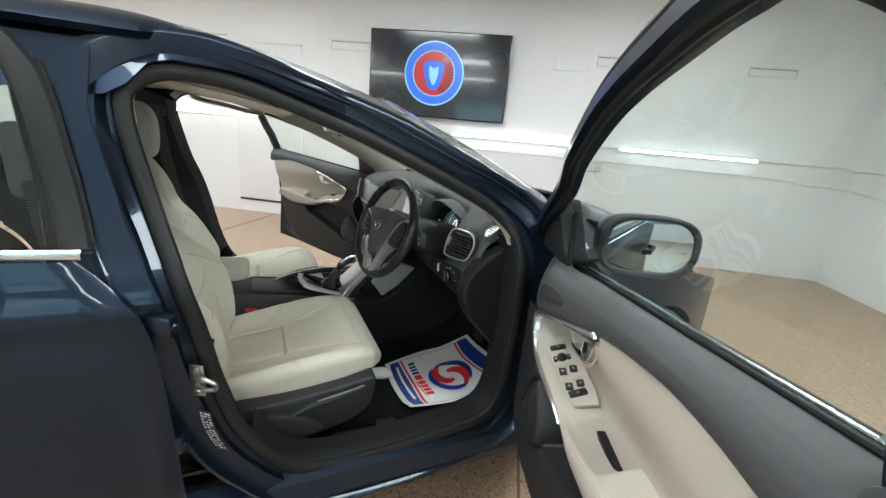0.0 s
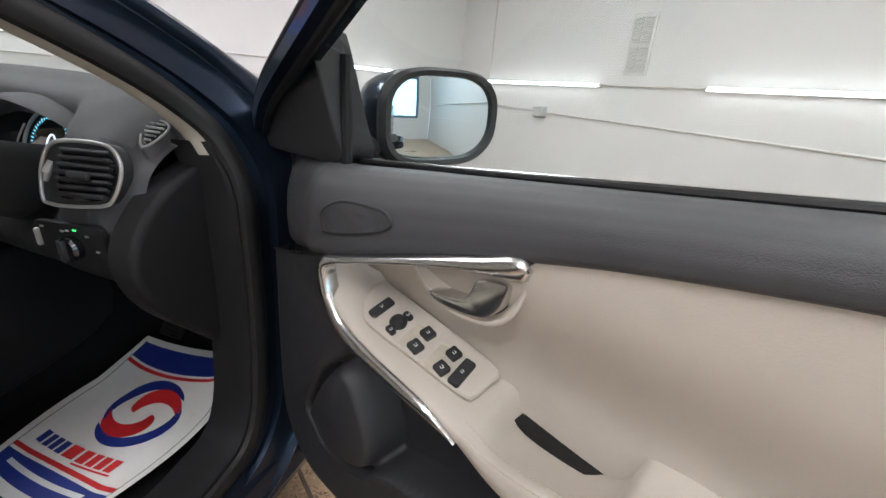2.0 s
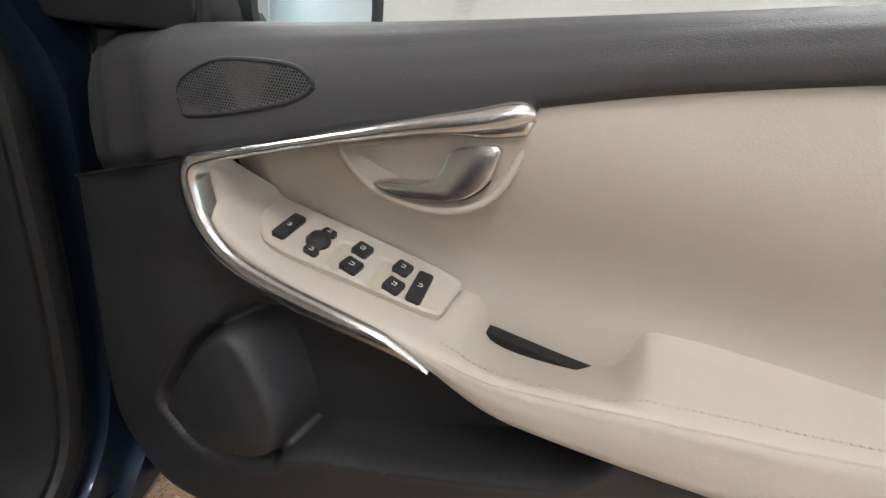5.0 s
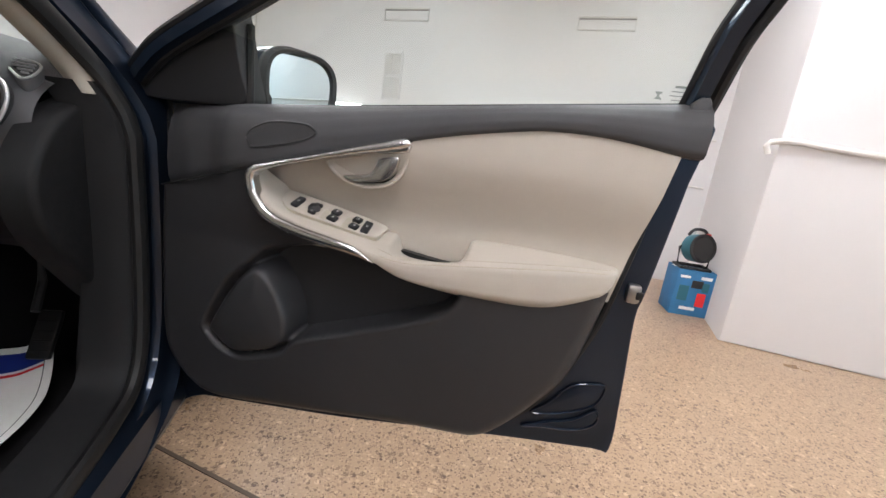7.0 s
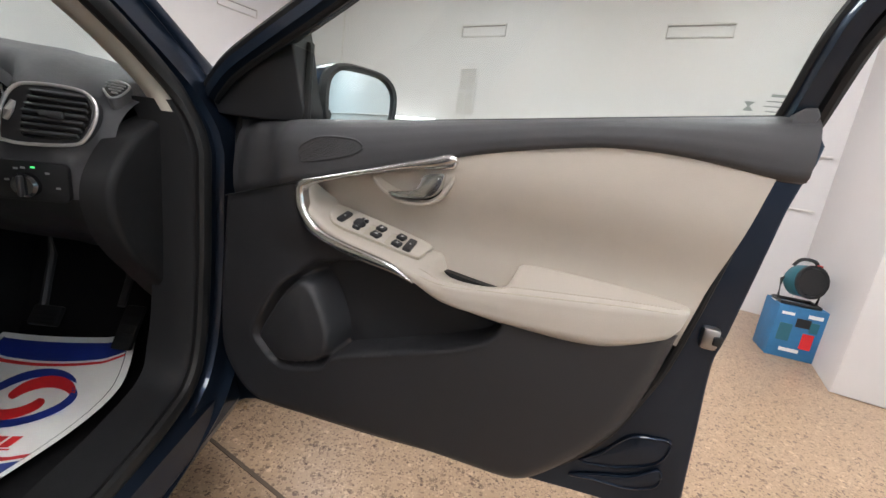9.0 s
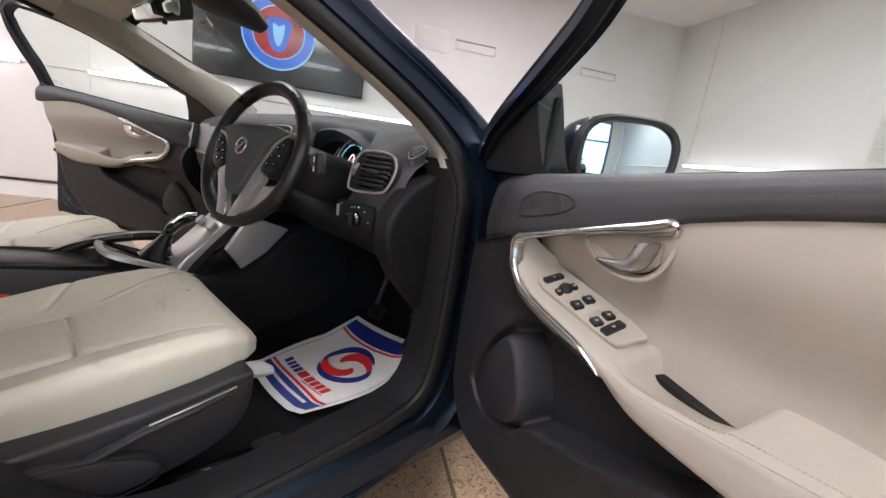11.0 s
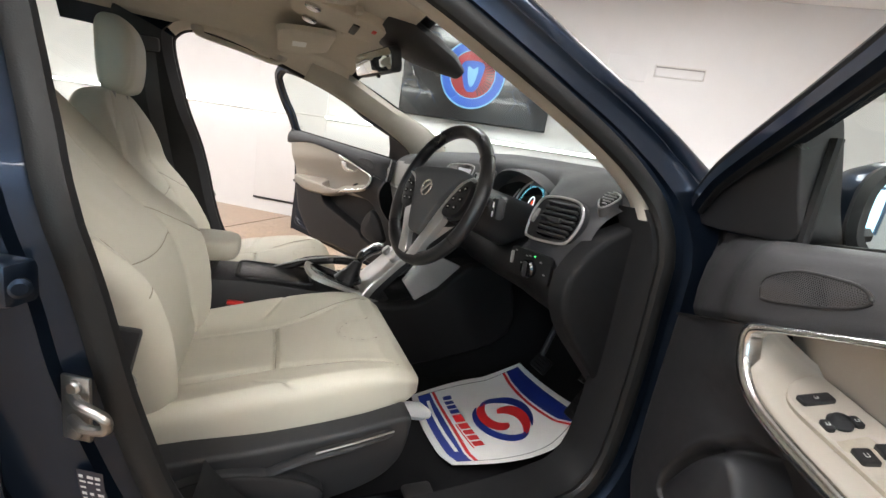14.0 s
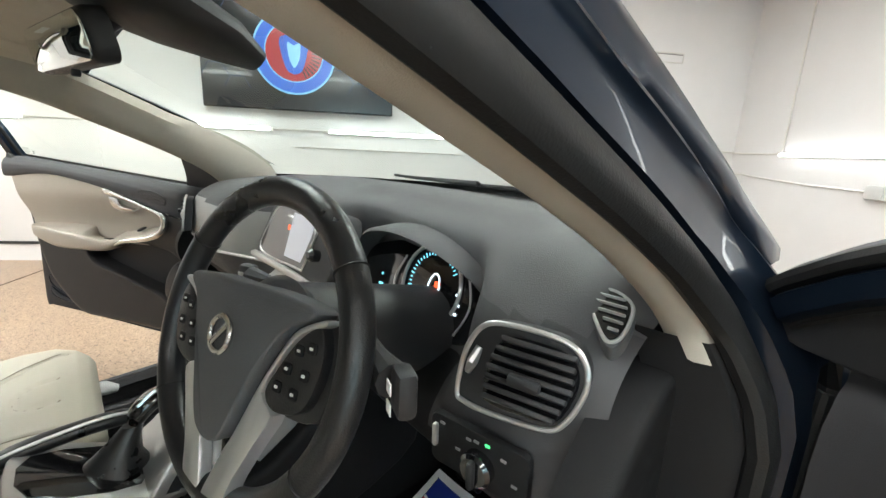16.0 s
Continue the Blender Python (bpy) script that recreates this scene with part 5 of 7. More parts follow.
for side in (False, True):
    MIRRORED = FAR_SIDE = side
    part("pillar_trim", loft(arc_rows([(-0.006, -0.006), (-0.016, -0.014), (-0.022, -0.034), (-0.014, -0.056), (0.30, -0.076), (1.0, -0.090), (1.45, -0.066)], lambda p: (p.y > 0.30 and p.z > 0.872)), closed=False), PILLARTRIM, car, "beige windscreen pillar trim", 60)
    part("roof_edge_trim", loft(arc_rows([(-0.006, -0.004), (-0.014, -0.014), (-0.012, -0.045), (0.10, -0.060)], lambda p: (p.y <= 0.46 and p.z > (1.222 if side else 1.13))), closed=False), LINER, car, "", 60)
    top = sorted((p.y, p.z) for p in RING if p.z > 1.10 and p.y > -0.03)
    def lining_edge(u, v):
        y = 0.45 - 1.6 * u
        zh = rail_z(y) - 0.054 - 0.030 * max(0.0, 1 - u * 5)
        zt = float(np.interp(y, [q[0] for q in top], [q[1] for q in top])) - 0.010
        return (0.50 + (side_x(zt) - 0.034 - 0.50) * v, y, zh + (zt - zh) * v ** 2.2)
    part("roof_lining_edge", grid(lining_edge, 48, 14), LINER, car, "", 80)
    if side:
        part("b_pillar_trim", loft(arc_rows([(-0.016, -0.03), (-0.018, -0.05), (0.10, -0.085), (1.0, -0.09), (1.6, -0.09)], lambda p: (p.y < 0.1 and 0.45 < p.z < 1.21)), closed=False), PLASTIC, car)
    part("pillar_cover", thick(grid(lambda u, v: (side_x(0.36 + 0.86 * u) - 0.075 + 0.02 * abs(2 * v - 1) ** 3, float(np.interp(0.36 + 0.86 * u, [0.36, 0.6, 0.9, 1.22], [0.03, -0.03, -0.10, -0.145])) - (0.0 if side else 0.075) - ((0.22 - 0.06 * u) if side else 0.09) * v, 0.36 + 0.86 * u), 20, 10), 0.006), PLASTIC, car, "black centre pillar cover")
    if side:
        part("belt_guide", box(0.026, 0.085, 0.045, pose(0.588, -0.165, 1.135, 4, -8, 0), 0.009), SOFT, car)
        part("seat_belt", tube([(0.580, -0.160, 1.13), (0.602, -0.145, 0.98), (0.612, -0.115, 0.80), (0.622, -0.075, 0.60), (0.625, -0.03, 0.40)], 0.024, 8, flat=0.07, up=(1, 0, 0.2)), SOFT, car, "black seat belt webbing")
    else:
        part("belt_guide", slab(rounded(0.075, 0.16, 0.02, 4), 0.022, pose(0.605, -0.31, 1.05, 0, -88, 0) @ pose(0, 0, 0, 0, 0, 90), 0.008), SOFT, car)
        part("seat_belt", tube([(x, y - 0.075, z) for x, y, z in ((0.596, -0.235, 1.06), (0.615, -0.215, 0.9), (0.645, -0.17, 0.65), (0.665, -0.12, 0.40))], 0.024, 8, flat=0.07, up=(1, 0, 0.2)), RUBBER, car, "black seat belt webbing")
    an = car if side else part("belt_anchor", box(0.018, 0.045, 0.075, pose(0.690, -0.012, 0.560, -12, 0, 0), 0.006), PLASTIC, car)
    if not side:
        part("anchor_loop", tube(smooth([(0.702, -0.006, 0.575), (0.706, 0.012, 0.570), (0.708, 0.020, 0.555), (0.706, 0.010, 0.545), (0.702, -0.006, 0.550)], 4), 0.0035, 8), STEEL, an)
    sp = part("sill_plate", box(0.085, 0.66, 0.010, pose(0.748, 0.47, 0.236, 0, -6, 0), 0.004), PLASTIC, car)
    for k in range(6):
        part("rib", box(0.004, 0.40, 0.004, pose(0.722 + k * 0.010, 0.42, 0.2425 + k * 0.0010), 0.0015), PLASTIC, sp)
    part("sill_trim", loft([[Vector((x, y, z + 0.030 * max(0, (y - 0.62) / 0.2) ** 2)) for x, z in ((0.72, 0.225), (0.70, 0.232), (0.68, 0.228), (0.662, 0.195), (0.655, 0.15))] for y in np.linspace(0.05, 0.88, 18)], closed=False), PLASTIC, car)
    part("kick_panel", slab(smooth([(0.86, 0.20), (0.90, 0.50), (0.915, 0.75), (1.0, 0.85), (1.2, 0.8), (1.25, 0.3), (1.1, 0.18)], 4, True), 0.03, pose(0.675, 0, 0) @ Matrix(((0, 0, 1, 0), (1, 0, 0, 0), (0, 1, 0, 0), (0, 0, 0, 1))), 0.01), LOWTRIM, car)
    # striker, plate, sticker, rear hinges
    stm = pose(0.836, 0.012, 0.603)
    stp = part("striker", box(0.005, 0.034, 0.078, stm @ pose(-0.004, -0.012, -0.039, 0, 0, -28), 0.002), STEEL, car, "zinc door striker")
    part("loop", tube(smooth([(0.833, -0.004, 0.620), (0.856, 0.012, 0.620), (0.870, 0.034, 0.614), (0.870, 0.038, 0.604), (0.868, 0.034, 0.596), (0.854, 0.012, 0.592), (0.833, -0.004, 0.592)], 5), 0.0054, 10), STEEL, stp)
    for q in (-0.031, 0.031):
        part("screw", turned([(0.0085, 0), (0.0085, 0.003), (0.006, 0.005), (0.0, 0.005)], stm @ pose(-0.001, -0.012, q * 0.88, 0, 90, -28), 12), STEEL, stp)
    for hz in (0.44, 0.73):
        part("rear_door_hinge", box(0.035, 0.06, 0.045, pose(0.842, -0.055, hz, 0, 0, -25), 0.008), PAINT, car)
        part("hinge_bolt", turned([(0.010, 0), (0.010, 0.006), (0.006, 0.009), (0.0, 0.009)], pose(0.856, -0.032, hz + 0.02, 0, 90, 30), 12), PAINT, car)
MIRRORED = FAR_SIDE = False

for k in range(11):
    part("sill_lettering", box(0.0012, 0.0065 + 0.003 * (k % 3 == 1), 0.010 + 0.003 * (k % 4 == 0), pose(0.8405, 0.485 + 0.0122 * k, 0.226, 0, -17, 0), 0.0004), STEEL, car)

# sticker with unreadable print on the pillar
def sticker(u, v, lift=0.0):
    """A point of the sticker, on the pillar's flange."""
    y, z = -0.003 + 0.024 * u + 0.030 * v * v + 0.004 * v, 0.526 - 0.118 * v - 0.012 * u
    return Vector((side_x(z) + 0.0315 + lift, y, z))


stk = part("pillar_sticker", grid(lambda u, v: sticker(u, v), 4, 10), BLACKINK, car, "black and white printed sticker")
for r_ in range(14):
    for c_ in range(3):
        v0, u0 = 0.05 + r_ * 0.066, 0.08 + 0.30 * c_
        w_ = 0.15 + 0.09 * ((r_ * 7 + c_ * 3) % 4) / 3
        if (r_ * 2 + c_) % 7 != 5:
            part("print_bar", grid(lambda u, v: sticker(u0 + w_ * u, v0 + (0.022 if r_ % 3 else 0.034) * v, 0.0008), 2, 1), GREYBOX, stk)

part("headliner", thick(grid(lambda u, v: ((2 * v - 1) * (0.575 - 0.03 * u), 0.46 - 1.75 * u + 0.05 * (1 - (2 * v - 1) ** 2) * (1 - u), rail_z(0.46 - 1.75 * u) - 0.062 - 0.030 * max(0.0, 1 - u * 5) + 0.048 * (1 - abs(2 * v - 1) ** 3)), 24, 24), 0.006), LINER, car, "beige fabric roof lining")
part("sunroof_shade", slab(rounded(0.80, 0.62, 0.05, 5, 0, 0), 0.006, pose(0, -0.30, 1.322, 180, 0, 0), 0.002), GLOSS, car, "dark glass roof panel")
part("sunroof_rim", tube([(x, y - 0.30, 1.318) for x, y in rounded(0.82, 0.64, 0.06, 6)], 0.007, 8, True), LINER, car)
for s_, nm in ((-1, "passenger"), (1, "driver")):
    vs = part("sun_visor", slab(rounded(0.40, 0.185, 0.04, 5), 0.020, pose(0.372 * s_, 0.250, 1.272, 186, 0, 0), 0.008), LINER, car, "beige folded sun visor")
    part("visor_label", slab(rounded(0.085, 0.048, 0.003, 2), 0.001, pose(0.372 * s_ + 0.01, 0.235, 1.2495, 186, 0, 0)), WHITE, vs)
    part("visor_clip", box(0.03, 0.02, 0.018, pose(0.13 * s_, 0.36, 1.262), 0.005), LINER, vs)
    far = 0.05 if s_ < 0 else 0.0
    part("grab_handle", tube(smooth([(0.576 * s_, 0.235 - far, 1.230), (0.576 * s_, 0.225 - far, 1.208), (0.580 * s_, 0.19 - far, 1.202), (0.576 * s_, 0.08 - far, 1.222), (0.576 * s_, -0.03 - far, 1.238), (0.584 * s_, -0.06 - far, 1.248), (0.594 * s_, -0.07 - far, 1.271)], 5), 0.021, 12, flat=0.42, up=(0.35 * s_, 0, -1)), LINER, car, "beige folded grab handle")
oc = part("overhead_console", slab(rounded(0.20, 0.27, 0.05, 5), 0.028, pose(0.0, 0.33, 1.290, 172, 0, 0), 0.012), LINER, car, "beige overhead console with lamps")
for lx, ly in ((0.055, 0.25), (-0.075, 0.25)):
    part("reading_lamp", turned([(0.022, 0), (0.022, 0.006), (0.017, 0.010), (0.0, 0.010)], pose(lx, ly, 1.273, 172, 0, 0), 20), CHROME, oc)
part("console_switch", slab(rounded(0.10, 0.02, 0.004, 3), 0.006, pose(0, 0.37, 1.258, 172, 0, 0), 0.002), PLASTIC, oc)
part("warning_light", slab(rounded(0.03, 0.012, 0.003, 3), 0.006, pose(0.05, 0.42, 1.252, 172, 0, 0), 0.002), RED, oc)

# rear-view mirror and sensor cover
RVC = Vector((-0.015, 0.447, 1.183))
rvm_m = Matrix.Translation(RVC) @ Matrix.Rotation(radians(13), 4, "Z") @ Matrix.Rotation(radians(90 + 13), 4, "X")
rvm = part("rear_view_mirror", slab(rounded(0.262, 0.070, 0.020, 5), 0.030, rvm_m @ Matrix.Translation((0, 0, -0.018)), 0.010, 3), PLASTIC, car, "frameless black rear-view mirror")
part("mirror_glass", slab(rounded(0.252, 0.060, 0.018, 5), 0.002, rvm_m @ Matrix.Translation((0, 0, 0.0122)), 0.0008), CABINMIRROR, rvm)
part("mirror_button", box(0.014, 0.012, 0.010, pose(0.02, 0.452, 1.136), 0.003), PLASTIC, rvm)
part("mirror_arm", tube([(0.0, 0.46, 1.19), (0.02, 0.50, 1.225), (0.03, 0.53, 1.27)], [0.016, 0.018, 0.028], 12), PLASTIC, rvm)
cov = []
for k, (c, w, h) in enumerate((((0.02, 0.44, 1.285), 0.13, 0.028), ((0.04, 0.50, 1.262), 0.135, 0.040), ((0.07, 0.57, 1.232), 0.105, 0.038), ((0.10, 0.63, 1.205), 0.075, 0.028), ((0.115, 0.672, 1.182), 0.035, 0.014))):
    cov.append([Vector((c[0] + w * math.cos(a), c[1] + 0.4 * h * math.sin(a), c[2] + h * math.sin(a))) for a in np.linspace(0, 2 * math.pi, 21)[:-1]])
part("sensor_cover", loft(cov, caps=True), PLASTIC, car, "black sensor cover behind the windscreen")

# floor, tunnel, bulkhead
part("carpet", thick(grid(lambda u, v: ((2 * v - 1) * 0.66, -1.2 + 2.55 * u, 0.165 + 0.55 * max(0, (u - 0.925) / 0.075) ** 1.2 + 0.10 * max(0, 1 - u / 0.25)), 40, 8), 0.008), CARPET, car, "black cabin carpet")
part("tunnel", loft([[Vector((x * w, y, z)) for x, z in ((-1.15, 0.16), (-1.0, h * 0.75 + 0.05), (-0.85, h), (0.85, h), (1.0, h * 0.75 + 0.05), (1.15, 0.16))] for y, w, h in ((-1.0, 0.12, 0.33), (-0.2, 0.125, 0.40), (0.4, 0.13, 0.42), (0.62, 0.10, 0.46), (0.80, 0.10, 0.56), (1.3, 0.10, 0.60))], closed=False), CARPET, car)
part("bulkhead", box(1.36, 0.03, 0.75, pose(0, 1.33, 0.16), 0.01), CARPET, car)
for px, py, pz, w, h in ((0.285, 1.05, 0.28, 0.075, 0.055), (0.500, 1.03, 0.245, 0.05, 0.12)):
    pd = part("pedal", box(w, 0.018, h, pose(px, py, pz, -35, 0, 0), 0.006), RUBBER, car)
    for k in range(4):
        part("tread", box(w * 0.8, 0.004, 0.004, pose(px, py - 0.011, pz, -35, 0, 0) @ pose(0, 0, h * (0.2 + 0.2 * k)), 0.0015), LOWTRIM, pd)
    part("pedal_arm", tube([(px, py + 0.01, pz + h), (px - 0.01, py + 0.06, pz + 0.18), (px - 0.01, py + 0.05, 0.62)], 0.010, 8), PLASTIC, pd)


# ---- seats ----
def build_seat(name, label, upright, head):
    """upright: how far forward the backrest's bolsters stand at each of its heights; head: the same for the headrest."""
    cx = 0.37
    # cushion rings along y
    CUSH = [(-0.17, 0.185, 0.33, 0.385, 0.012), (-0.10, 0.222, 0.325, 0.398, 0.022), (0.0, 0.240, 0.33, 0.408, 0.040), (0.10, 0.247, 0.342, 0.420, 0.050), (0.20, 0.252, 0.358, 0.438, 0.052), (0.29, 0.255, 0.374, 0.458, 0.046), (0.37, 0.256, 0.390, 0.476, 0.034), (0.43, 0.253, 0.402, 0.484, 0.022), (0.470, 0.242, 0.410, 0.478, 0.012), (0.494, 0.222, 0.418, 0.464, 0.006), (0.506, 0.195, 0.428, 0.448, 0.002)]

    def crease(t, w):
        return math.exp(-(t / w) ** 2)

    def cush(y):
        ys = [c[0] for c in CUSH]
        return [float(np.interp(y, ys, [c[k] for c in CUSH])) for k in (1, 2, 3, 4)]

    def seam_x(y):
        """Half width of the cushion's middle panel."""
        return float(np.interp(y, [-0.17, 0.05, 0.18, 0.22, 0.30, 0.38, 0.45, 0.51], [0.100, 0.102, 0.102, 0.104, 0.125, 0.165, 0.195, 0.20]))

    def relief(x, y):
        """Sunk seams of the cushion and its raised front pad."""
        ax = abs(x)
        d = 0.008 * crease(ax - seam_x(y), 0.005) * min(1.0, max(0.0, (0.47 - y) / 0.04))
        d += 0.010 * crease(y - (0.212 - 0.25 * x * x), 0.0045) * (1 if ax < seam_x(y) else 0)
        r = math.hypot(x / 0.060, (y - 0.425) / 0.068)
        if y < 0.435:
            d += 0.007 * crease((r - 1) * 0.065, 0.005)
        d += 0.006 * crease(y - (0.165 + 0.75 * (ax - 0.14)), 0.006) * min(1.0, max(0.0, (ax - 0.145) / 0.02)) * min(1.0, max(0.0, (0.245 - ax) / 0.02))
        d -= 0.007 * math.exp(-(x / 0.06) ** 2 - ((y - 0.40) / 0.045) ** 2)
        d -= 0.006 * math.exp(-((ax - 0.065) / 0.05) ** 2 - ((y - 0.10) / 0.09) ** 2)
        return d

    def cush_top(x, y):
        half, zb_, zc, bol = cush(y)
        t = min(0.999, abs(x) / half)
        mid = 0.5 * (zb_ + zc)
        top = zc + bol * min(1.0, max(0.0, (t - 0.46) / 0.42)) ** 1.7
        return mid + (top - mid) * math.sqrt(1 - t ** (2 / 0.62)) ** 0.36 - relief(x, y)

    rows_ = []
    for y in sorted(set(np.round(np.concatenate([np.linspace(-0.17, 0.46, 150), np.linspace(0.464, 0.506, 12)]), 4))):
        half, zb_, zc, bol = cush(y)
        pts = []
        for j in range(210):
            a = 2 * math.pi * (j + 0.5) / 210
            ca, sa = math.cos(a), math.sin(a)
            x = half * abs(ca) ** (0.62 if sa > 0 else 0.45) * (1 if ca > 0 else -1)
            t = abs(x) / half
            top = zc + bol * min(1.0, max(0.0, (t - 0.46) / 0.42)) ** 1.7
            mid = 0.5 * (zb_ + zc)
            z = mid + (top - mid) * abs(sa) ** 0.36 - relief(x, y) * min(1, sa * 4) if sa > 0 else mid + (zb_ - mid) * abs(sa) ** 0.45
            pts.append(Vector((cx + x, y, z)))
        rows_.append(pts)
    seat = part(name, loft(rows_, caps=True), CREAM, car, label, 80)
    seams = [[(x, 0.212 - 0.25 * x * x) for x in np.linspace(-0.10, 0.10, 20)]]
    seams += [[(s_ * seam_x(y), y) for y in np.linspace(-0.10, 0.455, 50)] for s_ in (-1, 1)]
    seams += [[(0.060 * math.sin(b), 0.425 - 0.068 * math.cos(b)) for b in np.linspace(-1.75, 1.75, 24)]]
    seams += [[(s_ * (0.128 + 0.40 * (y - 0.27)), y) for y in np.linspace(0.27, 0.44, 20)] for s_ in (-1, 1)]
    for line_ in seams:
        part("seam", tube([Vector((cx + x, y, cush_top(x, y) + 0.0006)) for x, y in line_], 0.0011, 5), SEAM, seat)

    BACK = [(z, y, half, th, bol) for (z, half, th, bol), y in zip(((0.35, 0.195, 0.10, 0.015), (0.42, 0.222, 0.12, 0.030), (0.50, 0.240, 0.14, 0.052), (0.60, 0.252, 0.145, 0.062), (0.68, 0.262, 0.14, 0.064), (0.76, 0.266, 0.13, 0.058), (0.83, 0.258, 0.115, 0.045), (0.89, 0.238, 0.10, 0.028), (0.935, 0.205, 0.09, 0.014), (0.962, 0.165, 0.075, 0.005), (0.976, 0.125, 0.05, 0.001), (0.982, 0.085, 0.03, 0.0)), upright)]
    BACK = [tuple(q) for q in smooth(BACK, 8)]

    def back_seam(z):
        return float(np.interp(z, [0.35, 0.50, 0.62, 0.72, 0.80, 0.88, 0.93, 0.98], [0.125, 0.130, 0.138, 0.150, 0.140, 0.112, 0.095, 0.085]))

    def back_relief(x, z):
        ax = abs(x)
        d = 0.009 * crease(ax - back_seam(z), 0.0055)
        d += 0.0035 * crease(z - (0.655 + 0.6 * x * x), 0.0055) * (1 if ax < back_seam(z) else 0)
        d += 0.006 * crease(ax - 0.045 - 0.10 * max(0, z - 0.70), 0.006) * min(1.0, max(0.0, (z - 0.70) / 0.05)) * (1 if z < 0.95 else 0)
        d += 0.003 * crease(z - (0.72 - 0.9 * (ax - 0.15)), 0.006) * min(1.0, max(0.0, (ax - 0.15) / 0.02))
        d -= 0.008 * math.exp(-(x / 0.09) ** 2 - ((z - 0.56) / 0.07) ** 2)
        return d

    rows_ = []
    for z in list(np.linspace(0.35, 0.93, 130)) + [0.94, 0.950, 0.958, 0.966, 0.972, 0.977, 0.982]:
        zs = [b[0] for b in BACK]
        yf, half, th, bol = [float(np.interp(z, zs, [b[k] for b in BACK])) for k in (1, 2, 3, 4)]
        pts = []
        for j in range(210):
            a = 2 * math.pi * (j + 0.5) / 210
            ca, sa = math.cos(a), math.sin(a)
            x = half * abs(ca) ** 0.62 * (1 if ca > 0 else -1)
            t = abs(x) / half
            front = yf - bol + bol * min(1.0, max(0.0, (t - 0.46) / 0.40)) ** 1.6
            back = yf - bol - th
            mid = 0.5 * (front + back)
            y = mid + (front - mid) * abs(sa) ** 0.42 - back_relief(x, z) * min(1, sa * 4) if sa > 0 else mid + (back - mid) * abs(sa) ** 0.5
            pts.append(Vector((cx + x, y, z)))
        rows_.append(pts)
    def back_front(x, z):
        zs = [b[0] for b in BACK]
        yf, half, th, bol = [float(np.interp(z, zs, [b[k] for b in BACK])) for k in (1, 2, 3, 4)]
        t = min(0.999, abs(x) / half)
        front = yf - bol + bol * min(1.0, max(0.0, (t - 0.46) / 0.40)) ** 1.6
        mid = 0.5 * (front + yf - bol - th)
        return mid + (front - mid) * math.sqrt(1 - t ** (2 / 0.62)) ** 0.42 - back_relief(x, z)
    bk = part("backrest", loft(rows_, caps=True), CREAM, seat, "cream leather backrest with side bolsters", 80)
    for line_ in [[(s_ * back_seam(z), z) for z in np.linspace(0.42, 0.92, 50)] for s_ in (-1, 1)] + [[(x, 0.655 + 0.6 * x * x) for x in np.linspace(-0.135, 0.135, 24)]] + [[(s_ * x, 0.72 - 0.9 * (x - 0.15)) for x in np.linspace(0.15, 0.235, 14)] for s_ in (-1, 1)]:
        part("seam", tube([Vector((cx + x, back_front(x, z) + 0.0006, z)) for x, z in line_], 0.0011, 5), SEAM, bk)
    # headrest
    def hring(z, yc, half, d, n=48):
        out = []
        for a in np.linspace(0, 2 * math.pi, n + 1)[:-1]:
            x = 0.70 * half * abs(math.cos(a)) ** 0.5 * (1 if math.cos(a) > 0 else -1)
            y = d * abs(math.sin(a)) ** 0.6 * (1 if math.sin(a) > 0 else -1)
            dent = 0.004 * crease(abs(x) - 0.070, 0.005) * (1 if y > 0 else 0)
            out.append(Vector((cx + x, head + 0.128 + yc + y - dent, z)))
        return out
    HEAD = [(0.972, -0.128, 0.07, 0.015), (0.977, -0.127, 0.10, 0.030), (0.987, -0.126, 0.120, 0.040), (1.005, -0.126, 0.133, 0.046), (1.04, -0.129, 0.140, 0.050), (1.08, -0.135, 0.139, 0.050), (1.105, -0.143, 0.128, 0.046), (1.122, -0.150, 0.108, 0.037), (1.132, -0.154, 0.080, 0.024), (1.135, -0.156, 0.05, 0.012)]
    HEAD = [(0.972 + (z - 0.972) * 1.42, yc + 0.10 * (z - 0.972), half, d * 1.05) for z, yc, half, d in HEAD]
    hr = part("headrest", loft([hring(*q) for q in smooth(HEAD, 4)], caps=True), CREAM, seat, "cream leather headrest", 80)
    for s_ in (-1, 1):
        part("headrest_post", rod((cx + 0.06 * s_, head, 0.93), (cx + 0.06 * s_, head, 0.985), 0.006), STEEL, hr)
    # outer side cover, levers and rails
    XP = Matrix(((0, 0, 1, 0), (1, 0, 0, 0), (0, 1, 0, 0), (0, 0, 0, 1)))
    cover = smooth([(-0.10, 0.30), (-0.07, 0.37), (0.06, 0.385), (0.20, 0.392), (0.36, 0.412), (0.452, 0.428), (0.462, 0.40), (0.448, 0.335), (0.40, 0.290), (0.30, 0.262), (0.15, 0.262), (0.0, 0.270)], 4, True)
    cv = part("side_cover", slab(cover, 0.055, pose(0.615, 0, 0) @ XP, 0.014, 3), PLASTIC, seat, "black plastic seat side cover")
    bump_ = smooth([(0.02, 0.30), (0.05, 0.345), (0.13, 0.365), (0.24, 0.345), (0.30, 0.305), (0.27, 0.275), (0.12, 0.27), (0.04, 0.28)], 4, True)
    part("recliner_cover", slab(bump_, 0.022, pose(0.669, 0, 0) @ XP, 0.010, 3), PLASTIC, cv)
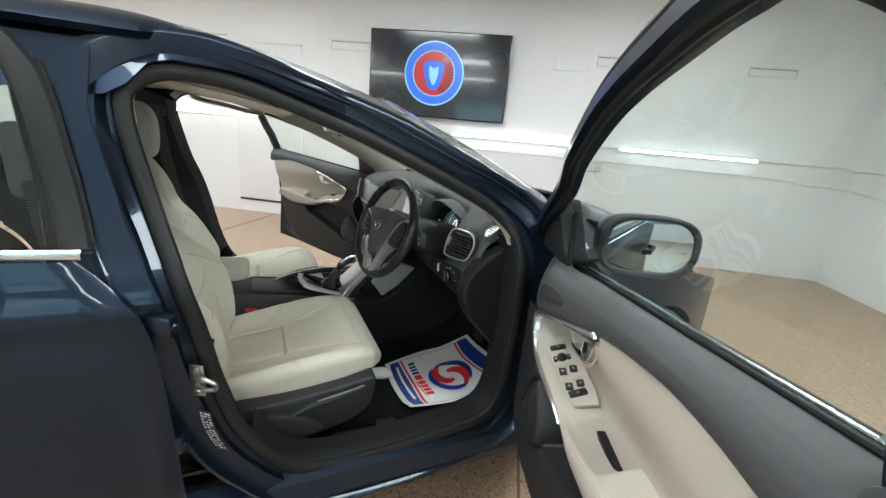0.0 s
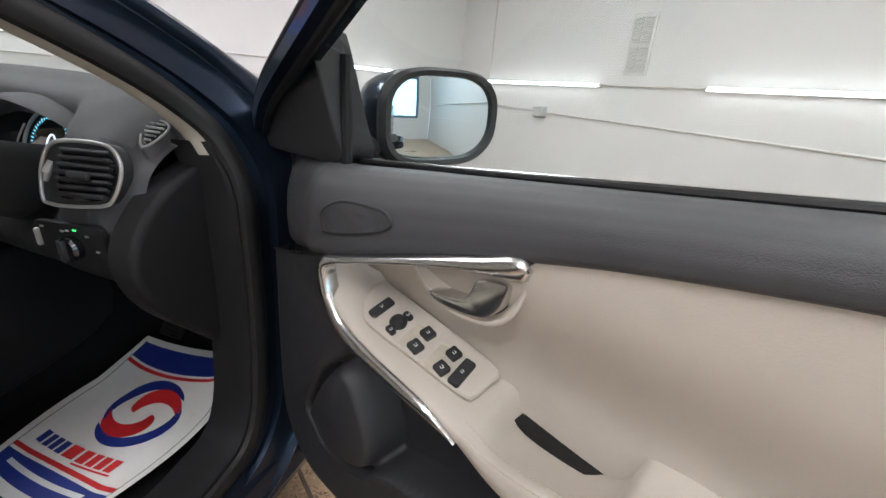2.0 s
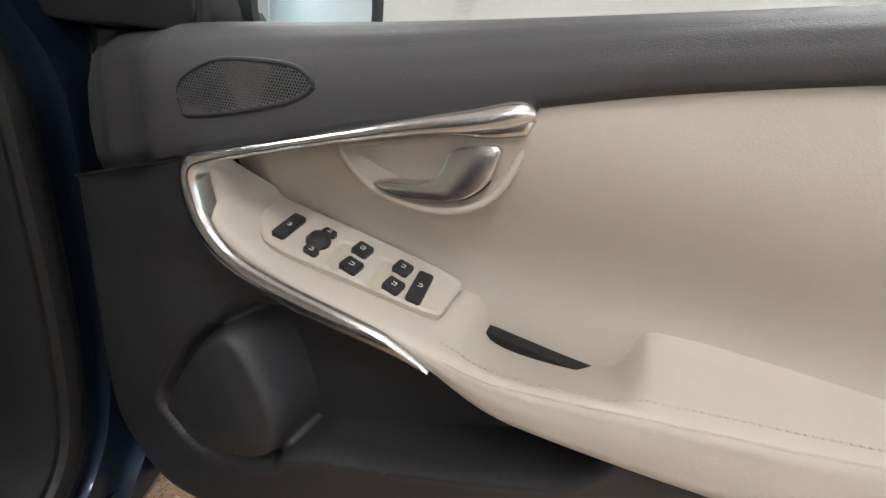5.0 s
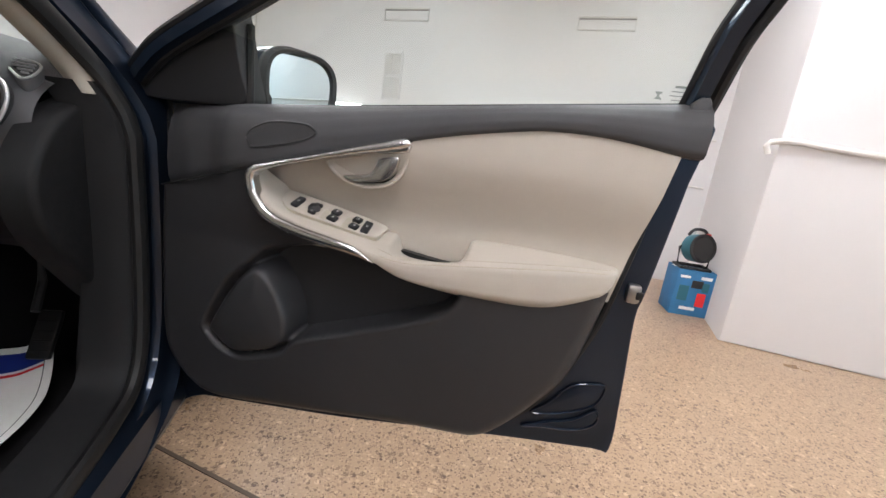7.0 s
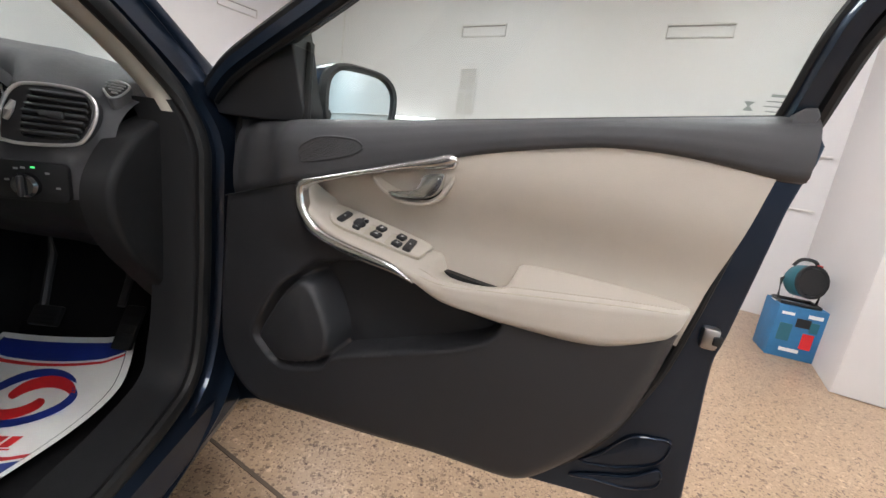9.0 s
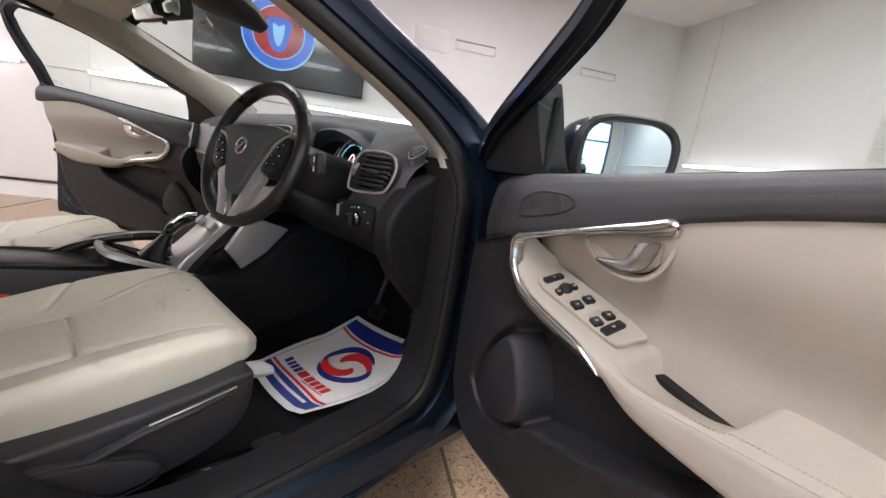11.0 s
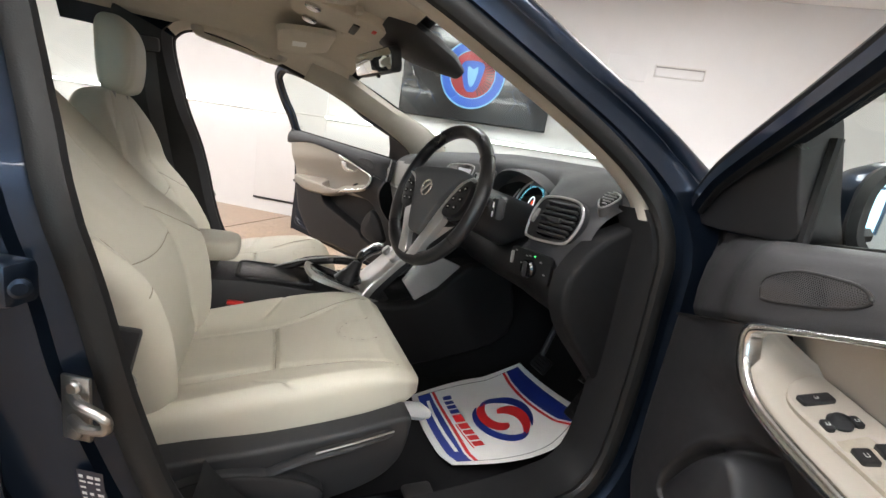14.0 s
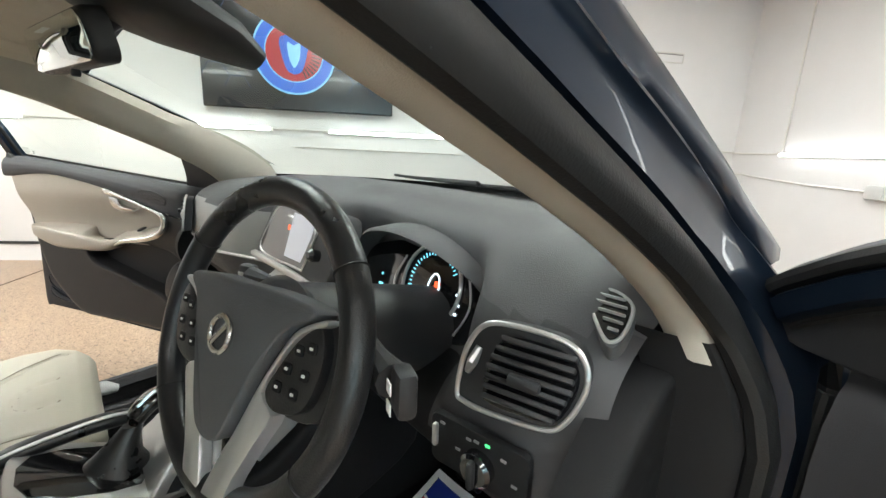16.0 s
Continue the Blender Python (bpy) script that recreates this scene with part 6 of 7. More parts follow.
    part("seat_lever", tube(smooth([(0.676, 0.20, 0.348), (0.688, 0.27, 0.380), (0.690, 0.35, 0.398), (0.684, 0.42, 0.410)], 4), [0.012] * 9 + [0.010] * 3 + [0.007], 10, flat=0.6), PLASTIC, cv)
    # Steel line paints the highlight along the top of the lever.
    part("lever_glint", tube(smooth([(0.694, 0.28, 0.392), (0.698, 0.35, 0.408), (0.692, 0.42, 0.418)], 4), 0.0018, 6), STEEL, cv)
    part("cover_joint", tube([Vector((0.6915, y, z)) for y, z in bump_], 0.0016, 6, True), LOWTRIM, cv)
    part("inner_side_cover", slab([(p[0], p[1]) for p in cover], 0.03, pose(0.128, 0, -0.02) @ XP, 0.008), PLASTIC, seat)
    part("front_knob", tube([(0.56, 0.46, 0.372), (0.56, 0.52, 0.362), (0.56, 0.545, 0.352)], [0.022, 0.026, 0.014], 12, flat=0.7), GREYBOX, seat, "grey thigh support lever")
    for rx in (0.635, 0.16):
        rl = part("seat_rail", box(0.035, 0.70, 0.035, pose(rx, 0.14, 0.178), 0.006), GLOSS, seat)
        part("rail_cap", box(0.045, 0.07, 0.045, pose(rx, 0.515, 0.176), 0.010), PLASTIC, rl)
    part("seat_base", box(0.42, 0.46, 0.14, pose(cx, 0.13, 0.212), 0.02), PLASTIC, seat)
    bs_ = part("belt_buckle", box(0.026, 0.052, 0.13, pose(0.116, 0.085, 0.315, -8, 0, 0), 0.008), PLASTIC, seat)
    part("buckle_button", box(0.018, 0.044, 0.012, pose(0.116, 0.102, 0.440, -8, 0, 0), 0.004), RED, bs_, "red seat belt buckle button")
    return seat


build_seat("driver_seat", "cream leather driver seat with black base", (0.01, 0.055, 0.066, 0.054, 0.020, -0.072, -0.140, -0.192, -0.228, -0.248, -0.262, -0.272), -0.30)
MIRRORED, SHIFT = True, Vector((0, -0.08, 0))
build_seat("passenger_seat", "cream leather passenger seat with black base", (0.0, 0.035, 0.050, 0.005, -0.045, -0.112, -0.138, -0.165, -0.190, -0.205, -0.216, -0.226), -0.215)
MIRRORED, SHIFT = False, Vector((0, 0, 0))
bench = part("rear_bench", loft([[Vector((x, y, z)) for y, z in ((-0.62, 0.30), (-0.60, 0.44), (-0.64, 0.48), (-1.0, 0.44), (-1.12, 0.70), (-1.22, 0.95), (-1.30, 0.97), (-1.30, 0.30))] for x in (-0.62, -0.60, -0.3, 0.0, 0.3, 0.60, 0.62)], caps=True), CREAM, car, "cream leather rear bench")
for hx in (-0.38, 0.38):
    part("rear_headrest", box(0.26, 0.09, 0.13, pose(hx, -1.25, 0.97, -10, 0, 0), 0.035, 4), CREAM, bench)


# ---- dashboard ----
SECT = {
    -0.70: [(1.12, 0.905), (0.98, 0.915), (0.90, 0.905), (0.84, 0.885), (0.80, 0.855), (0.785, 0.80), (0.785, 0.74), (0.80, 0.68), (0.84, 0.62), (0.95, 0.56)],
    -0.62: [(1.20, 0.925), (1.0, 0.950), (0.86, 0.940), (0.785, 0.910), (0.755, 0.870), (0.745, 0.80), (0.755, 0.74), (0.78, 0.68), (0.84, 0.62), (1.0, 0.55)],
    -0.35: [(1.34, 0.930), (1.0, 0.970), (0.86, 0.955), (0.785, 0.920), (0.755, 0.875), (0.745, 0.80), (0.760, 0.74), (0.79, 0.68), (0.85, 0.62), (1.0, 0.55)],
    -0.16: [(1.38, 0.930), (1.0, 0.980), (0.88, 0.962), (0.82, 0.930), (0.80, 0.875), (0.79, 0.80), (0.785, 0.74), (0.79, 0.68), (0.85, 0.62), (1.0, 0.55)],
    0.06: [(1.40, 0.930), (1.0, 0.982), (0.88, 0.966), (0.82, 0.936), (0.80, 0.875), (0.79, 0.80), (0.785, 0.74), (0.79, 0.68), (0.85, 0.62), (1.0, 0.55)],
    0.15: [(1.39, 0.930), (1.0, 0.980), (0.90, 0.965), (0.85, 0.945), (0.86, 0.875), (0.86, 0.80), (0.80, 0.745), (0.765, 0.70), (0.80, 0.63), (0.98, 0.56)],
    0.46: [(1.30, 0.928), (1.0, 0.970), (0.90, 0.958), (0.845, 0.935), (0.85, 0.870), (0.84, 0.80), (0.775, 0.755), (0.742, 0.70), (0.775, 0.645), (0.95, 0.56)],
    0.54: [(1.26, 0.926), (1.0, 0.962), (0.87, 0.948), (0.80, 0.915), (0.765, 0.875), (0.745, 0.81), (0.742, 0.76), (0.735, 0.70), (0.765, 0.645), (0.93, 0.56)],
    0.62: [(1.20, 0.922), (1.0, 0.946), (0.86, 0.931), (0.785, 0.898), (0.752, 0.865), (0.738, 0.80), (0.737, 0.755), (0.735, 0.70), (0.765, 0.645), (0.92, 0.55)],
    0.70: [(1.10, 0.900), (0.97, 0.908), (0.88, 0.896), (0.82, 0.873), (0.782, 0.838), (0.768, 0.795), (0.768, 0.75), (0.77, 0.70), (0.80, 0.63), (0.92, 0.53)],
}
keys = sorted(SECT)
dash_rows = []
for x in np.linspace(-0.70, 0.70, 71):
    b = max(1, next((i for i, k in enumerate(keys) if k >= x - 1e-9), len(keys) - 1))
    a, c = keys[b - 1], keys[b]
    t = (x - a) / (c - a)
    t = t * t * (3 - 2 * t)
    pts = [(1 - t) * np.array(p) + t * np.array(q) for p, q in zip(SECT[a], SECT[c])]
    near = min(1.0, max(0.0, (-0.14 - x) / 0.24))
    near = 0.045 * near * near * (3 - 2 * near)
    dash_rows.append([Vector((x, p[0] - near * min(1.0, max(0.0, (1.0 - p[0]) / 0.16)), p[1])) for p in smooth(pts, 4)])
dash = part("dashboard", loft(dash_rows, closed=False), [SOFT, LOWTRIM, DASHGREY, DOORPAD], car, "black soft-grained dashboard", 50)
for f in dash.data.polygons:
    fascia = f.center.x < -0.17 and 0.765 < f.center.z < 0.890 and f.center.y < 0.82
    # Driver-side front face: its shade is put in as a darker black.
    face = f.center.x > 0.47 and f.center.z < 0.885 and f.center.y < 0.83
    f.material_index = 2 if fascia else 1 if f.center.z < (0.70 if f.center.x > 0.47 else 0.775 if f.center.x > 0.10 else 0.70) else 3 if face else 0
XP2 = Matrix(((0, 0, 1, 0), (1, 0, 0, 0), (0, 1, 0, 0), (0, 0, 0, 1)))
for side in (False, True):
    MIRRORED = side
    back = -0.045 if side else 0.0  # the passenger side stands nearer
    endo = smooth([(0.985, 0.884), (0.90, 0.868), (0.836, 0.850), (0.778, 0.820), (0.735, 0.776), (0.712, 0.728), (0.718, 0.674), (0.75, 0.615), (0.815, 0.545), (0.89, 0.47), (0.955, 0.44), (0.985, 0.65)], 5, True)
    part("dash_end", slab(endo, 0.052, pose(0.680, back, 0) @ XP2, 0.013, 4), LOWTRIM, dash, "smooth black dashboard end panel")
    # outer vent
    vm = Matrix.Translation((0.618 + (0.02 if side else 0.0), 0.744 + back, 0.838)) @ Matrix.Rotation(radians(14), 4, "Z") @ Matrix.Rotation(radians(90 - 8), 4, "X")
    vo = smooth([(-0.074, -0.045), (-0.070, 0.005), (-0.052, 0.042), (-0.02, 0.053), (0.045, 0.052), (0.070, 0.035), (0.074, 0.005), (0.058, -0.035), (0.035, -0.050), (-0.03, -0.056), (-0.062, -0.054)], 5, True)
    vo = [(p[0] * 0.89, p[1] * 0.90) for p in vo]
    vent = part("air_vent", slab(vo, 0.022, vm @ Matrix.Translation((0, 0, -0.012)), 0.006), PLASTIC, dash, "black air vent with silver rim")
    part("rim", tube([vm @ Vector((p[0] * 1.0, p[1] * 1.0, 0.010)) for p in vo], 0.0030, 8, True), SILVER, vent)
    part("cavity", slab([(0.012 + p[0] * 0.72, p[1] * 0.80) for p in vo], 0.001, vm @ Matrix.Translation((0, 0, 0.0102))), GLOSS, vent)
    for k in range(7):
        zz = -0.033 + k * 0.0108
        w = 0.088 - abs(k - 3) * 0.004
        part("slat", box(w, 0.0055, 0.010, vm @ pose(0.012 + 0.002 * (k - 3), zz, 0.0112, -28, 0, 0), 0.0015), PLASTIC, vent)
    part("slat_knob", box(0.034, 0.012, 0.010, vm @ pose(0.012, 0.0, 0.020), 0.004), PLASTIC, vent)
    part("vent_wheel", tube([vm @ Vector((-0.056, -0.014, 0.010)), vm @ Vector((-0.050, 0.0, 0.014)), vm @ Vector((-0.046, 0.016, 0.010))], [0.004, 0.006, 0.004], 8), SILVER, vent)
    # demister vent on top
    dm_ = Matrix.Translation((0.660, 0.830 + back, 0.894)) @ Matrix.Rotation(radians(13), 4, "Z") @ Matrix.Rotation(radians(27), 4, "X")
    do = smooth([(-0.036, 0.026), (-0.018, 0.033), (0.004, 0.031), (0.024, 0.014), (0.027, -0.016), (0.022, -0.042), (0.010, -0.047), (-0.012, -0.016)], 5, True)
    dv = part("demister_vent", slab(do, 0.020, dm_ @ Matrix.Translation((0, 0, -0.012)), 0.004), SOFT, dash)
    part("cavity", slab([(p[0] * 0.8, p[1] * 0.8) for p in do], 0.001, dm_ @ Matrix.Translation((0, 0, 0.0084))), GLOSS, dv)
    part("rim", tube([dm_ @ Vector((p[0] * 0.88, p[1] * 0.88, 0.0082)) for p in do], 0.0022, 6, True), DASHGREY, dv)
    for k in range(5):
        part("slat", box((0.011, 0.020, 0.028, 0.034, 0.036)[k], 0.0022, 0.004, dm_ @ pose((0.012, 0.009, 0.005, 0.001, -0.004)[k], -0.028 + k * 0.0112, 0.0092, 0, 0, -4), 0.001), DASHGREY, dv)
MIRRORED = False
part("trim_line", tube([Vector((x, float(np.interp(x, [-0.70, -0.6, -0.35, -0.16], [0.730, 0.697, 0.694, 0.780])), 0.775 - 0.015 * (x + 0.4))) for x in np.linspace(-0.69, -0.17, 24)], 0.004, 8), SILVER, dash, "thin silver trim line")

# instrument cluster with hood
HOODC = (0.325, 0.845)
hood_rows = []
for d, dy, dz in ((0.0, 0.86, 0.0), (0.0, 0.80, 0.004), (0.004, 0.792, 0.004), (0.009, 0.798, 0.008), (0.012, 0.84, 0.010), (0.012, 0.93, 0.012)):
    hood_rows.append([Vector((HOODC[0] + (0.165 + d) * math.cos(a), dy + 0.04 * abs(math.cos(a)) ** 3, 0.835 + (0.088 + d) * math.sin(a) ** (1 if math.sin(a) > 0 else 1) + dz * 0.2)) for a in np.linspace(radians(-18), radians(198), 33)])
part("cluster_hood", thick(loft(hood_rows, closed=False), 0.003), SOFT, dash, "hooded instrument binnacle", 60)
CM = Matrix.Translation((0.325, 0.842, 0.832)) @ Matrix.Rotation(radians(72), 4, "X")
cl = part("instrument_panel", slab(smooth([(-0.150, -0.035), (-0.145, 0.03), (-0.10, 0.058), (0.0, 0.075), (0.10, 0.058), (0.145, 0.03), (0.150, -0.035), (0.10, -0.062), (-0.10, -0.062)], 5, True), 0.012, CM, 0.003), GLOSS, dash, "black instrument cluster with lit dial")
GLOWB = material("dial_blue_glow", (0.1, 0.3, 0.4), 0.3, 0, 0, 10, emit=(0.20, 0.65, 0.85), power=1.3)
GLOWW = material("dial_white_glow", (0.6, 0.65, 0.7), 0.3, 0, 0, 10, emit=(0.75, 0.85, 0.95), power=1.2)
GLOWR = material("dial_red_glow", (0.5, 0.05, 0.02), 0.3, 0, 0, 10, emit=(0.9, 0.12, 0.04), power=1.0)
GLOWO = material("dial_amber_glow", (0.5, 0.25, 0.05), 0.3, 0, 0, 10, emit=(0.9, 0.40, 0.08), power=1.0)
GLOWD = material("display_grey_glow", (0.4, 0.4, 0.42), 0.3, 0, 0, 10, emit=(0.55, 0.53, 0.60), power=0.3)
GLOWG = material("switch_green_glow", (0.05, 0.5, 0.1), 0.3, 0, 0, 10, emit=(0.10, 0.9, 0.25), power=1.0)
dc = (0.046, 0.012)
part("dial_rim", tube([CM @ Vector((dc[0] + 0.066 * math.cos(a), dc[1] + 0.066 * math.sin(a), 0.016)) for a in np.linspace(0, 2 * math.pi, 49)[:-1]], 0.0032, 8, True), SILVER, cl)
for s_ in (-1, 1):
    part("side_arc", tube([CM @ Vector((dc[0] + 0.088 * s_ * 1.05 - 0.012 * s_ + 0.010 * s_ * math.cos(t * 2.2), 0.045 * t, 0.015)) for t in np.linspace(-1, 1, 12)], 0.0018, 6), SILVER, cl)
for k in range(25):
    a = radians(215 - k * 7.6)
    part("dial_mark", box(0.0016, 0.008 if k % 3 == 0 else 0.005, 0.0006, CM @ Matrix.Translation((dc[0], dc[1], 0.0125)) @ Matrix.Rotation(a - math.pi / 2, 4, "Z") @ Matrix.Translation((0, 0.052, 0))), GLOWB, cl)
part("dial_car_symbol", tube([CM @ Vector((dc[0] + 0.005 + 0.013 * math.cos(a), dc[1] - 0.006 + 0.026 * math.sin(a), 0.0128)) for a in np.linspace(0, 2 * math.pi, 21)[:-1]], 0.0014, 6, True), GLOWW, cl)
part("dial_door_symbol", slab(rounded(0.012, 0.010, 0.002, 2, dc[0] + 0.012, dc[1] + 0.004), 0.0008, CM @ Matrix.Translation((0, 0, 0.0125))), GLOWR, cl)
part("dial_hatch_symbol", slab(rounded(0.012, 0.007, 0.002, 2, dc[0] + 0.005, dc[1] - 0.027), 0.0008, CM @ Matrix.Translation((0, 0, 0.0125))), GLOWO, cl)
part("dial_readout", slab(rounded(0.040, 0.005, 0.001, 2, dc[0], dc[1] - 0.046), 0.0008, CM @ Matrix.Translation((0, 0, 0.0125))), GLOWW, cl)
for qx, qy, w in ((-0.085, 0.0, 0.004), (-0.082, -0.018, 0.012), (0.105, 0.012, 0.006), (0.112, -0.002, 0.006), (0.108, -0.016, 0.010), (0.100, -0.032, 0.014)):
    part("cluster_readout", slab(rounded(w, 0.004, 0.001, 2, qx, qy), 0.0008, CM @ Matrix.Translation((0, 0, 0.0125))), GLOWB if qx < 0.1 else GLOWW, cl)

# column stalks
for s_, x0 in ((1, 0.43), (-1, 0.32)):
    st_ = part("column_stalk", tube([(x0, 0.66, 0.845), (x0 + 0.09 * s_, 0.635, 0.85), (x0 + 0.135 * s_, 0.622, 0.848)], [0.012, 0.010, 0.018], 10), PLASTIC, dash, "black column stalk")
    part("stalk_end", box(0.030, 0.020, 0.046, pose(x0 + 0.150 * s_, 0.622, 0.822, 0, 0, -20 * s_), 0.007), PLASTIC, st_)
    for k in (0, 1):
        part("stalk_symbol", box(0.012, 0.0015, 0.012, pose(x0 + 0.146 * s_, 0.6085, 0.826 + 0.02 * k, 0, 0, -20 * s_), 0.0005), WHITE, st_)
part("steering_column", rod((0.375, 0.60, 0.84), (0.375, 0.88, 0.76), 0.055, 20, 0.075), PLASTIC, dash)

# light switch panel
GREYTRIM2 = material("dim_print", (0.22, 0.22, 0.22), 0.6, 0, 0.05, 50)
LM = Matrix.Translation((0.585, 0.728, 0.728)) @ Matrix.Rotation(radians(10), 4, "Z") @ Matrix.Rotation(radians(92), 4, "X")
lp_ = part("light_switch_panel", slab(rounded(0.126, 0.066, 0.010, 4), 0.0095, LM, 0.002), LOWTRIM, dash)
part("light_knob", turned([(0.020, 0), (0.020, 0.010), (0.016, 0.014), (0.0, 0.014)], LM @ Matrix.Translation((0.005, -0.006, 0.010)), 24), GLOSS, lp_)
part("knob_grip", box(0.008, 0.034, 0.010, LM @ pose(0.005, -0.006, 0.022), 0.003), PLASTIC, lp_)
part("dimmer_wheel", box(0.007, 0.030, 0.008, LM @ pose(-0.055, 0.006, 0.008), 0.003), SILVER, lp_)
for k, (qx, qy) in enumerate(((-0.046, 0.024), (-0.024, 0.0), (0.034, 0.016), (0.048, -0.008), (-0.010, 0.020), (0.000, 0.022))):
    part("panel_symbol", slab(rounded(0.007, 0.0035, 0.001, 2, qx, qy), 0.0006, LM @ Matrix.Translation((0, 0, 0.0098))), GREYTRIM2, lp_)
part("green_light", slab(rounded(0.006, 0.003, 0.001, 2, 0.014, 0.024), 0.0008, LM @ Matrix.Translation((0, 0, 0.0098))), GLOWG, lp_)

# centre screen
SCM = Matrix.Translation((-0.030, 0.790, 0.862)) @ Matrix.Rotation(radians(75), 4, "X")
so = smooth([(-0.158, -0.066), (-0.146, 0.0), (-0.118, 0.042), (-0.09, 0.054), (0.0, 0.061), (0.080, 0.061), (0.108, 0.048), (0.098, 0.005), (0.074, -0.058), (0.05, -0.064)], 5, True)
surround_o = smooth([(-0.185, -0.078), (-0.165, 0.010), (-0.125, 0.058), (0.0, 0.074), (0.120, 0.072), (0.175, 0.060), (0.182, 0.0), (0.165, -0.070), (0.0, -0.078)], 5, True)
scr_ = part("screen_surround", slab(surround_o, 0.050, SCM @ Matrix.Translation((0, 0, -0.04)), 0.006), SOFT, dash, "centre display with silver rim")
part("rim", tube([SCM @ Vector((p[0], p[1], 0.0108)) for p in so], 0.0028, 8, True), SILVER, scr_)
part("display", slab([(p[0] * 0.97, p[1] * 0.96) for p in so], 0.002, SCM @ Matrix.Translation((0, 0, 0.0102))), GLOSS, scr_)
part("display_picture", slab([(-0.022, -0.052), (0.062, -0.050), (0.086, 0.005), (0.092, 0.046), (-0.014, 0.047)], 0.0006, SCM @ Matrix.Translation((0, 0, 0.0124))), GLOWD, scr_)
part("display_icon", slab(rounded(0.012, 0.012, 0.005, 3, -0.026, 0.012), 0.0006, SCM @ Matrix.Translation((0, 0, 0.0124))), GLOWR, scr_)
part("start_button", slab(rounded(0.028, 0.028, 0.006, 4, 0.146, 0.026), 0.006, SCM @ Matrix.Translation((0, 0, 0.0102)), 0.003), SILVER, scr_)
part("button_mark", slab(rounded(0.016, 0.016, 0.003, 4, 0.146, 0.026), 0.001, SCM @ Matrix.Translation((0, 0, 0.0160))), PLASTIC, scr_)
part("trim_band", slab(smooth([(-0.200, -0.074), (-0.06, -0.072), (0.06, -0.074), (0.125, -0.080), (0.130, -0.094), (0.06, -0.092), (-0.06, -0.090), (-0.200, -0.092)], 3, True), 0.020, SCM @ Matrix.Translation((0, 0, -0.004)), 0.004), SILVER, scr_, "brushed silver band under the display")
part("key_fob", tube([SCM @ Vector((0.126, -0.022, 0.008)), SCM @ Vector((0.127, -0.022, 0.026)), SCM @ Vector((0.128, -0.022, 0.034))], [0.012, 0.013, 0.007], 12), GLOSS, scr_)
# centre vents below the screen
for k in range(5):
    part("centre_vent_slat", box(0.20, 0.012, 0.004, pose(-0.03, 0.788, 0.765 + k * 0.011), 0.001), PLASTIC, dash)

# floating centre stack
stack_o = smooth([(-0.100, -0.02), (0.100, -0.02), (0.090, 0.12), (0.078, 0.25), (0.085, 0.36), (0.10, 0.42), (0.0, 0.435), (-0.10, 0.42), (-0.085, 0.36), (-0.078, 0.25), (-0.090, 0.12)], 4, True)
stack_m = Matrix.Translation((0.0, 0.755, 0.752)) @ Matrix(((1, 0, 0, 0), (0, -0.70, -0.714, 0), (0, -0.714, 0.70, 0), (0, 0, 0, 1)))
stk_ = part("centre_panel", slab(stack_o, 0.022, stack_m @ Matrix.Translation((0, 0, -0.011)), 0.005, 3), SILVER, dash, "slim brushed silver centre stack")
part("key_field", slab(rounded(0.10, 0.17, 0.012, 4, 0.0, 0.14), 0.003, stack_m @ Matrix.Translation((0, 0, 0.0105)), 0.001), GLOSS, stk_)
for k in range(4):
    for j in (-1, 0, 1):
        part("panel_key", slab(rounded(0.022, 0.016, 0.003, 3, j * 0.03, 0.085 + k * 0.034), 0.004, stack_m @ Matrix.Translation((0, 0, 0.0133)), 0.0015), PLASTIC, stk_)
for j in (-1, 1):
    part("panel_knob", turned([(0.017, 0), (0.017, 0.014), (0.014, 0.018), (0.0, 0.018)], stack_m @ Matrix.Translation((j * 0.052, 0.25, 0.0105)), 20), SILVER, stk_)
part("panel_back", slab([(p[0] * 0.97, p[1]) for p in stack_o], 0.02, stack_m @ Matrix.Translation((0, 0, -0.032))), PLASTIC, stk_)
GREYTRIM = material("grey_satin_trim", (0.40, 0.40, 0.39), 0.38, 0.45, 0.04, 60, 0.05, 700)
for s_ in (-1, 1):
    cheek = [(0.585, 0.530), (0.632, 0.466), (0.704, 0.512), (0.778, 0.588), (0.70, 0.618), (0.640, 0.612)]
    part("tunnel_cheek", slab(cheek, 0.022, pose(0.106 if s_ > 0 else -0.128, 0, 0) @ XP2, 0.003), GREYTRIM, dash, "light grey tunnel side panel")

# ---- steering wheel ----
wa, wy = radians(19.5), radians(11.0)
wx_ = Vector((math.cos(wy), math.sin(wy), 0))
wy_ = Vector((-math.sin(wy) * math.sin(wa), math.cos(wy) * math.sin(wa), math.cos(wa)))
wz_ = wx_.cross(wy_)
WM = Matrix.Translation((0.383, 0.552, 0.842)) @ Matrix((wx_, wy_, wz_)).transposed().to_4x4() @ Matrix.Rotation(radians(3), 4, "Z")
RR = 0.170
rim_p = [WM @ Vector((RR * math.cos(a), RR * math.sin(a) * (0.985 if math.sin(a) < 0 else 1), 0)) for a in np.linspace(0, 2 * math.pi, 97)[:-1]]
sw_ = part("steering_wheel", tube(rim_p, 0.0172, 16, True, 0.92, tuple(WM.to_3x3() @ Vector((0, 0, 1)))), LEATHERB, car, "black leather steering wheel with silver inlays")
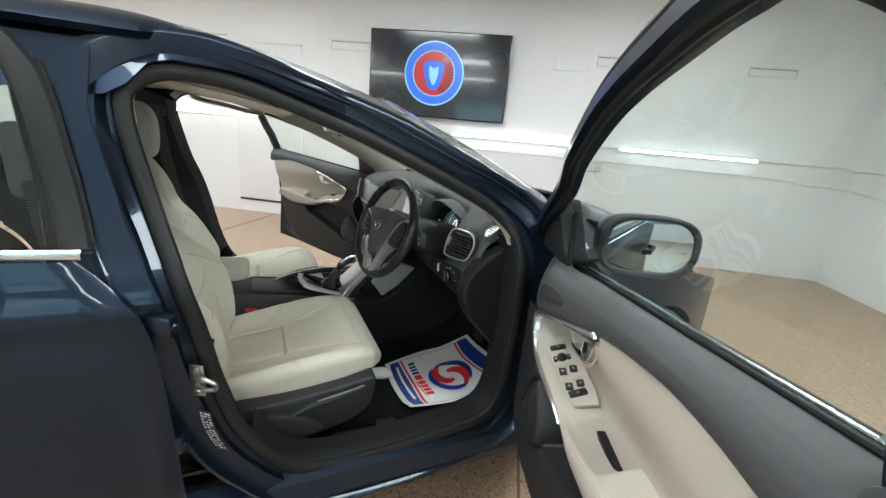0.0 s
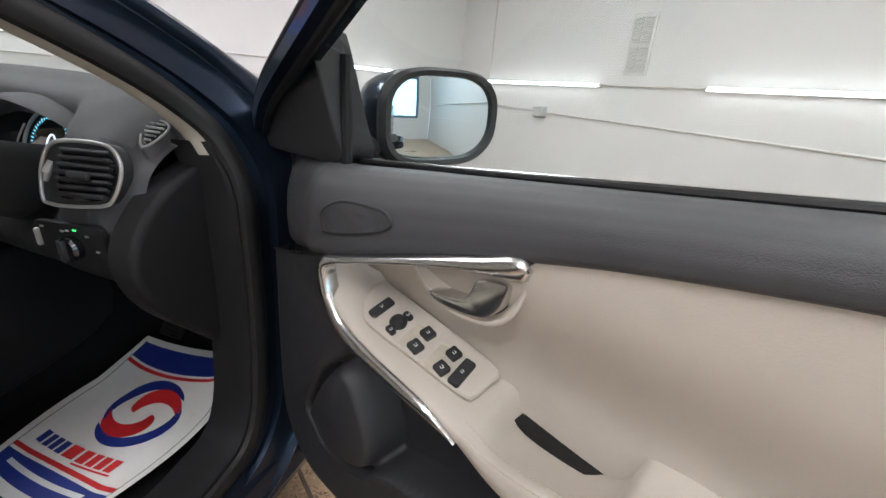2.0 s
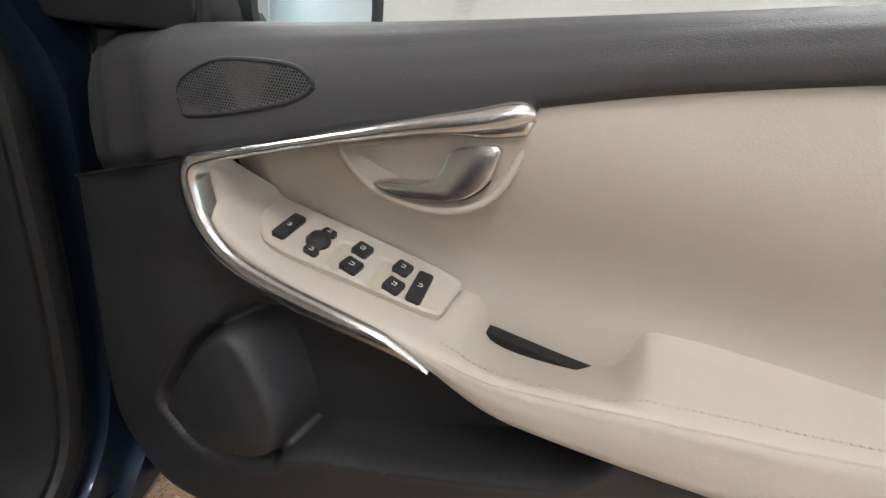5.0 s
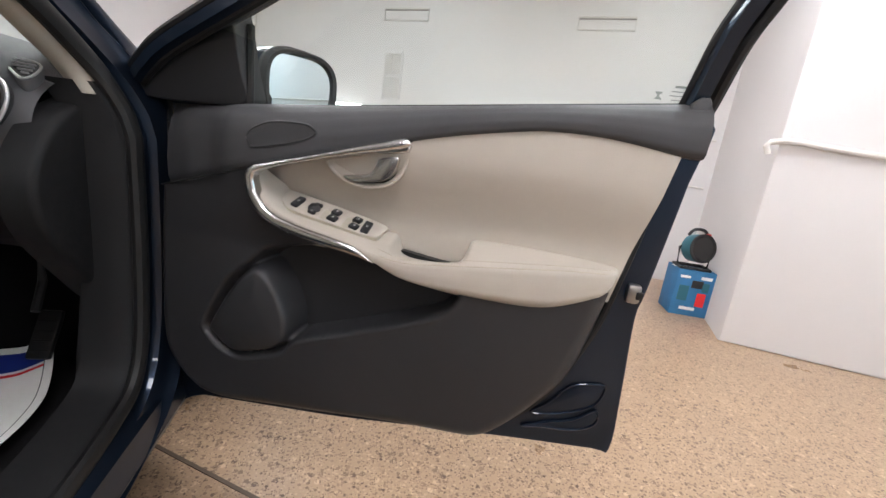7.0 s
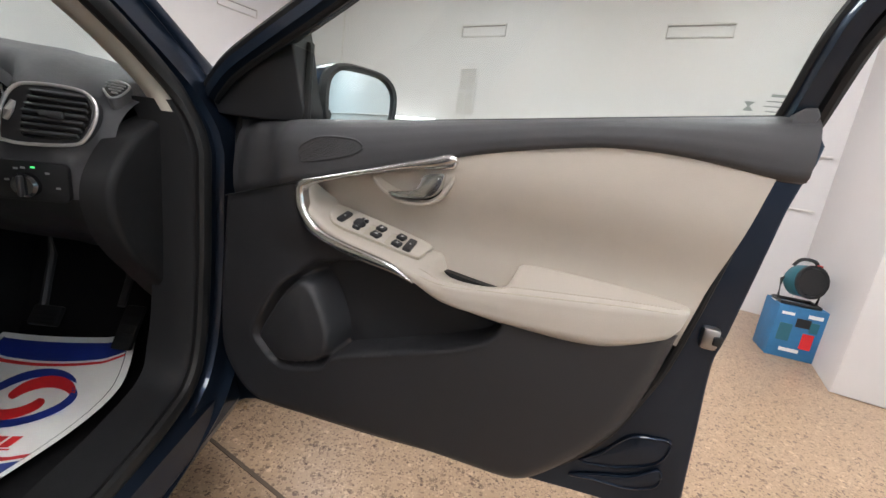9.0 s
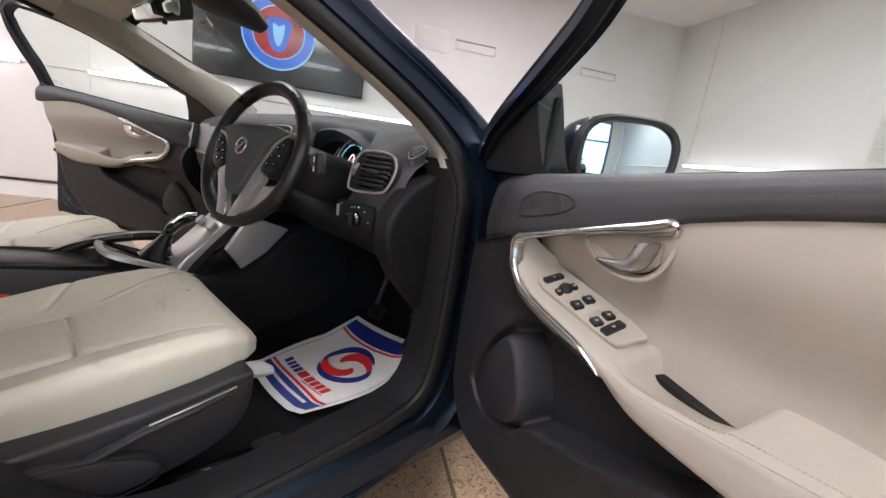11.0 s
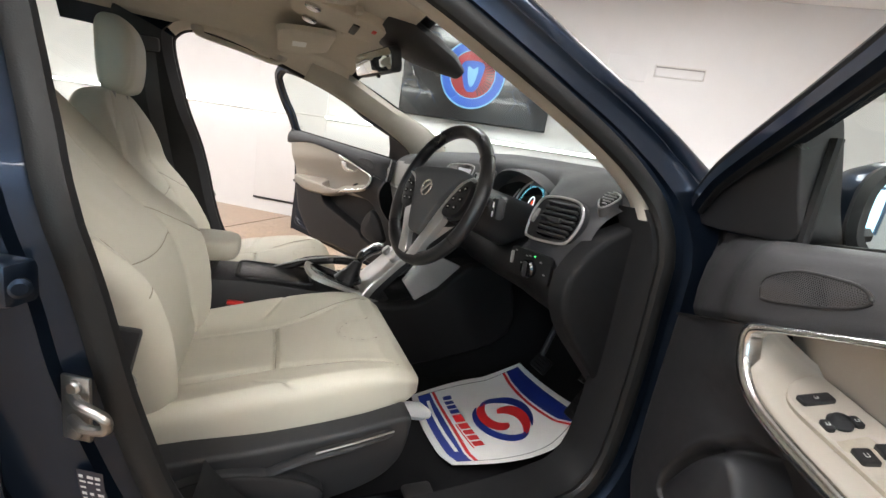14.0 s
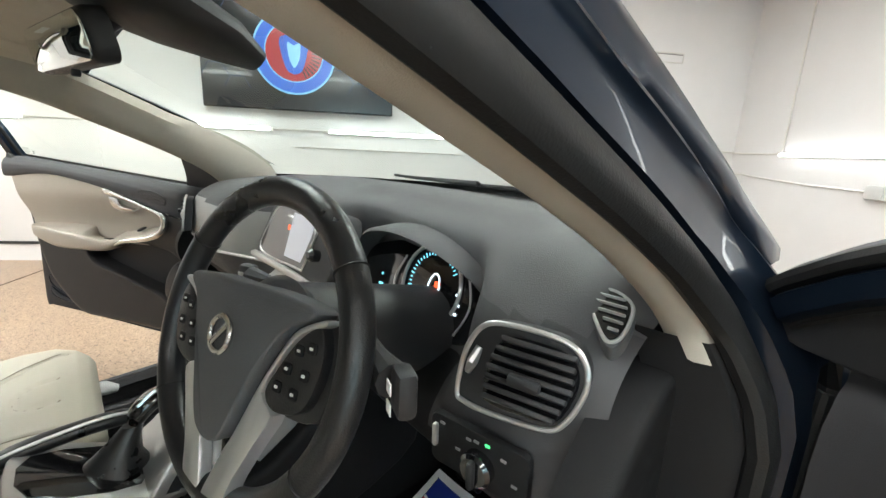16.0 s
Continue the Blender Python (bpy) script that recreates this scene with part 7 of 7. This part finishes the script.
for a0 in (35, 145, 215, 325):
    part("rim_seam", tube([WM @ Vector(((RR + 0.0176 * math.cos(b)) * math.cos(radians(a0)), (RR + 0.0176 * math.cos(b)) * math.sin(radians(a0)), 0.0163 * math.sin(b))) for b in np.linspace(0, 2 * math.pi, 17)[:-1]], 0.0012, 5, True), RUBBER, sw_)
hub_h = [(0.0, 0.062), (0.055, 0.063), (0.104, 0.059), (0.121, 0.053), (0.116, 0.044), (0.095, 0.033), (0.076, 0.008), (0.056, -0.030), (0.031, -0.088), (0.018, -0.103)]
hub_o = smooth([(-x, y) for x, y in hub_h[:0:-1]] + hub_h + [(0.0, -0.108)], 4, True)
hub = part("hub", slab(hub_o, 0.030, WM @ Matrix.Translation((0, 0, -0.008)), 0.008, 4, bow=lambda x, y: 0.007 * (1 - (x / 0.09) ** 2) * (1 - (y / 0.12) ** 2)), SOFT, sw_, "black grained airbag cover")
part("emblem_ring", tube([WM @ Vector((0.019 * math.cos(a), 0.004 + 0.019 * math.sin(a), 0.0325)) for a in np.linspace(0, 2 * math.pi, 33)[:-1]], 0.0032, 8, True), CHROME, hub)
part("emblem_bar", box(0.040, 0.007, 0.003, WM @ pose(0, 0.004, 0.0320, 0, 0, 45), 0.001), CHROME, hub)
part("column_shroud", turned([(0.06, -0.07), (0.075, -0.03), (0.06, -0.006), (0.0, -0.006)], WM, 24), PLASTIC, sw_)
for s_ in (-1, 1):
    sp_o = smooth([(s_ * 0.070, 0.044), (s_ * 0.10, 0.046), (s_ * 0.160, 0.040), (s_ * 0.166, -0.010), (s_ * 0.135, -0.048), (s_ * 0.085, -0.055), (s_ * 0.064, -0.03)], 4, True)
    spk_ = part("spoke", slab(sp_o, 0.014, WM @ Matrix.Translation((0, 0, -0.012)), 0.004), LEATHERB, sw_)
    pod = smooth([(s_ * 0.131, 0.041), (s_ * 0.106, 0.026), (s_ * 0.086, -0.002), (s_ * 0.069, -0.036), (s_ * 0.088, -0.051), (s_ * 0.122, -0.042), (s_ * 0.137, -0.022), (s_ * 0.143, 0.015)], 4, True)
    part("key_pod", slab(pod, 0.016, WM @ Matrix.Translation((0, 0, -0.002)), 0.004), LEATHERB, spk_)
    leg = smooth([(0.138, 0.049), (0.116, 0.041), (0.096, 0.028), (0.079, 0.002), (0.059, -0.036), (0.035, -0.092), (0.026, -0.108), (0.014, -0.136), (0.004, -0.160), (0.004, -0.170), (0.038, -0.164), (0.052, -0.130), (0.072, -0.090), (0.089, -0.055), (0.067, -0.039), (0.083, -0.004), (0.102, 0.024), (0.120, 0.036), (0.138, 0.043)], 3, True)
    part("spoke_inlay", slab([(s_ * p[0], p[1]) for p in leg][::int(s_)], 0.018, WM @ Matrix.Translation((0, 0, -0.003)), 0.003), SILVER, spk_)
    for kx, ky in ((0.110, 0.014), (0.127, 0.020), (0.098, -0.006), (0.089, -0.026), (0.124, -0.006), (0.114, -0.026)):
        part("wheel_key", slab(rounded(0.013, 0.011, 0.003, 3, s_ * kx, ky), 0.0028, WM @ Matrix.Translation((0, 0, 0.0130)), 0.0012), LOWTRIM, spk_)
        part("key_symbol", slab(rounded(0.005, 0.0028, 0.001, 2, s_ * kx, ky), 0.0005, WM @ Matrix.Translation((0, 0, 0.0158))), WHITE, spk_)
# Black plate stands in for the dark opening between the silver legs.
low = smooth([(-0.024, -0.104), (0.024, -0.104), (0.012, -0.136), (0.003, -0.160), (-0.003, -0.160), (-0.012, -0.136)], 4, True)
part("leg_gap_fill", slab(low, 0.012, WM @ Matrix.Translation((0, 0, -0.010)), 0.003), GLOSS, sw_)

# ---- centre console ----
con = part("centre_console", loft([[Vector((x * w, y, z)) for x, z in ((-1, 0.17), (-1, h - 0.02), (-0.92, h), (-0.80, h + 0.004), (0.80, h + 0.004), (0.92, h), (1, h - 0.02), (1, 0.17))] for y, w, h in ((-0.30, 0.105, 0.50), (0.0, 0.105, 0.508), (0.12, 0.104, 0.505), (0.30, 0.100, 0.480), (0.40, 0.098, 0.462), (0.56, 0.094, 0.445))], caps=True), PLASTIC, car, "black centre console with tray and cream armrest")
part("armrest_lid", loft([[Vector((-0.005 + 0.088 * s * abs(math.cos(a)) ** 0.5 * (1 if math.cos(a) > 0 else -1), y, 0.582 + (0.034 * s) * abs(math.sin(a)) ** 0.5 * (1 if math.sin(a) > 0 else -1))) for a in np.linspace(0, 2 * math.pi, 29)[:-1]] for y, s in ((-0.29, 0.7), (-0.28, 0.9), (-0.24, 1.0), (0.02, 1.0), (0.07, 0.95), (0.092, 0.8), (0.10, 0.5))], caps=True), CREAM, con, "cream leather centre armrest", 60)
part("armrest_base", box(0.17, 0.32, 0.05, pose(-0.005, -0.12, 0.503), 0.012), PLASTIC, con)
part("tray_rim", tube([Vector((0.080 * x, 0.205 + 0.105 * y, 0.513 - 0.020 * (y + 1) / 2)) for x, y in rounded(2, 2, 0.25, 4)], 0.006, 8, True), PLASTIC, con)
part("tray_floor", box(0.15, 0.20, 0.004, pose(0, 0.205, 0.500, -6, 0, 0), 0.001), LEATHERB, con)
part("gear_surround", slab(smooth([(-0.085, 0.325), (0.085, 0.325), (0.088, 0.45), (0.100, 0.53), (0.07, 0.56), (-0.07, 0.56), (-0.100, 0.53), (-0.088, 0.45)], 4, True), 0.012, pose(0, 0, 0.634, -21, 0, 0), 0.004), SILVER, con, "silver gear lever surround")
part("gear_well", slab(smooth([(-0.055, 0.345), (0.055, 0.345), (0.058, 0.49), (-0.058, 0.49)], 3, True), 0.003, pose(0, 0, 0.6455, -21, 0, 0), 0.001), GLOSS, con)
gb_ = part("gear_boot", loft([[Vector((0.0 + w * math.cos(a) * (1 + 0.08 * math.sin(3 * a)), y + d * math.sin(a), z)) for a in np.linspace(0, 2 * math.pi, 21)[:-1]] for y, z, w, d in ((0.42, 0.482, 0.045, 0.06), (0.43, 0.505, 0.032, 0.040), (0.445, 0.530, 0.022, 0.026), (0.46, 0.555, 0.014, 0.016))], caps=True), LEATHERB, con)
part("gear_knob", tube(smooth([(0.0, 0.462, 0.556), (0.0, 0.475, 0.578), (0.0, 0.50, 0.595), (0.0, 0.53, 0.598)], 4), [0.014, 0.016, 0.019, 0.021, 0.022, 0.022, 0.022, 0.022, 0.021, 0.020, 0.018, 0.014, 0.008], 14, flat=0.8), GLOSS, gb_, "black gear knob with chrome top")
part("knob_trim", tube(smooth([(0.012, 0.47, 0.592), (0.012, 0.50, 0.616), (0.010, 0.535, 0.618)], 4), 0.005, 8), CHROME, gb_)
hb = part("handbrake", tube(smooth([(-0.075, 0.12, 0.470), (-0.075, 0.22, 0.495), (-0.075, 0.30, 0.525), (-0.075, 0.40, 0.535), (-0.075, 0.475, 0.530)], 5), [0.016] * 10 + [0.018] * 8 + [0.017, 0.014, 0.011], 14, flat=0.85), LEATHERB, con, "black handbrake lever")
part("release_button", rod((-0.075, 0.470, 0.530), (-0.075, 0.486, 0.529), 0.007), CHROME, hb)
part("handbrake_inlay", tube(smooth([(-0.062, 0.16, 0.490), (-0.062, 0.28, 0.532), (-0.062, 0.40, 0.549), (-0.062, 0.46, 0.546)], 4), 0.003, 6), SILVER, hb)
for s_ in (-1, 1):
    # Darker black than the console; footwell shade is put into the colour.
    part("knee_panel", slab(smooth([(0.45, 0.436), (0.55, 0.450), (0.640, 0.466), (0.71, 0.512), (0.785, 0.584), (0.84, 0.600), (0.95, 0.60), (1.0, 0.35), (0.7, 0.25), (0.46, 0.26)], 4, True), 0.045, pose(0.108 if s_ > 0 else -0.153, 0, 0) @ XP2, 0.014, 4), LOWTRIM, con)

# ---- paper floor mat ----
def mat_pt(u, v):
    """u across from the tunnel to the sill, v from the seat to the pedals."""
    x = (0.225 - 0.055 * v) + (0.335 - 0.020 * v + 0.062 * math.sin(math.pi * v)) * u
    s = v * 0.52
    y = 0.632 + 0.83 * s + 0.05 * u * v - 0.016 * math.sin(math.pi * u)
    z = 0.178 + 0.012 * math.sin(2.6 * v) + (0.0 if s < 0.32 else 0.42 * (s - 0.32) ** 1.25) + 0.020 * max(0, u - 0.82) / 0.18 + 0.016 * max(0, 0.2 - u) / 0.2 * math.sin(3.1 * v)
    return Vector((x, y, z))


pm = thing("paper_floor_mat", "white printed paper mat lying in the driver footwell", "paper mat")
part("sheet", thick(grid(mat_pt, 24, 32), 0.0012), PAPER, pm)


def mat_strip(f0, f1, lift, u0=0.0, u1=1.0, n=24):
    return grid(lambda a, b: mat_pt(u0 + (u1 - u0) * a, (f0(u0 + (u1 - u0) * a) * (1 - b) + f1(u0 + (u1 - u0) * a) * b)) + Vector((0, 0, lift)), n, 4)


part("blue_band", mat_strip(lambda u: 0.845 - 0.035 * math.sin(3.1 * u) + 0.02 * u, lambda u: 0.955, 0.0022, 0.05, 0.95), BLUEINK, pm)
part("red_band", mat_strip(lambda u: 0.805 - 0.035 * math.sin(3.1 * u) + 0.03 * u, lambda u: 0.830 - 0.035 * math.sin(3.1 * u) + 0.02 * u, 0.0022, 0.05, 0.95), REDINK, pm)
part("blue_band", mat_strip(lambda u: 0.045, lambda u: 0.135 + 0.035 * math.sin(3.1 * u) - 0.02 * u, 0.0022, 0.05, 0.95), BLUEINK, pm)
part("red_band", mat_strip(lambda u: 0.150 + 0.035 * math.sin(3.1 * u) - 0.02 * u, lambda u: 0.172 + 0.035 * math.sin(3.1 * u) - 0.02 * u, 0.0022, 0.05, 0.95), REDINK, pm)
for uu in (0.05, 0.95):
    part("edge_line", grid(lambda a, b: mat_pt(uu + 0.005 * b, 0.04 + 0.92 * a) + Vector((0, 0, 0.0024)), 20, 1), BLACKINK, pm)
part("print_bar", mat_strip(lambda u: 0.095, lambda u: 0.118, 0.0030, 0.15, 0.80), WHITE, pm)


def swirl(r0, r1, a0, a1, w, n=28):
    """A tapering crescent arm round the middle of the print."""
    out, inn = [], []
    for k in range(n + 1):
        t = k / n
        a = radians(a0 + (a1 - a0) * t)
        r = r0 + (r1 - r0) * t
        h = w * math.sin(math.pi * t) ** 0.7 + 0.002
        for lst, rr in ((out, r + h / 2), (inn, r - h / 2)):
            lst.append((0.535 + 1.48 * rr * math.cos(a), 0.555 + 1.18 * rr * math.sin(a)))
    bm = bmesh.new()
    vo_ = [bm.verts.new(mat_pt(*p) + Vector((0, 0, 0.0026))) for p in out]
    vi_ = [bm.verts.new(mat_pt(*p) + Vector((0, 0, 0.0026))) for p in inn]
    for k in range(n):
        bm.faces.new((vo_[k], vo_[k + 1], vi_[k + 1], vi_[k]))
    return bm


part("blue_swirl", swirl(0.165, 0.150, 40, 215, 0.050), BLUEINK, pm)
part("blue_swirl", swirl(0.165, 0.150, 220, 395, 0.050), BLUEINK, pm)
part("red_swirl", swirl(0.150, 0.045, 10, 190, 0.075), REDINK, pm)
part("red_swirl", swirl(0.150, 0.045, 190, 370, 0.075), REDINK, pm)
for k, (u0, w, c) in enumerate(((0.14, 0.045, BLUEINK), (0.20, 0.045, BLUEINK), (0.26, 0.045, BLUEINK), (0.32, 0.05, BLUEINK), (0.39, 0.09, REDINK), (0.50, 0.065, REDINK), (0.58, 0.05, REDINK), (0.645, 0.05, REDINK), (0.71, 0.05, REDINK))):
    part("print_bar", mat_strip(lambda u: 0.222 + 0.01 * u, lambda u: 0.288 + 0.01 * u, 0.0026, u0, u0 + w, 3), c, pm)
part("print_bar", mat_strip(lambda u: 0.205 + 0.01 * u, lambda u: 0.214 + 0.01 * u, 0.0026, 0.50, 0.78, 6), REDINK, pm)

# ---- box and work lamp by the pier ----
BLUECARD = material("blue_printed_card", (0.03, 0.16, 0.34), 0.6, 0, 0.25, 14)
TEAL = material("teal_plastic", (0.02, 0.12, 0.16), 0.45, 0, 0.1, 20)
bxm = pose(3.42, 2.16, 0.0, 0, 0, -22)
cb = thing("cardboard_box", "blue printed cardboard box on the floor", "box")
part("carton", box(0.23, 0.20, 0.30, bxm, 0.004), BLUECARD, cb)
for qx, qz, w, h, c in ((-0.09, 0.10, 0.09, 0.10, TEAL), (0.08, 0.07, 0.08, 0.09, REDINK), (0.02, 0.19, 0.10, 0.05, PLASTIC), (-0.10, 0.25, 0.09, 0.016, WHITE), (0.09, 0.25, 0.10, 0.02, WHITE), (-0.02, 0.04, 0.14, 0.02, WHITE), (0.10, 0.17, 0.06, 0.06, TEAL)):
    part("printed_patch", box(w * 0.66, 0.002, h, bxm @ pose(qx * 0.66, -0.1012, qz), 0.0), c, cb)
part("tape", box(0.234, 0.05, 0.002, bxm @ pose(0, 0, 0.2995)), PAPER, cb)
wl = thing("work_lamp", "round black and teal work lamp on the box", "work lamp")
wm_ = pose(3.40, 2.15, 0.3005, 0, 0, -22)
part("foot", tube([wm_ @ Vector((-0.09, -0.06, 0.010)), wm_ @ Vector((-0.09, 0.06, 0.010)), wm_ @ Vector((0.09, 0.06, 0.010)), wm_ @ Vector((0.09, -0.06, 0.010))], 0.010, 8, True), PLASTIC, wl)
part("bracket", tube([wm_ @ Vector((-0.09, 0, 0.01)), wm_ @ Vector((-0.10, 0, 0.13)), wm_ @ Vector((-0.085, 0, 0.14))], 0.008, 8), PLASTIC, wl)
part("bracket", tube([wm_ @ Vector((0.09, 0, 0.01)), wm_ @ Vector((0.10, 0, 0.13)), wm_ @ Vector((0.085, 0, 0.14))], 0.008, 8), PLASTIC, wl)
body_ = part("body", turned([(0.07, -0.055), (0.088, -0.03), (0.09, 0.035), (0.085, 0.05), (0.0, 0.05)], wm_ @ pose(0, 0, 0.135, 80, 0, 20), 28), TEAL, wl)
part("lens", turned([(0.076, 0.0505), (0.074, 0.056), (0.0, 0.058)], wm_ @ pose(0, 0, 0.135, 80, 0, 20), 28), GLOSS, body_)
part("bezel", turned([(0.076, 0.048), (0.093, 0.048), (0.093, 0.060), (0.078, 0.060), (0.076, 0.048)], wm_ @ pose(0, 0, 0.135, 80, 0, 20), 28), PLASTIC, body_)
part("handle", tube(smooth([wm_ @ Vector((-0.06, 0.02, 0.21)), wm_ @ Vector((-0.03, 0.02, 0.25)), wm_ @ Vector((0.03, 0.02, 0.25)), wm_ @ Vector((0.06, 0.02, 0.21))], 4), 0.010, 8), PLASTIC, wl)
part("switch", turned([(0.014, 0), (0.014, 0.012), (0.0, 0.014)], wm_ @ pose(0.055, 0.01, 0.222), 14), RED, wl)

# floor joints
for a, b in (((0.60, 1.115), (2.6, -0.22)), ((-2.2, -0.72), (-4.4, 0.72)), ((2.6, -0.22), (4.5, -1.49))):
    d = Vector((b[0] - a[0], b[1] - a[1], 0))
    solo("trim", box(d.length, 0.010, 0.003, Matrix.Translation(((a[0] + b[0]) / 2, (a[1] + b[1]) / 2, -0.0005)) @ Matrix.Rotation(math.atan2(d.y, d.x), 4, "Z")), JOINTMAT, "dark filler joint in the floor", "floor joint", "structure")
